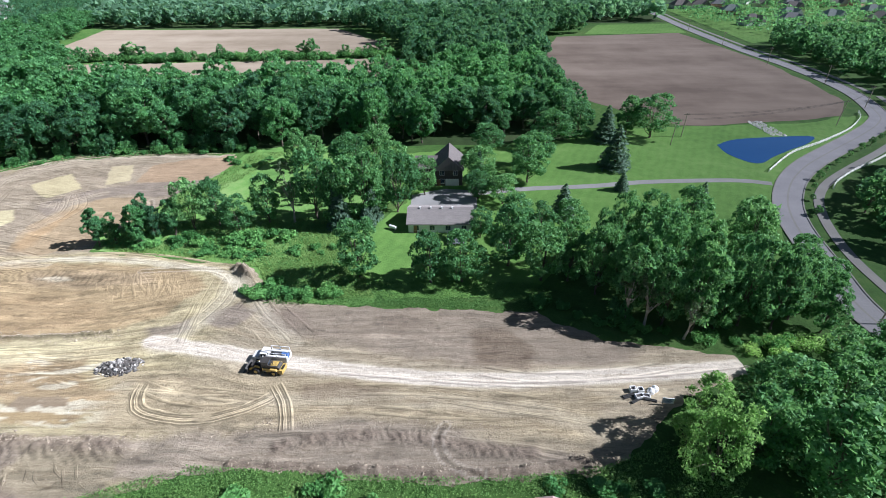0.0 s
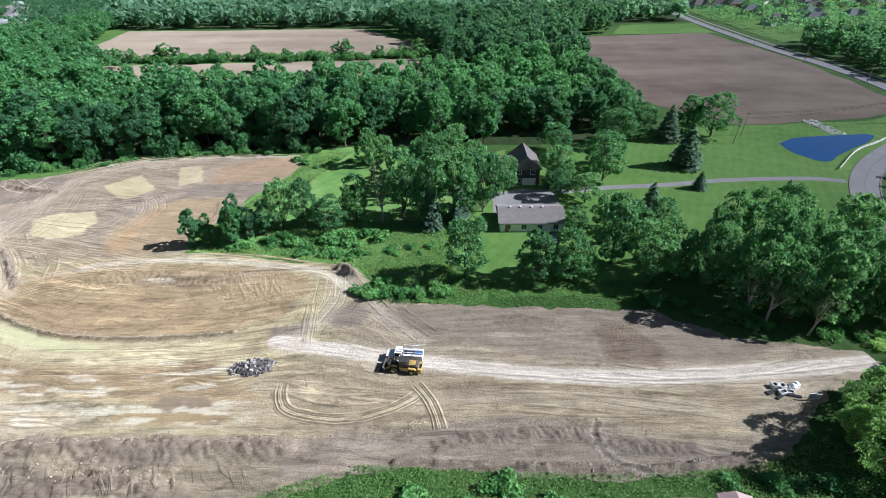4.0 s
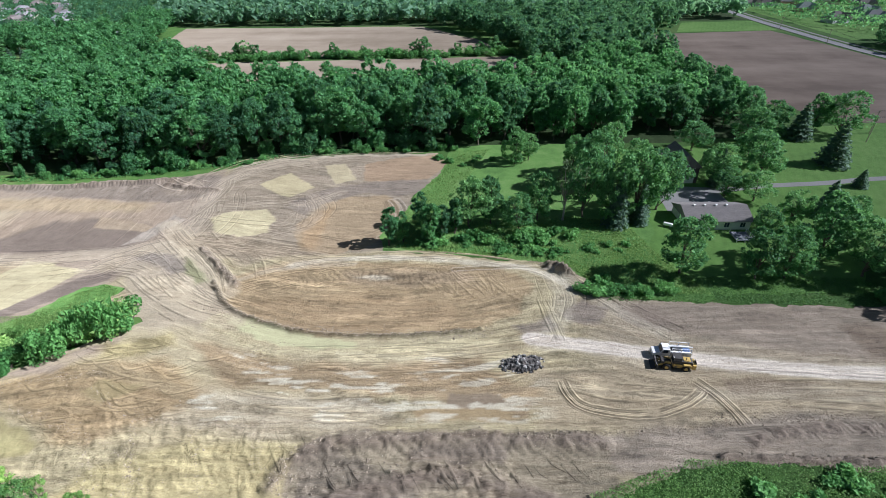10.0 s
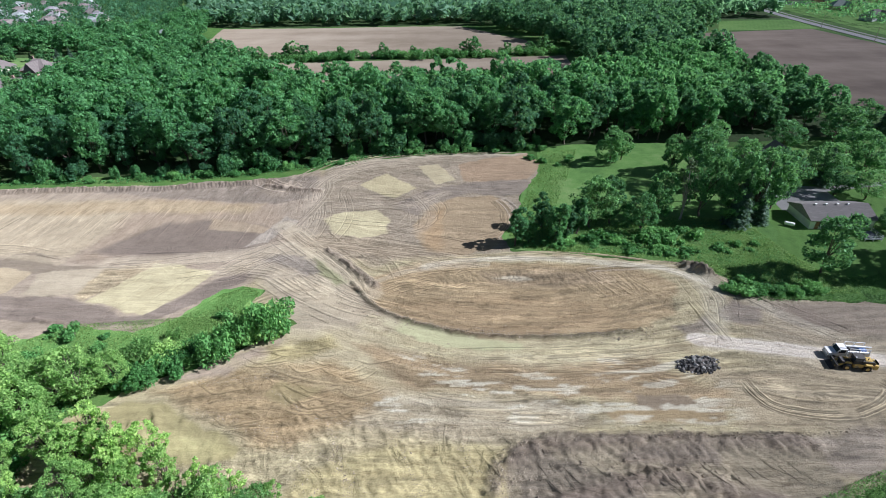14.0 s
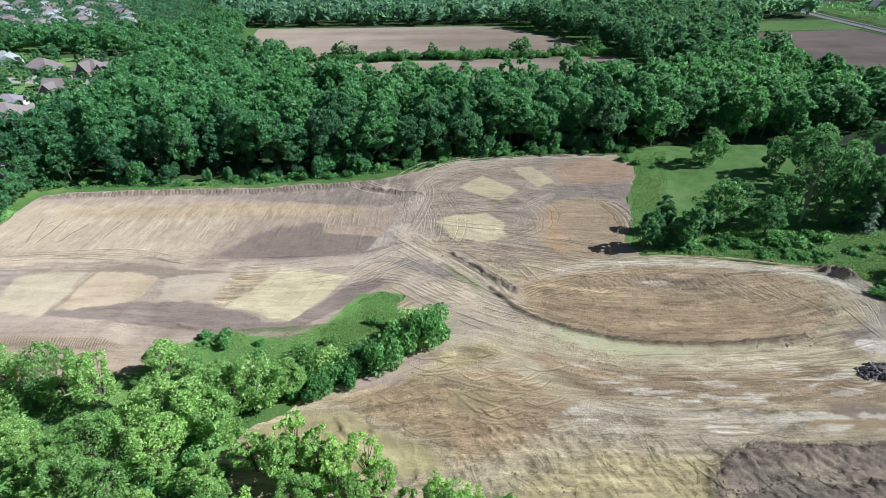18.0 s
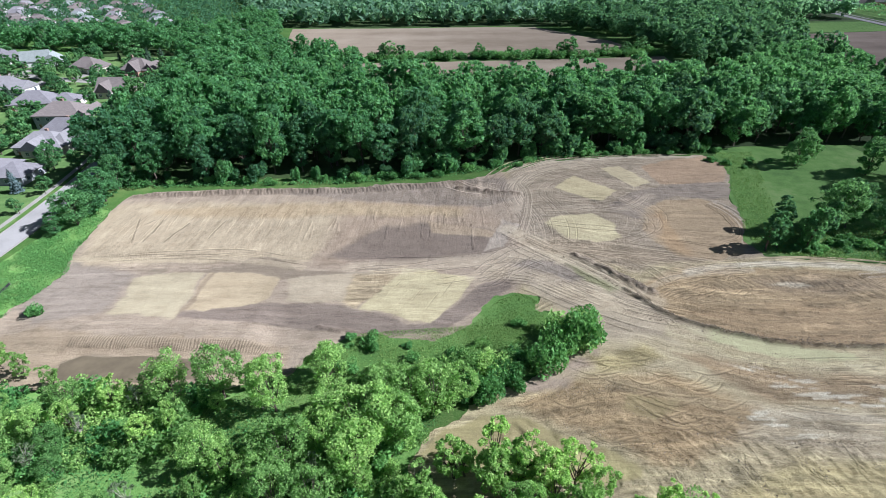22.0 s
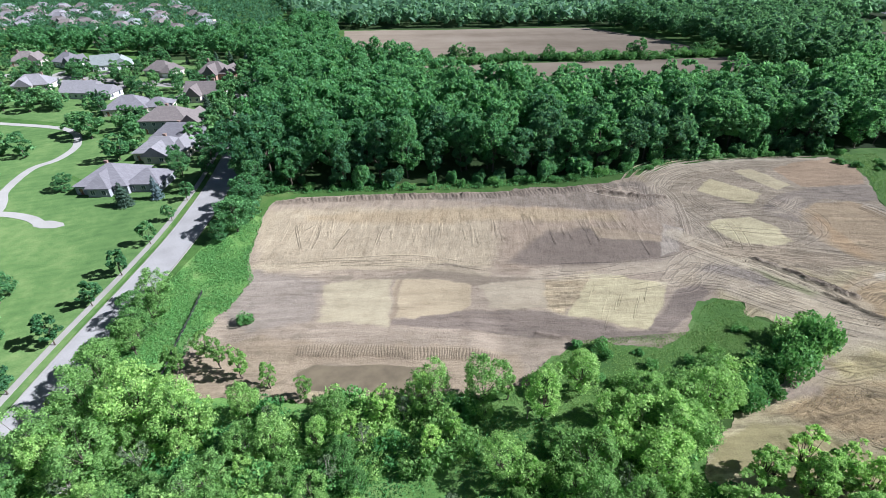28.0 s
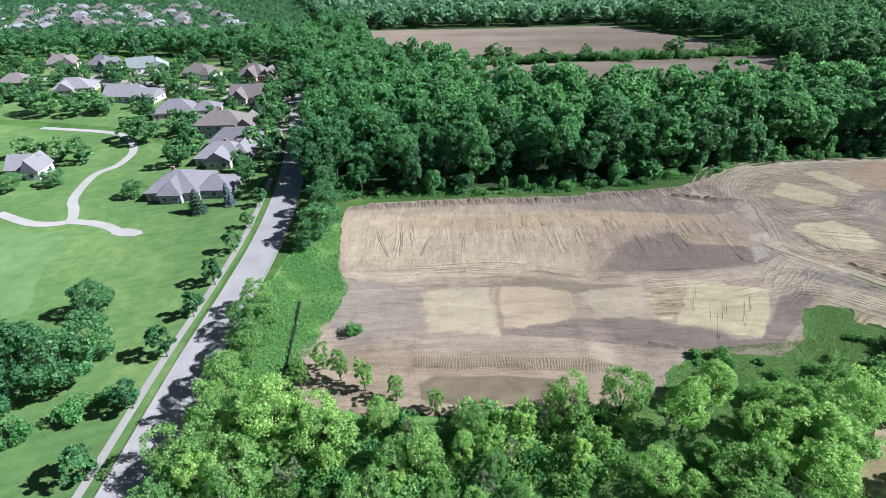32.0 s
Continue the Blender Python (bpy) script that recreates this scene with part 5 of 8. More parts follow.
class Kinds:
    """Variants of one kind of tree; the first use of a variant is the built one, later uses are copies."""

    def __init__(self, variants, h):
        self.variants, self.h, self.fresh = variants, h, [True] * len(variants)

    def put(self, x, y, h=None, wide=1.0, variant=None, group="", z=0.0):
        i = int(rng.integers(len(self.variants))) if variant is None else variant
        s = (h or self.h) / self.h
        m = pose(x, y, z, 0, 0, rng.uniform(0, 360)) @ Matrix.Diagonal((s * wide, s * wide, s, 1))
        if self.fresh[i]:
            self.fresh[i] = False
            self.variants[i].matrix_basis = m
            t = self.variants[i]
        else:
            t = copy_thing(self.variants[i], pose(0, 0, 0))
            t.matrix_basis = m
        if group:
            t["group"] = group
        return t


forest = Kinds([tree_kind("woodland_tree", "tall leafy deciduous tree in dense woodland", "tree", 20, 5.4 + 0.6 * (i % 3), 1.6 + (i % 3), 4000, 0.46, LEAF_FOREST, 100 + i, 90) for i in range(7)], 20)
yard = Kinds([tree_kind("tree", "full leafy green tree beside a meadow", "tree", 16, 5.0 + 0.6 * (i % 3), 0.4 + 0.5 * (i % 2), 5400, 0.315, LEAF_YARD, 200 + i, 104, limbs=9) for i in range(6)], 16)
far_yard = Kinds([tree_kind("tree", "leafy green garden tree on a lawn", "tree", 16, 5.0 + 0.6 * (i % 3), 1.6, 1400, 0.66, LEAF_YARD, 240 + i, 54) for i in range(5)], 16)
lime = Kinds([tree_kind("young_tree", "bright lime-green leafy young tree", "tree", 13, 4.2 + 0.4 * (i % 3), 1.0, 5900, 0.200, LEAF_LIME, 300 + i, 92, limbs=14, spread=0.9) for i in range(6)], 13)
mid_green = Kinds([tree_kind("young_tree", "mid-green leafy young tree in a thicket", "tree", 13, 4.4 + 0.4 * (i % 3), 1.0, 5600, 0.200, LEAF_MID, 330 + i, 88, limbs=12, spread=0.9) for i in range(4)], 13)
thin = Kinds([tree_kind("sapling", "thin lime-green sapling with sparse leaves", "sapling", 9, 2.2, 1.6, 2300, 0.15, LEAF_SAPLING, 350 + i, 30, limbs=14, spread=1.0) for i in range(4)], 9)
slender = Kinds([tree_kind("young_tree", "slender lime-green young tree with a narrow crown", "tree", 11, 2.5 + 0.3 * (i % 2), 0.6, 3600, 0.185, LEAF_SAPLING, 360 + i, 60, limbs=12, spread=0.9) for i in range(4)], 11)
column = Kinds([tree_kind("tree", "dense dark green columnar tree beside a meadow", "tree", 13, 2.5 + 0.2 * i, 0.2, 5200, 0.26, LEAF_FOREST, 380 + i, 96, limbs=6) for i in range(3)], 13)
street = Kinds([tree_kind("street_tree", "young green street tree beside a pavement", "tree", 7.5, 2.5, 1.4, 2300, 0.27, LEAF_YARD, 400 + i, 48) for i in range(3)], 7.5)
sparse = Kinds([tree_kind("bare_tree", "half-dead tree with pale limbs and sparse leaves", "tree", 18, 3.4, 4, 900, 0.28, LEAF_GREY, 450 + i, 26, BARK_PALE, 12) for i in range(2)], 18)
spruce = Kinds([conifer_kind("spruce_tree", "dark green spruce with drooping branches", 15, 4.6, 2200, 0.46, NEEDLE, 500 + i) for i in range(2)], 15)
blue_spruce = Kinds([conifer_kind("blue_spruce_tree", "pale blue spruce beside a house", 8, 2.3, 1100, 0.32, NEEDLE_BLUE, 520)], 8)
lime_bush = Kinds([bush_kind("thicket_bush", "bright lime-green bush in a thicket", 4, 3.2, 1250, 0.225, LEAF_LIME, 680 + i, 14) for i in range(4)], 4)
understorey = Kinds([bush_kind("sapling_clump", "leafy saplings under the edge of a wood", 6, 3.2, 1700, 0.42, LEAF_FOREST, 640 + i, 9) for i in range(3)], 6)
bush = Kinds([bush_kind("bush", "dense leafy green bush at a wood's edge", 4, 3.0, 1300, 0.27, LEAF_BUSH, 600 + i, 11) for i in range(5)], 4)
small_bush = Kinds([bush_kind("shrub", "low leafy shrub among tall weeds", 1.6, 1.3, 500, 0.20, LEAF_BUSH, 650 + i, 5) for i in range(3)], 1.6)

# single trees round the farmhouse: x, y, height, crown radius
for x, y, h, r in ([(-69, 116, 15, 5.2), (-63, 118, 14, 4.5), (-56, 114, 10.5, 4.1), (-50, 120, 15, 4.5), (-37, 122, 21, 5.8), (-30, 118, 18, 5.1), (-23, 121, 22, 7.6), (-15, 126, 18, 6), (-52, 160, 14, 4.4), (-47, 163, 10, 4), (-20.5, 94, 15.5, 5.8), (-4, 92, 13, 5), (3, 92.5, 14, 5.2), (14, 99, 17, 6.6)]
    + [(21, 93, 15, 5.5), (27, 93, 15, 4.6), (32, 88, 17, 4), (37, 82, 21, 6), (39, 98, 21, 4.8), (47, 99, 19, 5.2), (58, 106, 17, 5.6), (8, 112, 8, 3.4), (17, 116, 11, 4.4), (23, 110, 11, 4.4), (31, 113, 11, 4.4), (43, 78, 17, 4.6), (48, 76, 19, 4.8), (53, 77, 17, 4.4), (58, 78, 21, 5.0), (64, 77, 18, 4.6), (69, 80, 16, 4.8), (76, 84, 12, 4), (78, 94, 12, 4.5), (34, 92, 18, 4.0), (42, 84, 22, 4.4), (50, 83, 19, 4.6), (73, 76, 11, 3.6), (80, 88, 10, 3.6)]
    + [(72, 105, 14, 5), (-8, 137, 12, 4.4), (8, 134, 9, 4), (68, 97, 18, 6.6), (74, 86, 13, 4.6), (62, 88, 17, 4.8), (54, 90, 20, 4.8), (46, 91, 20, 4.8), (13, 171, 11, 5.6), (24, 146, 15, 6.2), (9, 142, 13, 5.4), (15, 131, 9, 4.6), (26, 156, 13, 6.5), (35, 177, 14, 6.6), (75, 186, 16, 8), (67, 190, 14, 6), (47, 184, 15, 6.2), (-24, 150, 17, 6)]
    + [(-30, 140, 18, 6), (-16, 142, 15, 5), (-34, 152, 14, 5)]):
    yard.put(x, y, h * 1.04, r / 5.9 * 16 / h)
for x, y, h, r in [(38.5, 44, 16.5, 4.6), (40, 51.5, 13.5, 4.2), (36.5, 47.5, 11, 3.4)]:
    lime.put(x, y, h, r / 4.6 * 13 / h)
for x, y, h, r in [(53, 43, 19, 7), (46, 47, 15, 5), (60, 46, 18, 6.5), (68, 60, 14, 5.5), (52, 54, 14.5, 5.4), (62, 54, 15, 5.5), (74, 52, 15, 5.5), (78, 66, 10, 4.5), (72, 40, 16, 6)]:
    yard.put(x, y, h, r / 5.4 * 16 / h)
for x, y, h in [(-43, 120, 19), (-36, 131, 15), (36, 79, 15), (39, 77, 17), (46, 74, 14)]:
    sparse.put(x, y, h)
for x, y, h, r in [(31, 123, 10.5, 4.0), (54, 157, 15, 6.4), (57, 182, 14, 5.6), (71, 129, 8, 2.9), (-22.5, 118, 7.5, 3), (52, 140, 6, 2.8), (-29.5, 116.5, 16, 4.2), (8.5, 141, 13, 3.4), (-21.5, 121.5, 12, 3.4)]:
    spruce.put(x, y, h, r / 4.6 * 15 / h)
for x, y, h in [(-90, 107, 13), (-86.4, 108.4, 10.5), (-79.5, 108, 14.5), (-76.5, 110, 11), (-82, 116, 12.5), (-73, 113, 13)]:
    column.put(x, y, h, 1.0)
# young wood in front of the basin
for x, y, h, r in [(-217, 60.5, 10.5, 4), (-208.6, 60.5, 12.5, 3.8), (-198.6, 57.6, 13, 4.2), (-190.8, 63.8, 9, 4.4), (-181, 54.5, 9.5, 4.6), (-179, 53, 10, 4.4), (-171.8, 57.5, 12, 4.2), (-167, 60.5, 8, 3), (-176, 57, 10, 4), (-182, 57, 10.5, 4.2), (-187, 55.5, 9.5, 4), (-178, 52, 11, 4.4), (-174, 60.5, 7, 3), (-180, 61.5, 6, 2.8), (-194, 47, 10, 4.4),
                   (-183, 51, 12.5, 5.4), (-276.5, 74, 10, 4), (-277, 83, 8.5, 4), (-277, 65, 10, 4), (-266, 58, 13, 5), (-258, 56, 11.5, 4.5)]:
    lime.put(x, y, h, r / 4.6 * 13 / h)
GLADE = [(-208, 49), (-200, 49.5), (-194, 54), (-187, 58), (-178, 61.5), (-166, 66), (-150, 74), (-150, 90), (-162, 90), (-170, 78), (-190, 76), (-204, 61), (-208, 55)]
LOWER_WOOD = [(-281, 64), (-262, 62), (-240, 60), (-205, 60), (-190, 55), (-178, 57), (-178, 48), (-173, 38), (-164, 24), (-180, 18), (-279, 18)]
tries = 0
placed = []
while len(placed) < 95 and tries < 4000:
    tries += 1
    x, y = rng.uniform(-282, -158), rng.uniform(16, 64)
    glade = inside(GLADE, x, y) or math.hypot((x + 218) / 9, (y - 44) / 4) < 1
    if inside(LOWER_WOOD, x, y) and not glade and all(math.hypot(x - a, y - b) > 3.9 for a, b in placed):
        placed.append((x, y))
        pick = rng.random()
        (slender if pick < 0.3 else lime if pick < 0.75 else mid_green).put(x, y, rng.uniform(4.5, 10.5), rng.uniform(0.8, 1.25))
tries = 0
while tries < 330:
    tries += 1
    x, y = rng.uniform(-281, -158), rng.uniform(22, 63)
    if inside(LOWER_WOOD, x, y) and not inside(GLADE, x, y) and math.hypot((x + 218) / 9, (y - 44) / 4) > 1:
        (lime_bush if rng.random() < 0.75 else bush).put(x, y, rng.uniform(1.6, 4.6), rng.uniform(0.9, 1.4))
for x, y, h in [(-160, 37, 10), (-154, 35, 9), (-148, 33.5, 9.5), (-152, 35, 9), (-158, 38.5, 9), (-141, 32.5, 8.5), (-134, 32, 8), (-127, 31.5, 7), (-172, 38.5, 9)]:
    lime.put(x, y, h, 0.85)
for x, y, h in [(-232, 46, 7), (-201, 58, 6), (-246, 50, 7), (-222, 58, 6), (-262, 48, 8), (-238, 40, 7), (-228, 52, 6.5), (-252, 42, 8), (-244, 56, 6), (-214, 40, 7), (-256, 34, 8), (-270, 44, 7.5), (-189, 44, 8), (-236, 30, 7), (-206, 34, 8)]:
    sparse.put(x, y, h, 1.3)
for x, y, h in [(-139, 35, 10), (-133.5, 33.5, 9), (-145, 33, 9.5), (-162, 33, 9), (-172, 35, 9)]:
    mid_green.put(x, y, h, 1.15)
for x, y, h in [(-148.5, 41, 10), (-155, 43, 11), (-158.5, 44.5, 12), (-141, 37.5, 11), (-163, 43, 12), (-152, 38, 11), (-167, 45.5, 9), (-258, 70, 9), (-253, 67.5, 9), (-247, 65, 7.5), (-262, 73, 8), (-240, 62.5, 6.5), (-265, 68, 9), (-204, 62, 8), (-219, 62, 8), (-145, 37, 9.5), (-166, 35, 11)]:
    slender.put(x, y, h, 0.95)
for x, y, h in [(-151, 43.5, 11), (-162.5, 46.5, 11.5), (-137, 37, 9), (-131, 36, 7.5), (-155, 40, 9.5), (-124, 35, 7), (-146, 35, 8)]:
    thin.put(x, y, h, 1.15)
for x, y, h, r in [(-144, 73, 10, 4), (-149, 70, 7.5, 3.6), (-152, 67.4, 7, 3.6), (-157, 63.5, 4, 2.6), (-162.5, 60.5, 4.5, 3), (-184, 73.5, 3, 2.2), (-258, 83, 3, 2.2)]:
    bush.put(x, y, h, r / 3.0 * 4 / h)
for x, y in curve_through([(-142, 75), (-148, 71.5), (-154, 67.5), (-160, 63.5), (-166, 59.5)], 1.7):
    (lime_bush if rng.random() < 0.45 else bush).put(x + rng.normal() * 1.2, y + rng.uniform(-0.4, 2.2), rng.uniform(1.6, 4.6) + 2.0 * (x > -150), rng.uniform(0.75, 1.2))
for x, y in curve_through([(-167, 61), (-172, 56.5), (-177, 51), (-178, 46), (-174, 40)], 1.8):
    (lime_bush if rng.random() < 0.6 else bush).put(x + rng.normal() * 0.8, y + rng.normal() * 0.8, rng.uniform(1.4, 3.2), rng.uniform(0.8, 1.2))
for x, y, h in [(-183, 63.5, 3.2), (-178.5, 65, 4.2), (-174, 63.5, 4.6), (-170.5, 66, 3.6), (-166, 67, 4.4), (-161, 67, 3.8), (-157, 70, 3.4), (-168, 70.5, 2.4), (-188, 66.5, 2.6), (-163, 73, 2.2), (-155, 79, 2.0), (-176, 69.5, 2.0)]:
    (lime_bush if rng.random() < 0.6 else bush).put(x, y, h, rng.uniform(0.85, 1.2))
# trees along the west road and on the golf course
for x, y, h in [(-294.6, 50, 8), (-295, 64, 7.6), (-294.8, 77, 8), (-294.6, 89.5, 7), (-294.5, 101.5, 7.6), (-294.6, 116, 7), (-294.8, 129, 5.5), (-296, 142, 6.5), (-296.5, 160, 8), (-300, 172, 9), (-303, 186, 9), (-294.8, 36, 7.5), (-294.8, 22, 7.5)]:
    street.put(x, y, h, group="street trees along the road")
for x, y, h, r in ([(-340, 150, 6.5, 3.2), (-361, 200, 11, 6), (-368, 204, 10, 5), (-336, 176, 11, 4.4), (-334, 186, 11, 4.5), (-317, 91, 10, 4.2), (-319, 70, 14, 5.6), (-310, 69, 15, 6), (-309, 77, 13, 4.9), (-326, 74, 14, 5.5), (-333, 66, 13, 5.5), (-318, 62, 12, 5), (-375, 180, 10, 4.6), (-387, 183, 9.5, 5), (-400, 187, 8, 5.4), (-373, 161, 6, 4), (-306, 161, 10, 3.8), (-304, 178, 10, 4)]
    + [(-308, 196, 11, 4.4), (-312, 212, 11, 4.6), (-386, 157, 6, 4.4), (-394, 152, 7, 5), (-316, 228, 12, 4.6), (-320, 244, 13, 5), (-428, 240, 12, 6.5), (-438, 244, 12, 6), (-404, 243, 9, 5.6), (-414, 238, 9, 5), (-346, 214, 9, 4), (-356, 246, 9, 4), (-458, 297, 9, 5), (-418, 252, 9, 5), (-429, 307, 9, 5), (-400, 293, 7, 4), (-388, 280, 7, 4), (-323, 250, 10, 4.5)]
    + [(-311, 222, 10, 4), (-315, 256, 11, 5), (-314, 208, 9, 4), (-313, 189, 10, 4), (-329, 274, 8, 4), (-464, 281, 9, 5), (-466, 266, 10, 6), (-476, 262, 10, 6), (-496, 327, 8, 5), (-440, 312, 8, 4), (-470, 318, 8, 4), (-410, 318, 7, 3.5), (-366, 290, 8, 4), (-352, 286, 7, 3.5), (-360, 318, 9, 4.5), (-330, 296, 11, 5), (-328, 312, 11, 5), (-404, 348, 10, 5)]
    + [(-440, 352, 10, 5), (-470, 356, 10, 5), (-500, 360, 11, 6), (-520, 345, 11, 6), (-372, 340, 11, 6), (-510, 300, 9, 5), (-320, 270, 10, 5), (-372, 262, 8, 4)]):
    (yard if y < 165 else far_yard).put(x, y, h, r / 5.4 * 16 / h)
for x, y, h, r in [(-305, 62.5, 4, 3.5), (-300, 66, 3, 2.4), (-312, 58, 3, 3), (-336, 52, 1.6, 3)]:
    bush.put(x, y, h, r / 3.0 * 4 / h)
spruce.put(-314, 139, 8, 1.35)
blue_spruce.put(-306, 143.5, 8)
for x, y, h, r in [(-273, 122, 11, 4.8), (-273.5, 130, 11.5, 5), (-274, 137, 12, 5), (-275, 146, 12, 4.6), (-280, 91, 8.5, 4.4), (-281, 84, 8, 3.8), (-277, 77, 9, 4.2), (-278.5, 69, 9, 4.0), (-278, 60, 10, 4.4), (-280, 51, 10.5, 4.6), (-279, 42, 9.5, 4.4), (-280, 33, 10, 4.6), (-276, 117, 6, 3), (-280, 154, 13, 5), (-283, 164, 14, 5), (-287, 178, 14, 5)]:
    (mid_green.put(x, y, h, r / 4.8 * 13 / h) if y < 100 else yard.put(x, y, h, r / 5.4 * 16 / h))


def scatter(poly, gap, put, seed, most=2000, jitter=0.42):
    """Trees over an outline, about gap apart."""
    gen = np.random.default_rng(seed)
    xs, ys = [p[0] for p in poly], [p[1] for p in poly]
    k = 0
    for j, y in enumerate(np.arange(min(ys), max(ys), gap * 0.87)):
        for x in np.arange(min(xs), max(xs), gap) + (j % 2) * gap / 2:
            px, py = x + gen.uniform(-1, 1) * gap * jitter, y + gen.uniform(-1, 1) * gap * jitter
            if k < most and inside(poly, px, py):
                put(px, py, gen)
                k += 1
    return k


FOREST = [(-283, 152), (-266, 150), (-230, 151.5), (-206, 152.5), (-176, 157), (-148, 164), (-132, 172), (-108, 175.5), (-74, 176.5), (-40, 180), (-8, 181), (20, 186), (48, 192), (58, 205), (54, 250), (50, 290), (0, 290), (-30, 240), (-60, 238), (-110, 243), (-262, 242), (-292, 246), (-296, 215)]
FRONT = [(-283, 152), (-266, 150), (-206, 152.5), (-176, 157), (-148, 164), (-132, 172), (-108, 175.5), (-74, 176.5), (-8, 181), (48, 192), (58, 205), (54, 250)]
back_trees = []


def forest_tree(x, y, gen):
    h, wide = gen.uniform(13.0, 23.5) * (1 - 0.15 * float(smooth01(-60, 20, x))), gen.uniform(0.85, 1.2)
    if float(away(FRONT, np.array(x), np.array(y), False)) < 24:
        forest.put(x, y, h, wide)
    else:
        back_trees.append((x, y, h / 20, wide, gen.uniform(0, 2 * math.pi), int(gen.integers(7))))


scatter(FOREST, 9.0, forest_tree, 21)


def joined_wood(name, label, spots, shapes, leaves, most=820, grow=1.5):
    """Trees behind the front rows, joined: the same crowns, fewer sprays."""
    out = []
    for x, y, s, wide, turn, i in spots:
        q = shapes[i % len(shapes)][::max(1, len(shapes[i % len(shapes)]) // most)]
        q = q.mean(1, keepdims=True) + grow * (q - q.mean(1, keepdims=True))
        c, n = math.cos(turn), math.sin(turn)
        w = s * wide
        out.append(np.stack([(q[..., 0] * c - q[..., 1] * n) * w + x, (q[..., 0] * n + q[..., 1] * c) * w + y, q[..., 2] * s], -1))
    return tagged(new(name, quads_mesh(name, np.concatenate(out), leaves)), label, "woods", kind="stuff")


joined_wood("woodland", "dense green woodland crowns behind the front trees", back_trees, crowns["woodland_tree" + "tall leafy deciduous tree in dense woodland"], LEAF_FOREST, 1150)
# saplings and bushes along its sunny edge
edge = curve_through([(-276, 147.5), (-231, 148.5), (-206, 149), (-176, 153.5), (-148, 160.5), (-132, 168.5), (-108, 171.5), (-74, 172.5)], 5.5)
for x, y in curve_through([(-276, 150), (-231, 151), (-206, 152), (-176, 156), (-148, 163), (-132, 171), (-108, 174), (-74, 175)], 6.5):
    understorey.put(x + rng.normal() * 1.5, y + rng.uniform(-0.5, 2.5), rng.uniform(2.5, 9.0), rng.uniform(0.6, 1.1))
for x, y in edge:
    bush.put(x + rng.normal() * 2, y + rng.uniform(-0.5, 2.5), rng.uniform(0.8, 3.4), rng.uniform(0.8, 1.8))
for x, y in curve_through([(-46, 86.5), (-38, 87), (-30, 86.5), (-24, 87)], 3.2):
    bush.put(x + rng.normal(), y + rng.uniform(-1, 1.5), rng.uniform(1.6, 2.8), 1.2)
for x, y in curve_through([(20, 84), (30, 78), (40, 75), (54, 72), (64, 72)], 3.4):
    bush.put(x + rng.normal(), y + rng.uniform(0, 1.5), rng.uniform(1.6, 3.4), 1.1)
for x, y in curve_through([(-32, 38), (-12, 38.5), (8, 38), (20, 41), (30, 43)], 3.2):
    small_bush.put(x + rng.normal(), y + rng.uniform(-2, 3), rng.uniform(1.2, 2.4), 1.5)

for line, k, h in (([(-90, 108.5), (-80, 107), (-66, 105.5), (-50, 103.5)], 26, 1.3), ([(-78, 110), (-64, 109), (-50, 112), (-40, 114)], 34, 2.0), ([(-78, 164), (-70, 160), (-62, 165)], 12, 1.6), ([(-60, 104), (-40, 104), (-28, 108)], 22, 1.2), ([(-46, 92), (-38, 88), (-28, 88)], 14, 1.6)):
    pts = curve_through(line, 1.0)
    for x, y in pts[rng.integers(0, len(pts), k)]:
        small_bush.put(x + rng.normal() * 1.6, y + rng.normal() * 1.4, h * rng.uniform(0.5, 1.4), rng.uniform(1.0, 1.7))
for x, y, k in [(-188, 73, 2), (-176, 73.5, 1)]:
    for j in range(k):
        small_bush.put(x + rng.normal() * 2.0, y + rng.normal() * 1.2, rng.uniform(0.6, 2.0), rng.uniform(1.0, 1.6))
for x, y, h in [(-168.5, 45.3, 10), (-162, 44, 9.5), (-159, 43.9, 9), (-174, 41, 9)]:
    thin.put(x, y, h, 1.4)
for k in range(22):
    lime_bush.put(rng.uniform(56, 84), rng.uniform(56, 73), rng.uniform(1.8, 4.0), rng.uniform(0.9, 1.3))
verge = offset_line(road_east, -6.0)
for p in verge[(verge[:, 1] > 122) & (verge[:, 1] < 200)][::3]:
    street.put(p[0], p[1], rng.uniform(2.2, 3.4), 1.1, group="young trees between road and pavement")
# hedgerow between the pale fields, and scattered trees in it
for x, y in curve_through([(-266, 326), (-200, 329), (-120, 333), (-34, 339)], 4.6):
    bush.put(x + rng.normal(), y + rng.normal() * 2, rng.uniform(3.5, 6.5), rng.uniform(0.9, 1.3))
for x, y, h in [(-253, 330, 10), (-260, 328, 9), (-206, 333, 12), (-199, 331, 10), (-211, 332, 9), (-150, 335, 9), (-92, 338, 12), (-98, 337, 9), (-70, 339, 8), (-240, 331, 8), (-228, 330, 9), (-130, 336, 7), (-176, 333, 8), (-46, 341, 11), (-56, 340, 8)]:
    far_yard.put(x, y, h, 1.1)


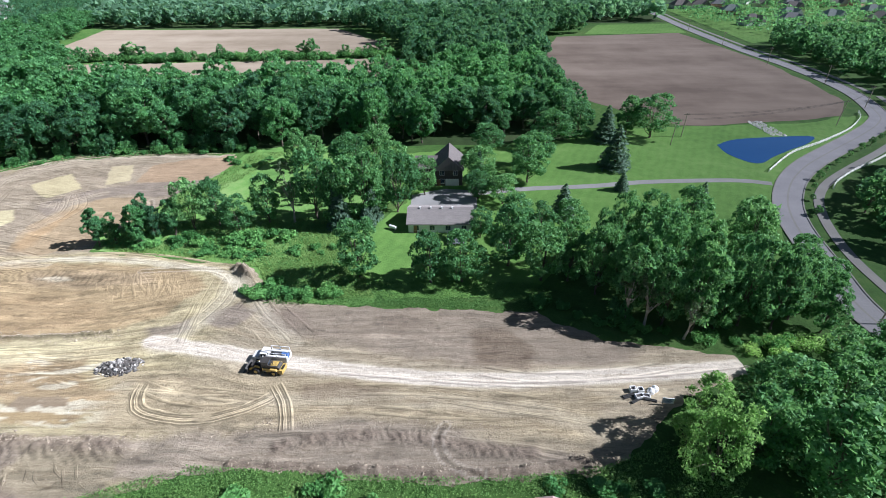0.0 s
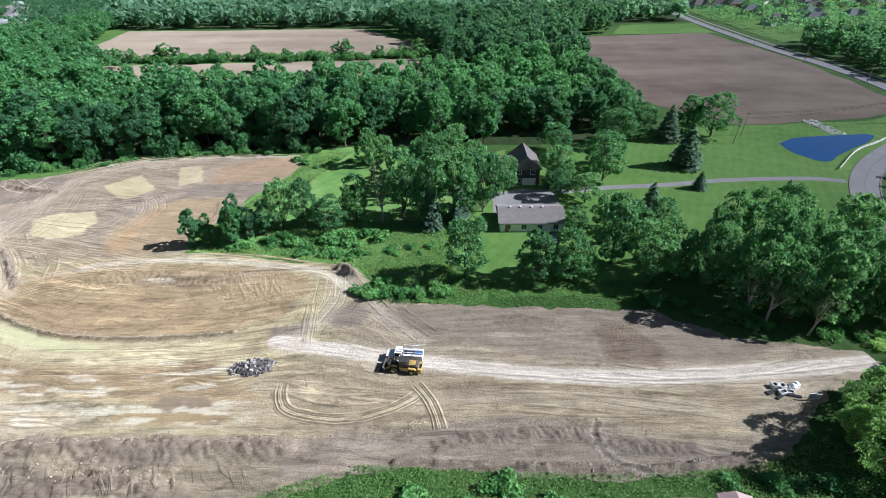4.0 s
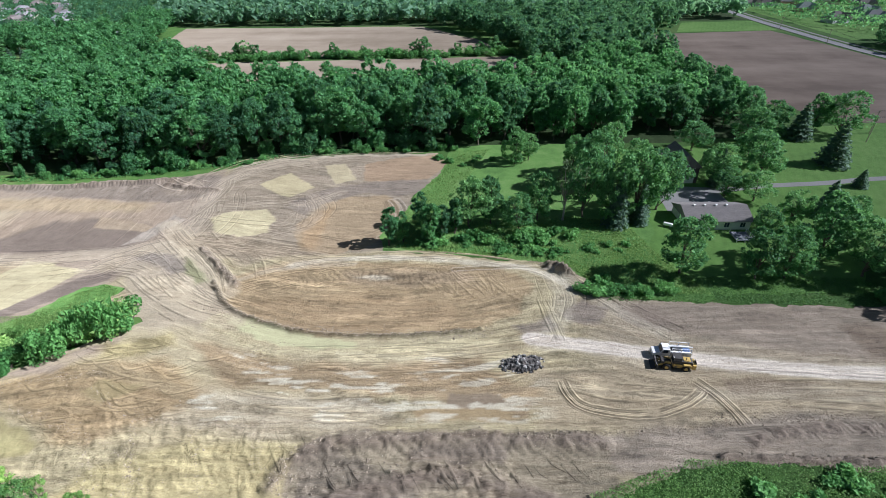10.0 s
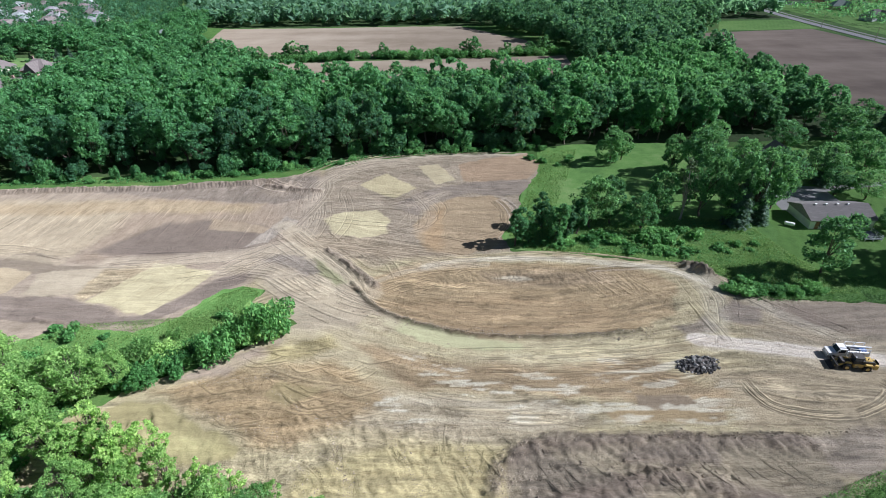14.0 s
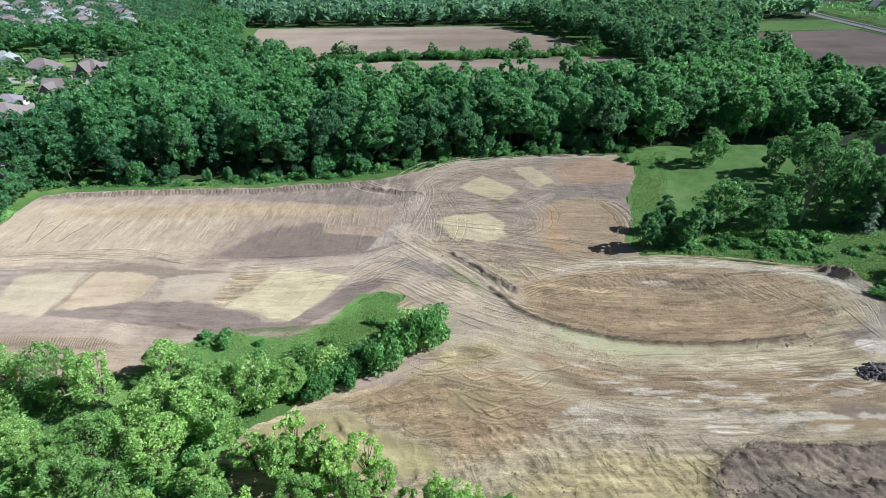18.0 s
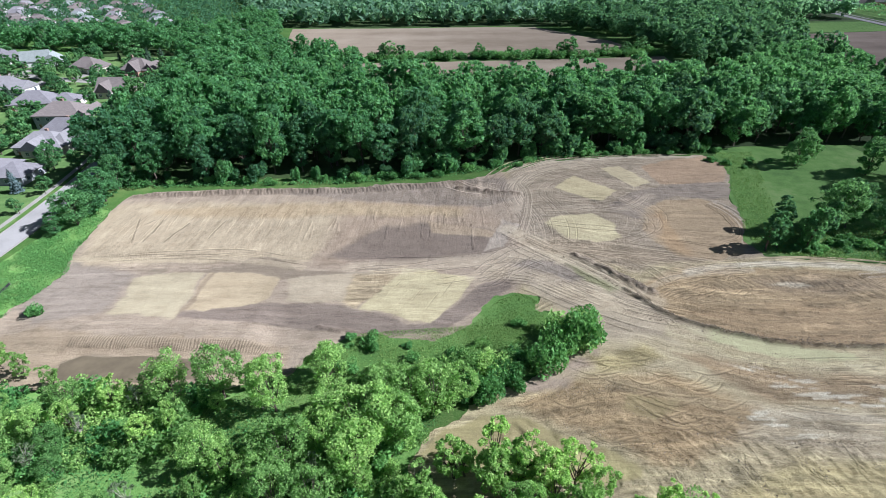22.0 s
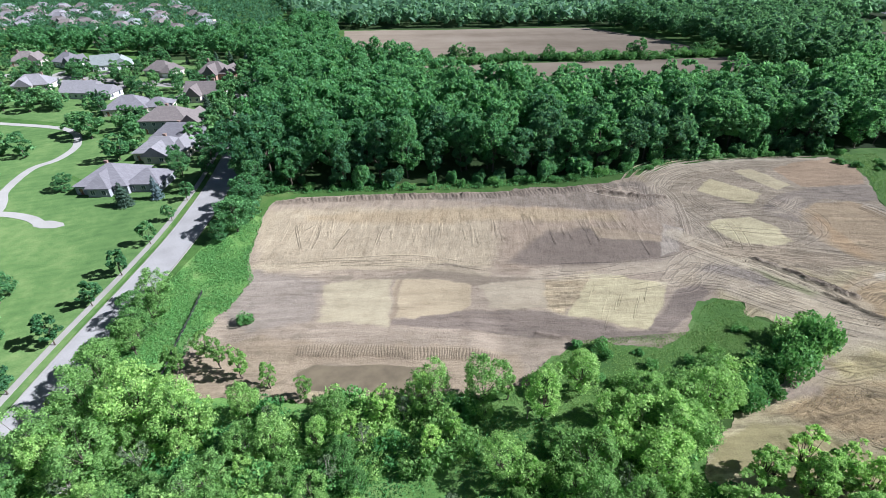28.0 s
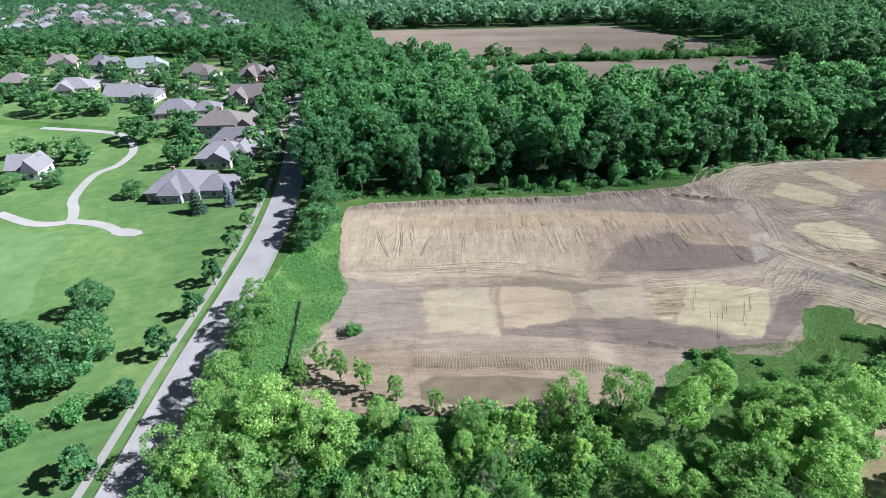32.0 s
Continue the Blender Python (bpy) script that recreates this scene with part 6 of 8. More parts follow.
# houses far off: x, y, turn
FARHOUSE = [(-499, 474, 10), (-441, 455, -12), (-410, 462, 5), (-361, 432, 15), (-470, 404, 6), (-324, 405, -8), (240, 450, 20), (252, 512, -10), (318, 474, 10), (316, 528, 0), (347, 458, -18), (222, 556, 8), (17, 484, 5), (290, 488, 12), (275, 455, -5), (370, 500, 6)]
gen = np.random.default_rng(77)
for k in range(66):
    FARHOUSE.append((-430 - 32 * (k % 11) + gen.normal() * 6 - 18 * (k // 11), 485 + 28 * (k // 11) + gen.normal() * 6, gen.uniform(-30, 30)))
for k in range(24):
    FARHOUSE.append((235 + 34 * (k % 6) + gen.normal() * 6, 560 + 32 * (k // 6) + gen.normal() * 5, gen.uniform(-30, 30)))
houses_at = np.array([p[:2] for p in FARHOUSE])


def clear_of_houses(x, y):
    dx, dy = houses_at[:, 0] - x, houses_at[:, 1] - y
    return not np.any((np.abs(dx) < 10) & (dy > -8) & (dy < 13))


def distant_wood(name, label, poly, gap, height, seed, k=75, size=2.0, leaves=LEAF_FAR_HAZE, houses=False):
    """Woods too far off to count: one mesh of many small crowns."""
    spots = []
    scatter(poly, gap, lambda x, y, gen: spots.append((x, y, gen.uniform(0.7, 1.15) * height, gen.uniform(0.58, 0.8) * min(gap, 12))) if not houses or clear_of_houses(x, y) else None, seed, 6000)
    gen = np.random.default_rng(seed)
    s = np.array(spots)
    d = gen.normal(size=(len(s), k, 3))
    d[..., 2] = np.abs(d[..., 2]) * 1.1 - 0.45
    d /= np.linalg.norm(d, axis=2)[..., None]
    r = s[:, 3][:, None] * (0.85 + 0.25 * np.sin(3 * d[..., 0] + 5 * d[..., 1] + s[:, :1]))
    p = np.stack([s[:, :1] + d[..., 0] * r, s[:, 1:2] + d[..., 1] * r, s[:, 2:3] * (0.62 + 0.38 * d[..., 2])], 2)
    ob = new(name, quads_mesh(name, sprays(p.reshape(-1, 3), d.reshape(-1, 3), size, gen, 0.8, True), leaves))
    return tagged(ob, label, "woods", kind="stuff")


def crown_wood(name, label, poly, gap, low, high, seed, most, leaves, houses=False):
    """Woods of full crowns, joined, too far off to count."""
    spots = []
    scatter(poly, gap, lambda x, y, gen: spots.append((x, y, gen.uniform(low, high) / 20, gen.uniform(0.9, 1.3), gen.uniform(0, 6.28), int(gen.integers(7)))) if not houses or clear_of_houses(x, y) else None, seed, 6000)
    return joined_wood(name, label, spots, crowns["woodland_tree" + "tall leafy deciduous tree in dense woodland"], leaves, most, 0.8 * math.sqrt(4000 / most))


# the far woods' leaf colour carries the haze
crown_wood("far_woods", "distant dense green woods beyond the fields", [(-360, 520), (-340, 480), (-306, 464), (-212, 460), (-145, 462), (-90, 462), (-40, 480), (40, 470), (100, 468), (178, 470), (180, 640), (100, 900), (-460, 900), (-400, 620)], 11, 12, 18, 31, 85, LEAF_FAR_HAZE)
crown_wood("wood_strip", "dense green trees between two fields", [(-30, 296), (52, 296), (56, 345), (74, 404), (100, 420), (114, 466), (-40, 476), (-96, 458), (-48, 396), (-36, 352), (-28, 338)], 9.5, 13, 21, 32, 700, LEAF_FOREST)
crown_wood("west_wood", "dense green trees behind a housing estate", [(-304, 246), (-262, 238), (-214, 240), (-214, 285), (-226, 316), (-270, 330), (-292, 380), (-310, 470), (-345, 490), (-340, 420), (-372, 408), (-640, 400), (-640, 378), (-520, 374), (-440, 368), (-350, 352), (-330, 322)], 9.5, 11, 18, 33, 620, LEAF_FOREST, True)
crown_wood("east_wood", "trees along the far side of a road", [(204, 262), (206, 300), (203, 345), (216, 372), (300, 372), (350, 350), (340, 230), (250, 190), (204, 212)], 9.5, 11, 17, 34, 520, LEAF_FOREST)
scatter([(102, 90), (105, 112), (114, 134), (126, 143), (150, 162), (190, 194), (220, 180), (180, 120), (140, 84)], 9.5, lambda x, y, gen: far_yard.put(x, y, gen.uniform(9, 14), gen.uniform(1.0, 1.3)), 36, 55)
distant_wood("estate_trees", "scattered green trees among distant houses", [(-340, 440), (-400, 425), (-700, 425), (-1000, 560), (-1000, 820), (-460, 820), (-400, 600)], 13, 9.0, 37, 80, 1.05, LEAF_FOREST, True)
distant_wood("east_estate_trees", "scattered green trees among distant houses beyond a road", [(208, 400), (214, 640), (540, 640), (540, 400), (340, 385), (262, 395)], 21, 8.0, 38, 130, 0.8, LEAF_FOREST, True)
TOWN = [(-304, 160), (-310, 228), (-320, 300), (-345, 345), (-520, 360), (-560, 330), (-500, 262), (-430, 246), (-372, 226), (-350, 192)]
ESTATE = [(-321, 156), (-321, 181), (-321, 195), (-330, 210), (-361, 238), (-336, 258), (-347, 300), (-382, 310), (-424, 329), (-455, 337), (-488, 345), (-400, 265), (-440, 283), (-388, 171), (-484, 298)]
scatter(TOWN, 11, lambda x, y, gen: (far_yard if gen.random() < 0.8 else spruce).put(x, y, gen.uniform(4.5, 9.5), gen.uniform(0.9, 1.3)) if all(math.hypot(x - a, (y - b) * 0.85) > 13.5 for a, b in ESTATE) else None, 39, 400)

# ---- buildings ----


def roof_material(name, a, b):
    m = Mat(name, 0.9, 0.15)
    v = m.where(source="object")
    w = m.node("ShaderNodeTexBrick", Vector=m.where((1, 1, 1), "object"), Scale=1.0, Color1=(*a, 1), Color2=(*b, 1), Mortar=tuple([*(x * 0.6 for x in b), 1]))
    w.inputs["Brick Width"].default_value, w.inputs["Row Height"].default_value, w.inputs["Mortar Size"].default_value = 0.9, 0.28, 0.02
    fac = m.noise(v, 0.5, 4)
    m.colour(m.mix(m.ramp(fac, [(0.35, (0.0, 0.0, 0.0)), (0.7, (0.45, 0.45, 0.45))]), w.outputs["Color"], tuple(x * 0.75 for x in a)))
    m.bump(w.outputs["Fac"], 0.4, 0.03)
    return m.m


def siding(name, a):
    m = Mat(name, 0.75, 0.25)
    v = m.where(source="object")
    w = m.node("ShaderNodeTexWave", Vector=v, Scale=1.6, Distortion=0.0)
    w.bands_direction = "Z"
    col = m.ramp(m.noise(v, 0.7, 4), [(0.35, tuple(c * 0.85 for c in a)), (0.65, a)])
    m.colour(m.mix(m.math("MULTIPLY", w.outputs["Fac"], 0.18), col, tuple(c * 0.6 for c in a)))
    m.bump(w.outputs["Fac"], 0.3, 0.02)
    return m.m


ROOF_GREY = roof_material("grey_shingles", (0.26, 0.25, 0.265), (0.205, 0.195, 0.21))
ROOF_DARK = roof_material("dark_grey_shingles", (0.225, 0.20, 0.19), (0.17, 0.15, 0.145))
ROOF_BROWN = roof_material("brown_shingles", (0.265, 0.23, 0.215), (0.205, 0.178, 0.168))
ROOF_PALE = roof_material("pale_grey_shingles", (0.32, 0.31, 0.32), (0.26, 0.25, 0.26))
ROOF_TAUPE = roof_material("taupe_shingles", (0.33, 0.30, 0.285), (0.265, 0.24, 0.23))
ROOF_GREEN = roof_material("grey_green_shingles", (0.33, 0.36, 0.35), (0.26, 0.29, 0.28))
WALL_CREAM, WALL_WHITE, WALL_GREY, WALL_BRICK = siding("cream_siding", (0.62, 0.56, 0.47)), siding("white_siding", (0.78, 0.77, 0.74)), siding("grey_siding", (0.36, 0.37, 0.39)), siding("brick_wall", (0.40, 0.25, 0.19))
WALL_DARK = siding("dark_weathered_boards", (0.085, 0.075, 0.07))
TRIM = simple("white_trim", (0.80, 0.79, 0.77), (0.70, 0.69, 0.67), 0.5, 0.5, 0.4)
GLASS = Mat("window_glass", 0.08, 0.5)
GLASS.colour(GLASS.ramp(GLASS.noise(GLASS.where(source="object"), 0.6, 2), [(0.4, (0.025, 0.035, 0.05)), (0.6, (0.06, 0.08, 0.11))]))
GLASS = GLASS.m
DOOR = simple("painted_door", (0.30, 0.16, 0.10), (0.22, 0.12, 0.08), 1.0, 0.5)
CHIMNEY = simple("chimney_brick", (0.36, 0.25, 0.20), (0.24, 0.17, 0.14), 3.0)


def hip_roof(x0, y0, x1, y1, z, rise, over=0.5, gable=False, along="x"):
    """A roof slab with eaves, hipped or with gable ends; the ridge runs along x or y."""
    x0, y0, x1, y1 = x0 - over, y0 - over, x1 + over, y1 + over
    g = Geo()
    if along == "x":
        inset = 0.0 if gable else min((y1 - y0) / 2, (x1 - x0) / 2 - 0.3)
        r = [(x0 + inset, (y0 + y1) / 2), (x1 - inset, (y0 + y1) / 2)]
    else:
        inset = 0.0 if gable else min((x1 - x0) / 2, (y1 - y0) / 2 - 0.3)
        r = [((x0 + x1) / 2, y0 + inset), ((x0 + x1) / 2, y1 - inset)]
    th = 0.22
    v = [(x, y, z + h) for h in (-th, 0) for x, y in ((x0, y0), (x1, y0), (x1, y1), (x0, y1))] + [(r[0][0], r[0][1], z + rise), (r[1][0], r[1][1], z + rise)]
    f = [(3, 2, 1, 0), (0, 1, 5, 4), (1, 2, 6, 5), (2, 3, 7, 6), (3, 0, 4, 7)]
    f += [(4, 5, 9, 8), (5, 6, 9), (6, 7, 8, 9), (7, 4, 8)] if along == "x" else [(4, 5, 8), (5, 6, 9, 8), (6, 7, 9), (7, 4, 8, 9)]
    return g.add(v, f)


pane_cache = {}


def window(parent, x, y, z, w, h, face):
    """A framed window on a wall that faces -y (0), +x (1), +y (2) or -x (3)."""
    key = (w, h)
    if key not in pane_cache:
        fr = Geo().box(-w / 2 - 0.1, -0.06, -h / 2 - 0.1, w / 2 + 0.1, 0.02, -h / 2).box(-w / 2 - 0.1, -0.06, h / 2, w / 2 + 0.1, 0.02, h / 2 + 0.1)
        fr.box(-w / 2 - 0.1, -0.06, -h / 2, -w / 2, 0.02, h / 2).box(w / 2, -0.06, -h / 2, w / 2 + 0.1, 0.02, h / 2).box(-0.03, -0.05, -h / 2, 0.03, 0.01, h / 2)
        pane_cache[key] = (fr.mesh("window", TRIM), Geo().box(-w / 2, -0.03, -h / 2, w / 2, 0.0, h / 2).mesh("pane", GLASS))
    fr, pn = pane_cache[key]
    f = part("window", fr, None, parent)
    f.matrix_basis = pose(x, y, z, 0, 0, 90 * face)
    part("pane", pn, None, f)


def house(x, y, turn, blocks, wall, roof, label, chimney=None, garage=None, door=True, windows=True, group="houses of the estate"):
    """blocks: (x0, y0, x1, y1, eave, rise, gable, along) in the house's own plan."""
    t = empty("house", label, "house", group, pose(x, y, 0, 0, 0, turn))
    for k, (x0, y0, x1, y1, eave, rise, gable, along) in enumerate(blocks):
        g = Geo()
        if gable and along == "x":
            g.prism([(y0, -0.2), (y1, -0.2), (y1, eave), ((y0 + y1) / 2, eave + rise * 0.92), (y0, eave)], x0, x1, "x")
        elif gable:
            g.prism([(x0, -0.2), (x1, -0.2), (x1, eave), ((x0 + x1) / 2, eave + rise * 0.92), (x0, eave)], y0, y1, "y")
        else:
            g.box(x0, y0, -0.2, x1, y1, eave)
        part("wall", g, wall, t)
        part("roof", hip_roof(x0, y0, x1, y1, eave + 0.05 - 0.01 * k, rise, 0.5, gable, along), roof, t)
        if windows:
            for storey in range(1 if eave < 4.5 else 2):
                z = 1.5 + 2.8 * storey
                for j in range(max(1, int((x1 - x0) / 3.4))):
                    wx = x0 + (x1 - x0) * (j + 0.5) / max(1, int((x1 - x0) / 3.4))
                    window(t, wx, y0 - 0.01, z, 1.3, 1.4, 0)
                for j in range(max(1, int((y1 - y0) / 4.5))):
                    window(t, x1 + 0.01, y0 + (y1 - y0) * (j + 0.5) / max(1, int((y1 - y0) / 4.5)), z, 1.3, 1.4, 1)
    if chimney:
        cx, cy, cz = chimney
        part("chimney", Geo().box(cx - 0.5, cy - 0.4, 0, cx + 0.5, cy + 0.4, cz).box(cx - 0.6, cy - 0.5, cz, cx + 0.6, cy + 0.5, cz + 0.2), CHIMNEY, t)
    if garage:
        gx0, gy, w = garage
        part("garage_door", Geo().box(gx0, gy - 0.08, 0.02, gx0 + w, gy, 2.3), TRIM, t, "white panelled garage door")
    if door:
        b = blocks[0]
        dx = b[0] + (b[2] - b[0]) * 0.08
        part("door", Geo().box(dx, b[1] - 0.07, 0.02, dx + 1.0, b[1], 2.1), DOOR, t)
    return t


L = "single-storey house with a hipped grey shingle roof"
house(-321, 156, 0, [(-13, -9, 4, 7, 3.0, 4.6, False, "x"), (3, -7.5, 13.5, 3.5, 2.9, 3.2, False, "x"), (-8, -11, -1, 2, 3.0, 3.6, False, "y")], WALL_GREY, ROOF_GREY, "grey house with a hipped shingle roof and sunroom", (-9, 4, 6.2))
house(-321, 181, 0, [(-9, -6, 9, 6, 3.0, 4.2, False, "x"), (-4, -9, 5, 1, 3.0, 3.4, True, "y"), (4, -4, 10, 8, 3.2, 3.6, False, "y")], WALL_CREAM, ROOF_PALE, "cream house with pale hipped and gabled roofs", (1, 1, 7.6))
house(-321, 195, 0, [(-10, -5, 9, 6, 3.2, 4.5, False, "x"), (6, -6, 12, 3, 3.2, 3.0, True, "y")], WALL_GREY, ROOF_GREY, "grey house with a broad shingle roof", (0, 1, 8))
house(-330, 210, 0, [(-12, -6, 8, 7, 5.6, 4.4, False, "x"), (6, -7, 13, 5, 5.0, 3.4, True, "y")], WALL_GREY, ROOF_BROWN, "two-storey grey house with a brown hipped roof", (-2, 1, 10.6))
house(-361, 238, 10, [(-13, -7, 6, 7, 3.0, 4.6, False, "x"), (4, -6, 16, 4, 2.9, 3.2, False, "x")], WALL_CREAM, ROOF_GREY, "cream house with a long hipped grey roof", None, (6, -6, 6))
house(-336, 258, 0, [(-9, -6, 9, 6, 3.2, 5.2, True, "x"), (-7, -9, 0, 0, 3.2, 4.4, True, "y")], WALL_CREAM, ROOF_BROWN, "cream house with steep brown gables", (4, 2, 9))
house(-347, 300, -8, [(-9, -6, 8, 6, 3.6, 5.6, False, "x"), (-3, -9, 4, 2, 3.6, 5.0, True, "y"), (6, -5, 11, 5, 3.4, 4.0, True, "y")], WALL_BRICK, ROOF_BROWN, "brick house with steep brown hipped roofs", (-5, 2, 10))
house(-382, 310, -14, [(-10, -6, 7, 6, 3.2, 4.8, False, "x"), (3, -8, 10, 4, 3.0, 4.0, False, "y")], WALL_CREAM, ROOF_BROWN, "cream house with a brown hipped roof", None, (4, -8, 5))
house(-424, 329, 25, [(-11, -6, 4, 6, 3.2, 5.4, True, "x"), (0, -9, 11, 3, 3.0, 4.2, True, "y")], WALL_WHITE, ROOF_GREEN, "white house with grey-green gabled roofs", None, (2, -9, 5))
house(-455, 337, -22, [(-11, -6, 6, 6, 3.2, 5.2, False, "x"), (2, -8, 10, 4, 3.0, 4.2, True, "y")], WALL_WHITE, ROOF_GREY, "white house with grey hipped roof", (-4, 1, 9))
house(-488, 345, 12, [(-10, -6, 7, 6, 3.2, 5.0, False, "x"), (2, -9, 9, 2, 3.2, 4.4, True, "y")], WALL_CREAM, ROOF_BROWN, "cream house with tan hipped roof", (-6, 1, 8.8))
house(-400, 265, -6, [(-13, -6, 5, 7, 3.0, 4.8, True, "x"), (3, -7, 15, 4, 2.9, 3.6, True, "x")], WALL_WHITE, ROOF_PALE, "white house with a long pale gabled roof", (-2, 1, 8), (9, -7, 5))
house(-440, 283, 10, [(-11, -6, 8, 6, 3.0, 4.6, False, "x"), (-8, -8, 0, 2, 3.0, 3.8, True, "y")], WALL_CREAM, ROOF_PALE, "cream house with a pale hipped roof", (3, 1, 8))
house(-388, 171, 4, [(-6, -4, 4, 5, 3.2, 4.2, True, "x"), (1, -6, 6, 3, 3.2, 4.4, True, "y")], WALL_WHITE, ROOF_PALE, "small white gabled house by the golf course", (-2, 2, 7.5))
house(-484, 298, 0, [(-9, -6, 8, 6, 3.0, 4.4, False, "x")], WALL_BRICK, ROOF_BROWN, "brick house with a brown hipped roof")
ribbon("estate_street", curve_through([(-303, 226), (-320, 262), (-345, 278), (-390, 290), (-440, 306), (-520, 318)], 4), 3.6, -3.6, -0.05, 0.05, CONCRETE, label="pale concrete estate street")
for x0, y0, x1, y1 in [(-353, 244, -350, 276), (-337, 266, -338, 276), (-380, 302, -382, 288), (-420, 320, -424, 302), (-392, 272, -396, 290), (-344, 290, -342, 280), (-450, 330, -452, 310), (-436, 290, -436, 304), (-322, 184, -300, 188), (-322, 212, -306, 214)]:
    ribbon("house_drive", np.array([(x0, y0), ((x0 + x1) / 2, (y0 + y1) / 2), (x1, y1)], float), 2.6, -2.6, -0.05, 0.06, CONCRETE, label="pale concrete house drive")
gen = np.random.default_rng(78)
for x, y, turn in FARHOUSE:
    wall, roof = [WALL_CREAM, WALL_WHITE, WALL_BRICK, WALL_GREY][int(gen.integers(4))], [ROOF_GREY, ROOF_PALE, ROOF_BROWN, ROOF_DARK, ROOF_GREEN][int(gen.integers(5))]
    name = {"grey_shingles": "grey", "brown_shingles": "brown", "pale_grey_shingles": "pale grey", "dark_grey_shingles": "dark grey", "grey_green_shingles": "grey-green"}[roof.name]
    w = gen.uniform(7, 9)
    house(x, y, turn, [(-w, -5.5, w, 5.5, 3.4, 4.8, False, "x"), (1, -8.5, 8, 2, 3.2, 4.2, True, "y")], wall, roof, "distant house with a %s shingle roof among trees" % name, None, None, False, y < 470, "distant houses")

# farmhouse and long garage
house(-3, 149, 0, [(-2.0, -5.5, 6.5, 6, 5.4, 4.2, True, "y"), (-8.0, -3, -1.9, 6, 4.8, 2.4, True, "x")], WALL_DARK, ROOF_DARK, "tall dark weathered farmhouse with a steep roof", None, (1.2, -5.5, 4.2), group="farm buildings")
garage = house(-2.6, 119, 0, [(-8.4, -4.6, 8.4, 5.6, 2.7, 2.2, True, "x")], WALL_WHITE, ROOF_TAUPE, "long low white garage with a grey gabled roof", None, None, True, True, "farm buildings")
for vx in (-5.4, -2.6, 0.4, 3.2):
    part("roof_vent", Geo().tube([(vx, 0.1, 4.55), (vx, 0.1, 5.15)], [0.16, 0.16], 8).box(vx - 0.25, -0.15, 5.1, vx + 0.25, 0.35, 5.2), TRIM, garage, "pale metal roof vent")
deck = empty("deck", "grey boarded garden deck with grey rails", "deck", "", pose(1.5, 110, 0))
part("deck_floor", Geo().box(-2.2, -2.2, 0.5, 2.2, 2.2, 0.65), simple("deck_boards", (0.20, 0.21, 0.23), scale=2), deck)
for px, py in ((-2.1, -2.1), (0, -2.1), (2.1, -2.1), (2.1, 0), (2.1, 2.1), (-2.1, 2.1)):
    part("post", Geo().box(px - 0.06, py - 0.06, -0.1, px + 0.06, py + 0.06, 1.6), TRIM, deck)
for x0, y0, x1, y1 in ((-2.15, -2.16, 2.15, -2.04), (2.04, -2.15, 2.16, 2.15)):
    part("rail", Geo().box(x0, y0, 1.5, x1, y1, 1.6).box(x0, y0, 1.0, x1, y1, 1.07), WALL_GREY, deck)
tank = empty("gas_tank", "white horizontal gas tank on the lawn", "tank", "", pose(-15.3, 116, 0, 0, 0, -30))
part("tank_body", Geo().tube([(-1.25, 0, 0.8), (-1.05, 0, 0.8), (1.05, 0, 0.8), (1.25, 0, 0.8)], [0.2, 0.48, 0.48, 0.2], 12), TRIM, tank)
for px in (-0.7, 0.7):
    part("foot", Geo().box(px - 0.12, -0.4, -0.05, px + 0.12, 0.4, 0.4), simple("foot_steel", (0.2, 0.2, 0.2)), tank)
# two sheds by the near hedge
PINK = simple("faded_red_roofing", (0.40, 0.29, 0.26), (0.30, 0.22, 0.20), 1.5)
for x, y, w, d, wall, roof, rise, label in ((14.6, 36.6, 4.2, 5.4, WALL_CREAM, PINK, 0.9, "garden shed with a faded red roof"), (9.0, 36.0, 5.0, 5.0, WALL_WHITE, TRIM, 0.5, "white garden shed with a flat pale roof")):
    s = empty("shed", label, "shed", "", pose(x, y, 0, 0, 0, -6))
    part("wall", Geo().box(-w / 2, -d / 2, -0.1, w / 2, d / 2, 2.0), wall, s)
    part("roof", hip_roof(-w / 2, -d / 2, w / 2, d / 2, 2.06, rise, 0.25, True, "y"), roof, s)
    part("door", Geo().box(-0.5, -d / 2 - 0.05, 0, 0.5, -d / 2, 1.9), DOOR, s)

# ---- fences, poles, cables ----
WOOD_POLE = simple("grey_pole_wood", (0.30, 0.26, 0.21), (0.20, 0.17, 0.14), 2)
STEEL = simple("galvanised_steel", (0.42, 0.43, 0.44), (0.33, 0.34, 0.35), 2, 0.45, 0.4, 0.6)
BLACK = simple("black_rubber", (0.03, 0.03, 0.03), (0.018, 0.018, 0.018), 4, 0.75)
post_mesh = Geo().box(-0.08, -0.08, -0.2, 0.08, 0.08, 1.25).box(-0.11, -0.11, 1.25, 0.11, 0.11, 1.31).mesh("post", TRIM)


def rail_fence(line, label):
    f = empty("rail_fence", label, "fence")
    pts = curve_through(line, 2.4)
    for p in pts:
        part("post", post_mesh, None, f).matrix_basis = pose(p[0], p[1], 0)
    for a, b in zip(pts[:-1], pts[1:]):
        d = math.hypot(*(b - a))
        for z in (0.45, 0.8, 1.12):
            o = part("rail", Geo().box(0, -0.03, z - 0.07, d, 0.03, z + 0.07), TRIM, f)
            o.matrix_basis = pose(a[0], a[1], 0, 0, 0, math.degrees(math.atan2(b[1] - a[1], b[0] - a[0])))


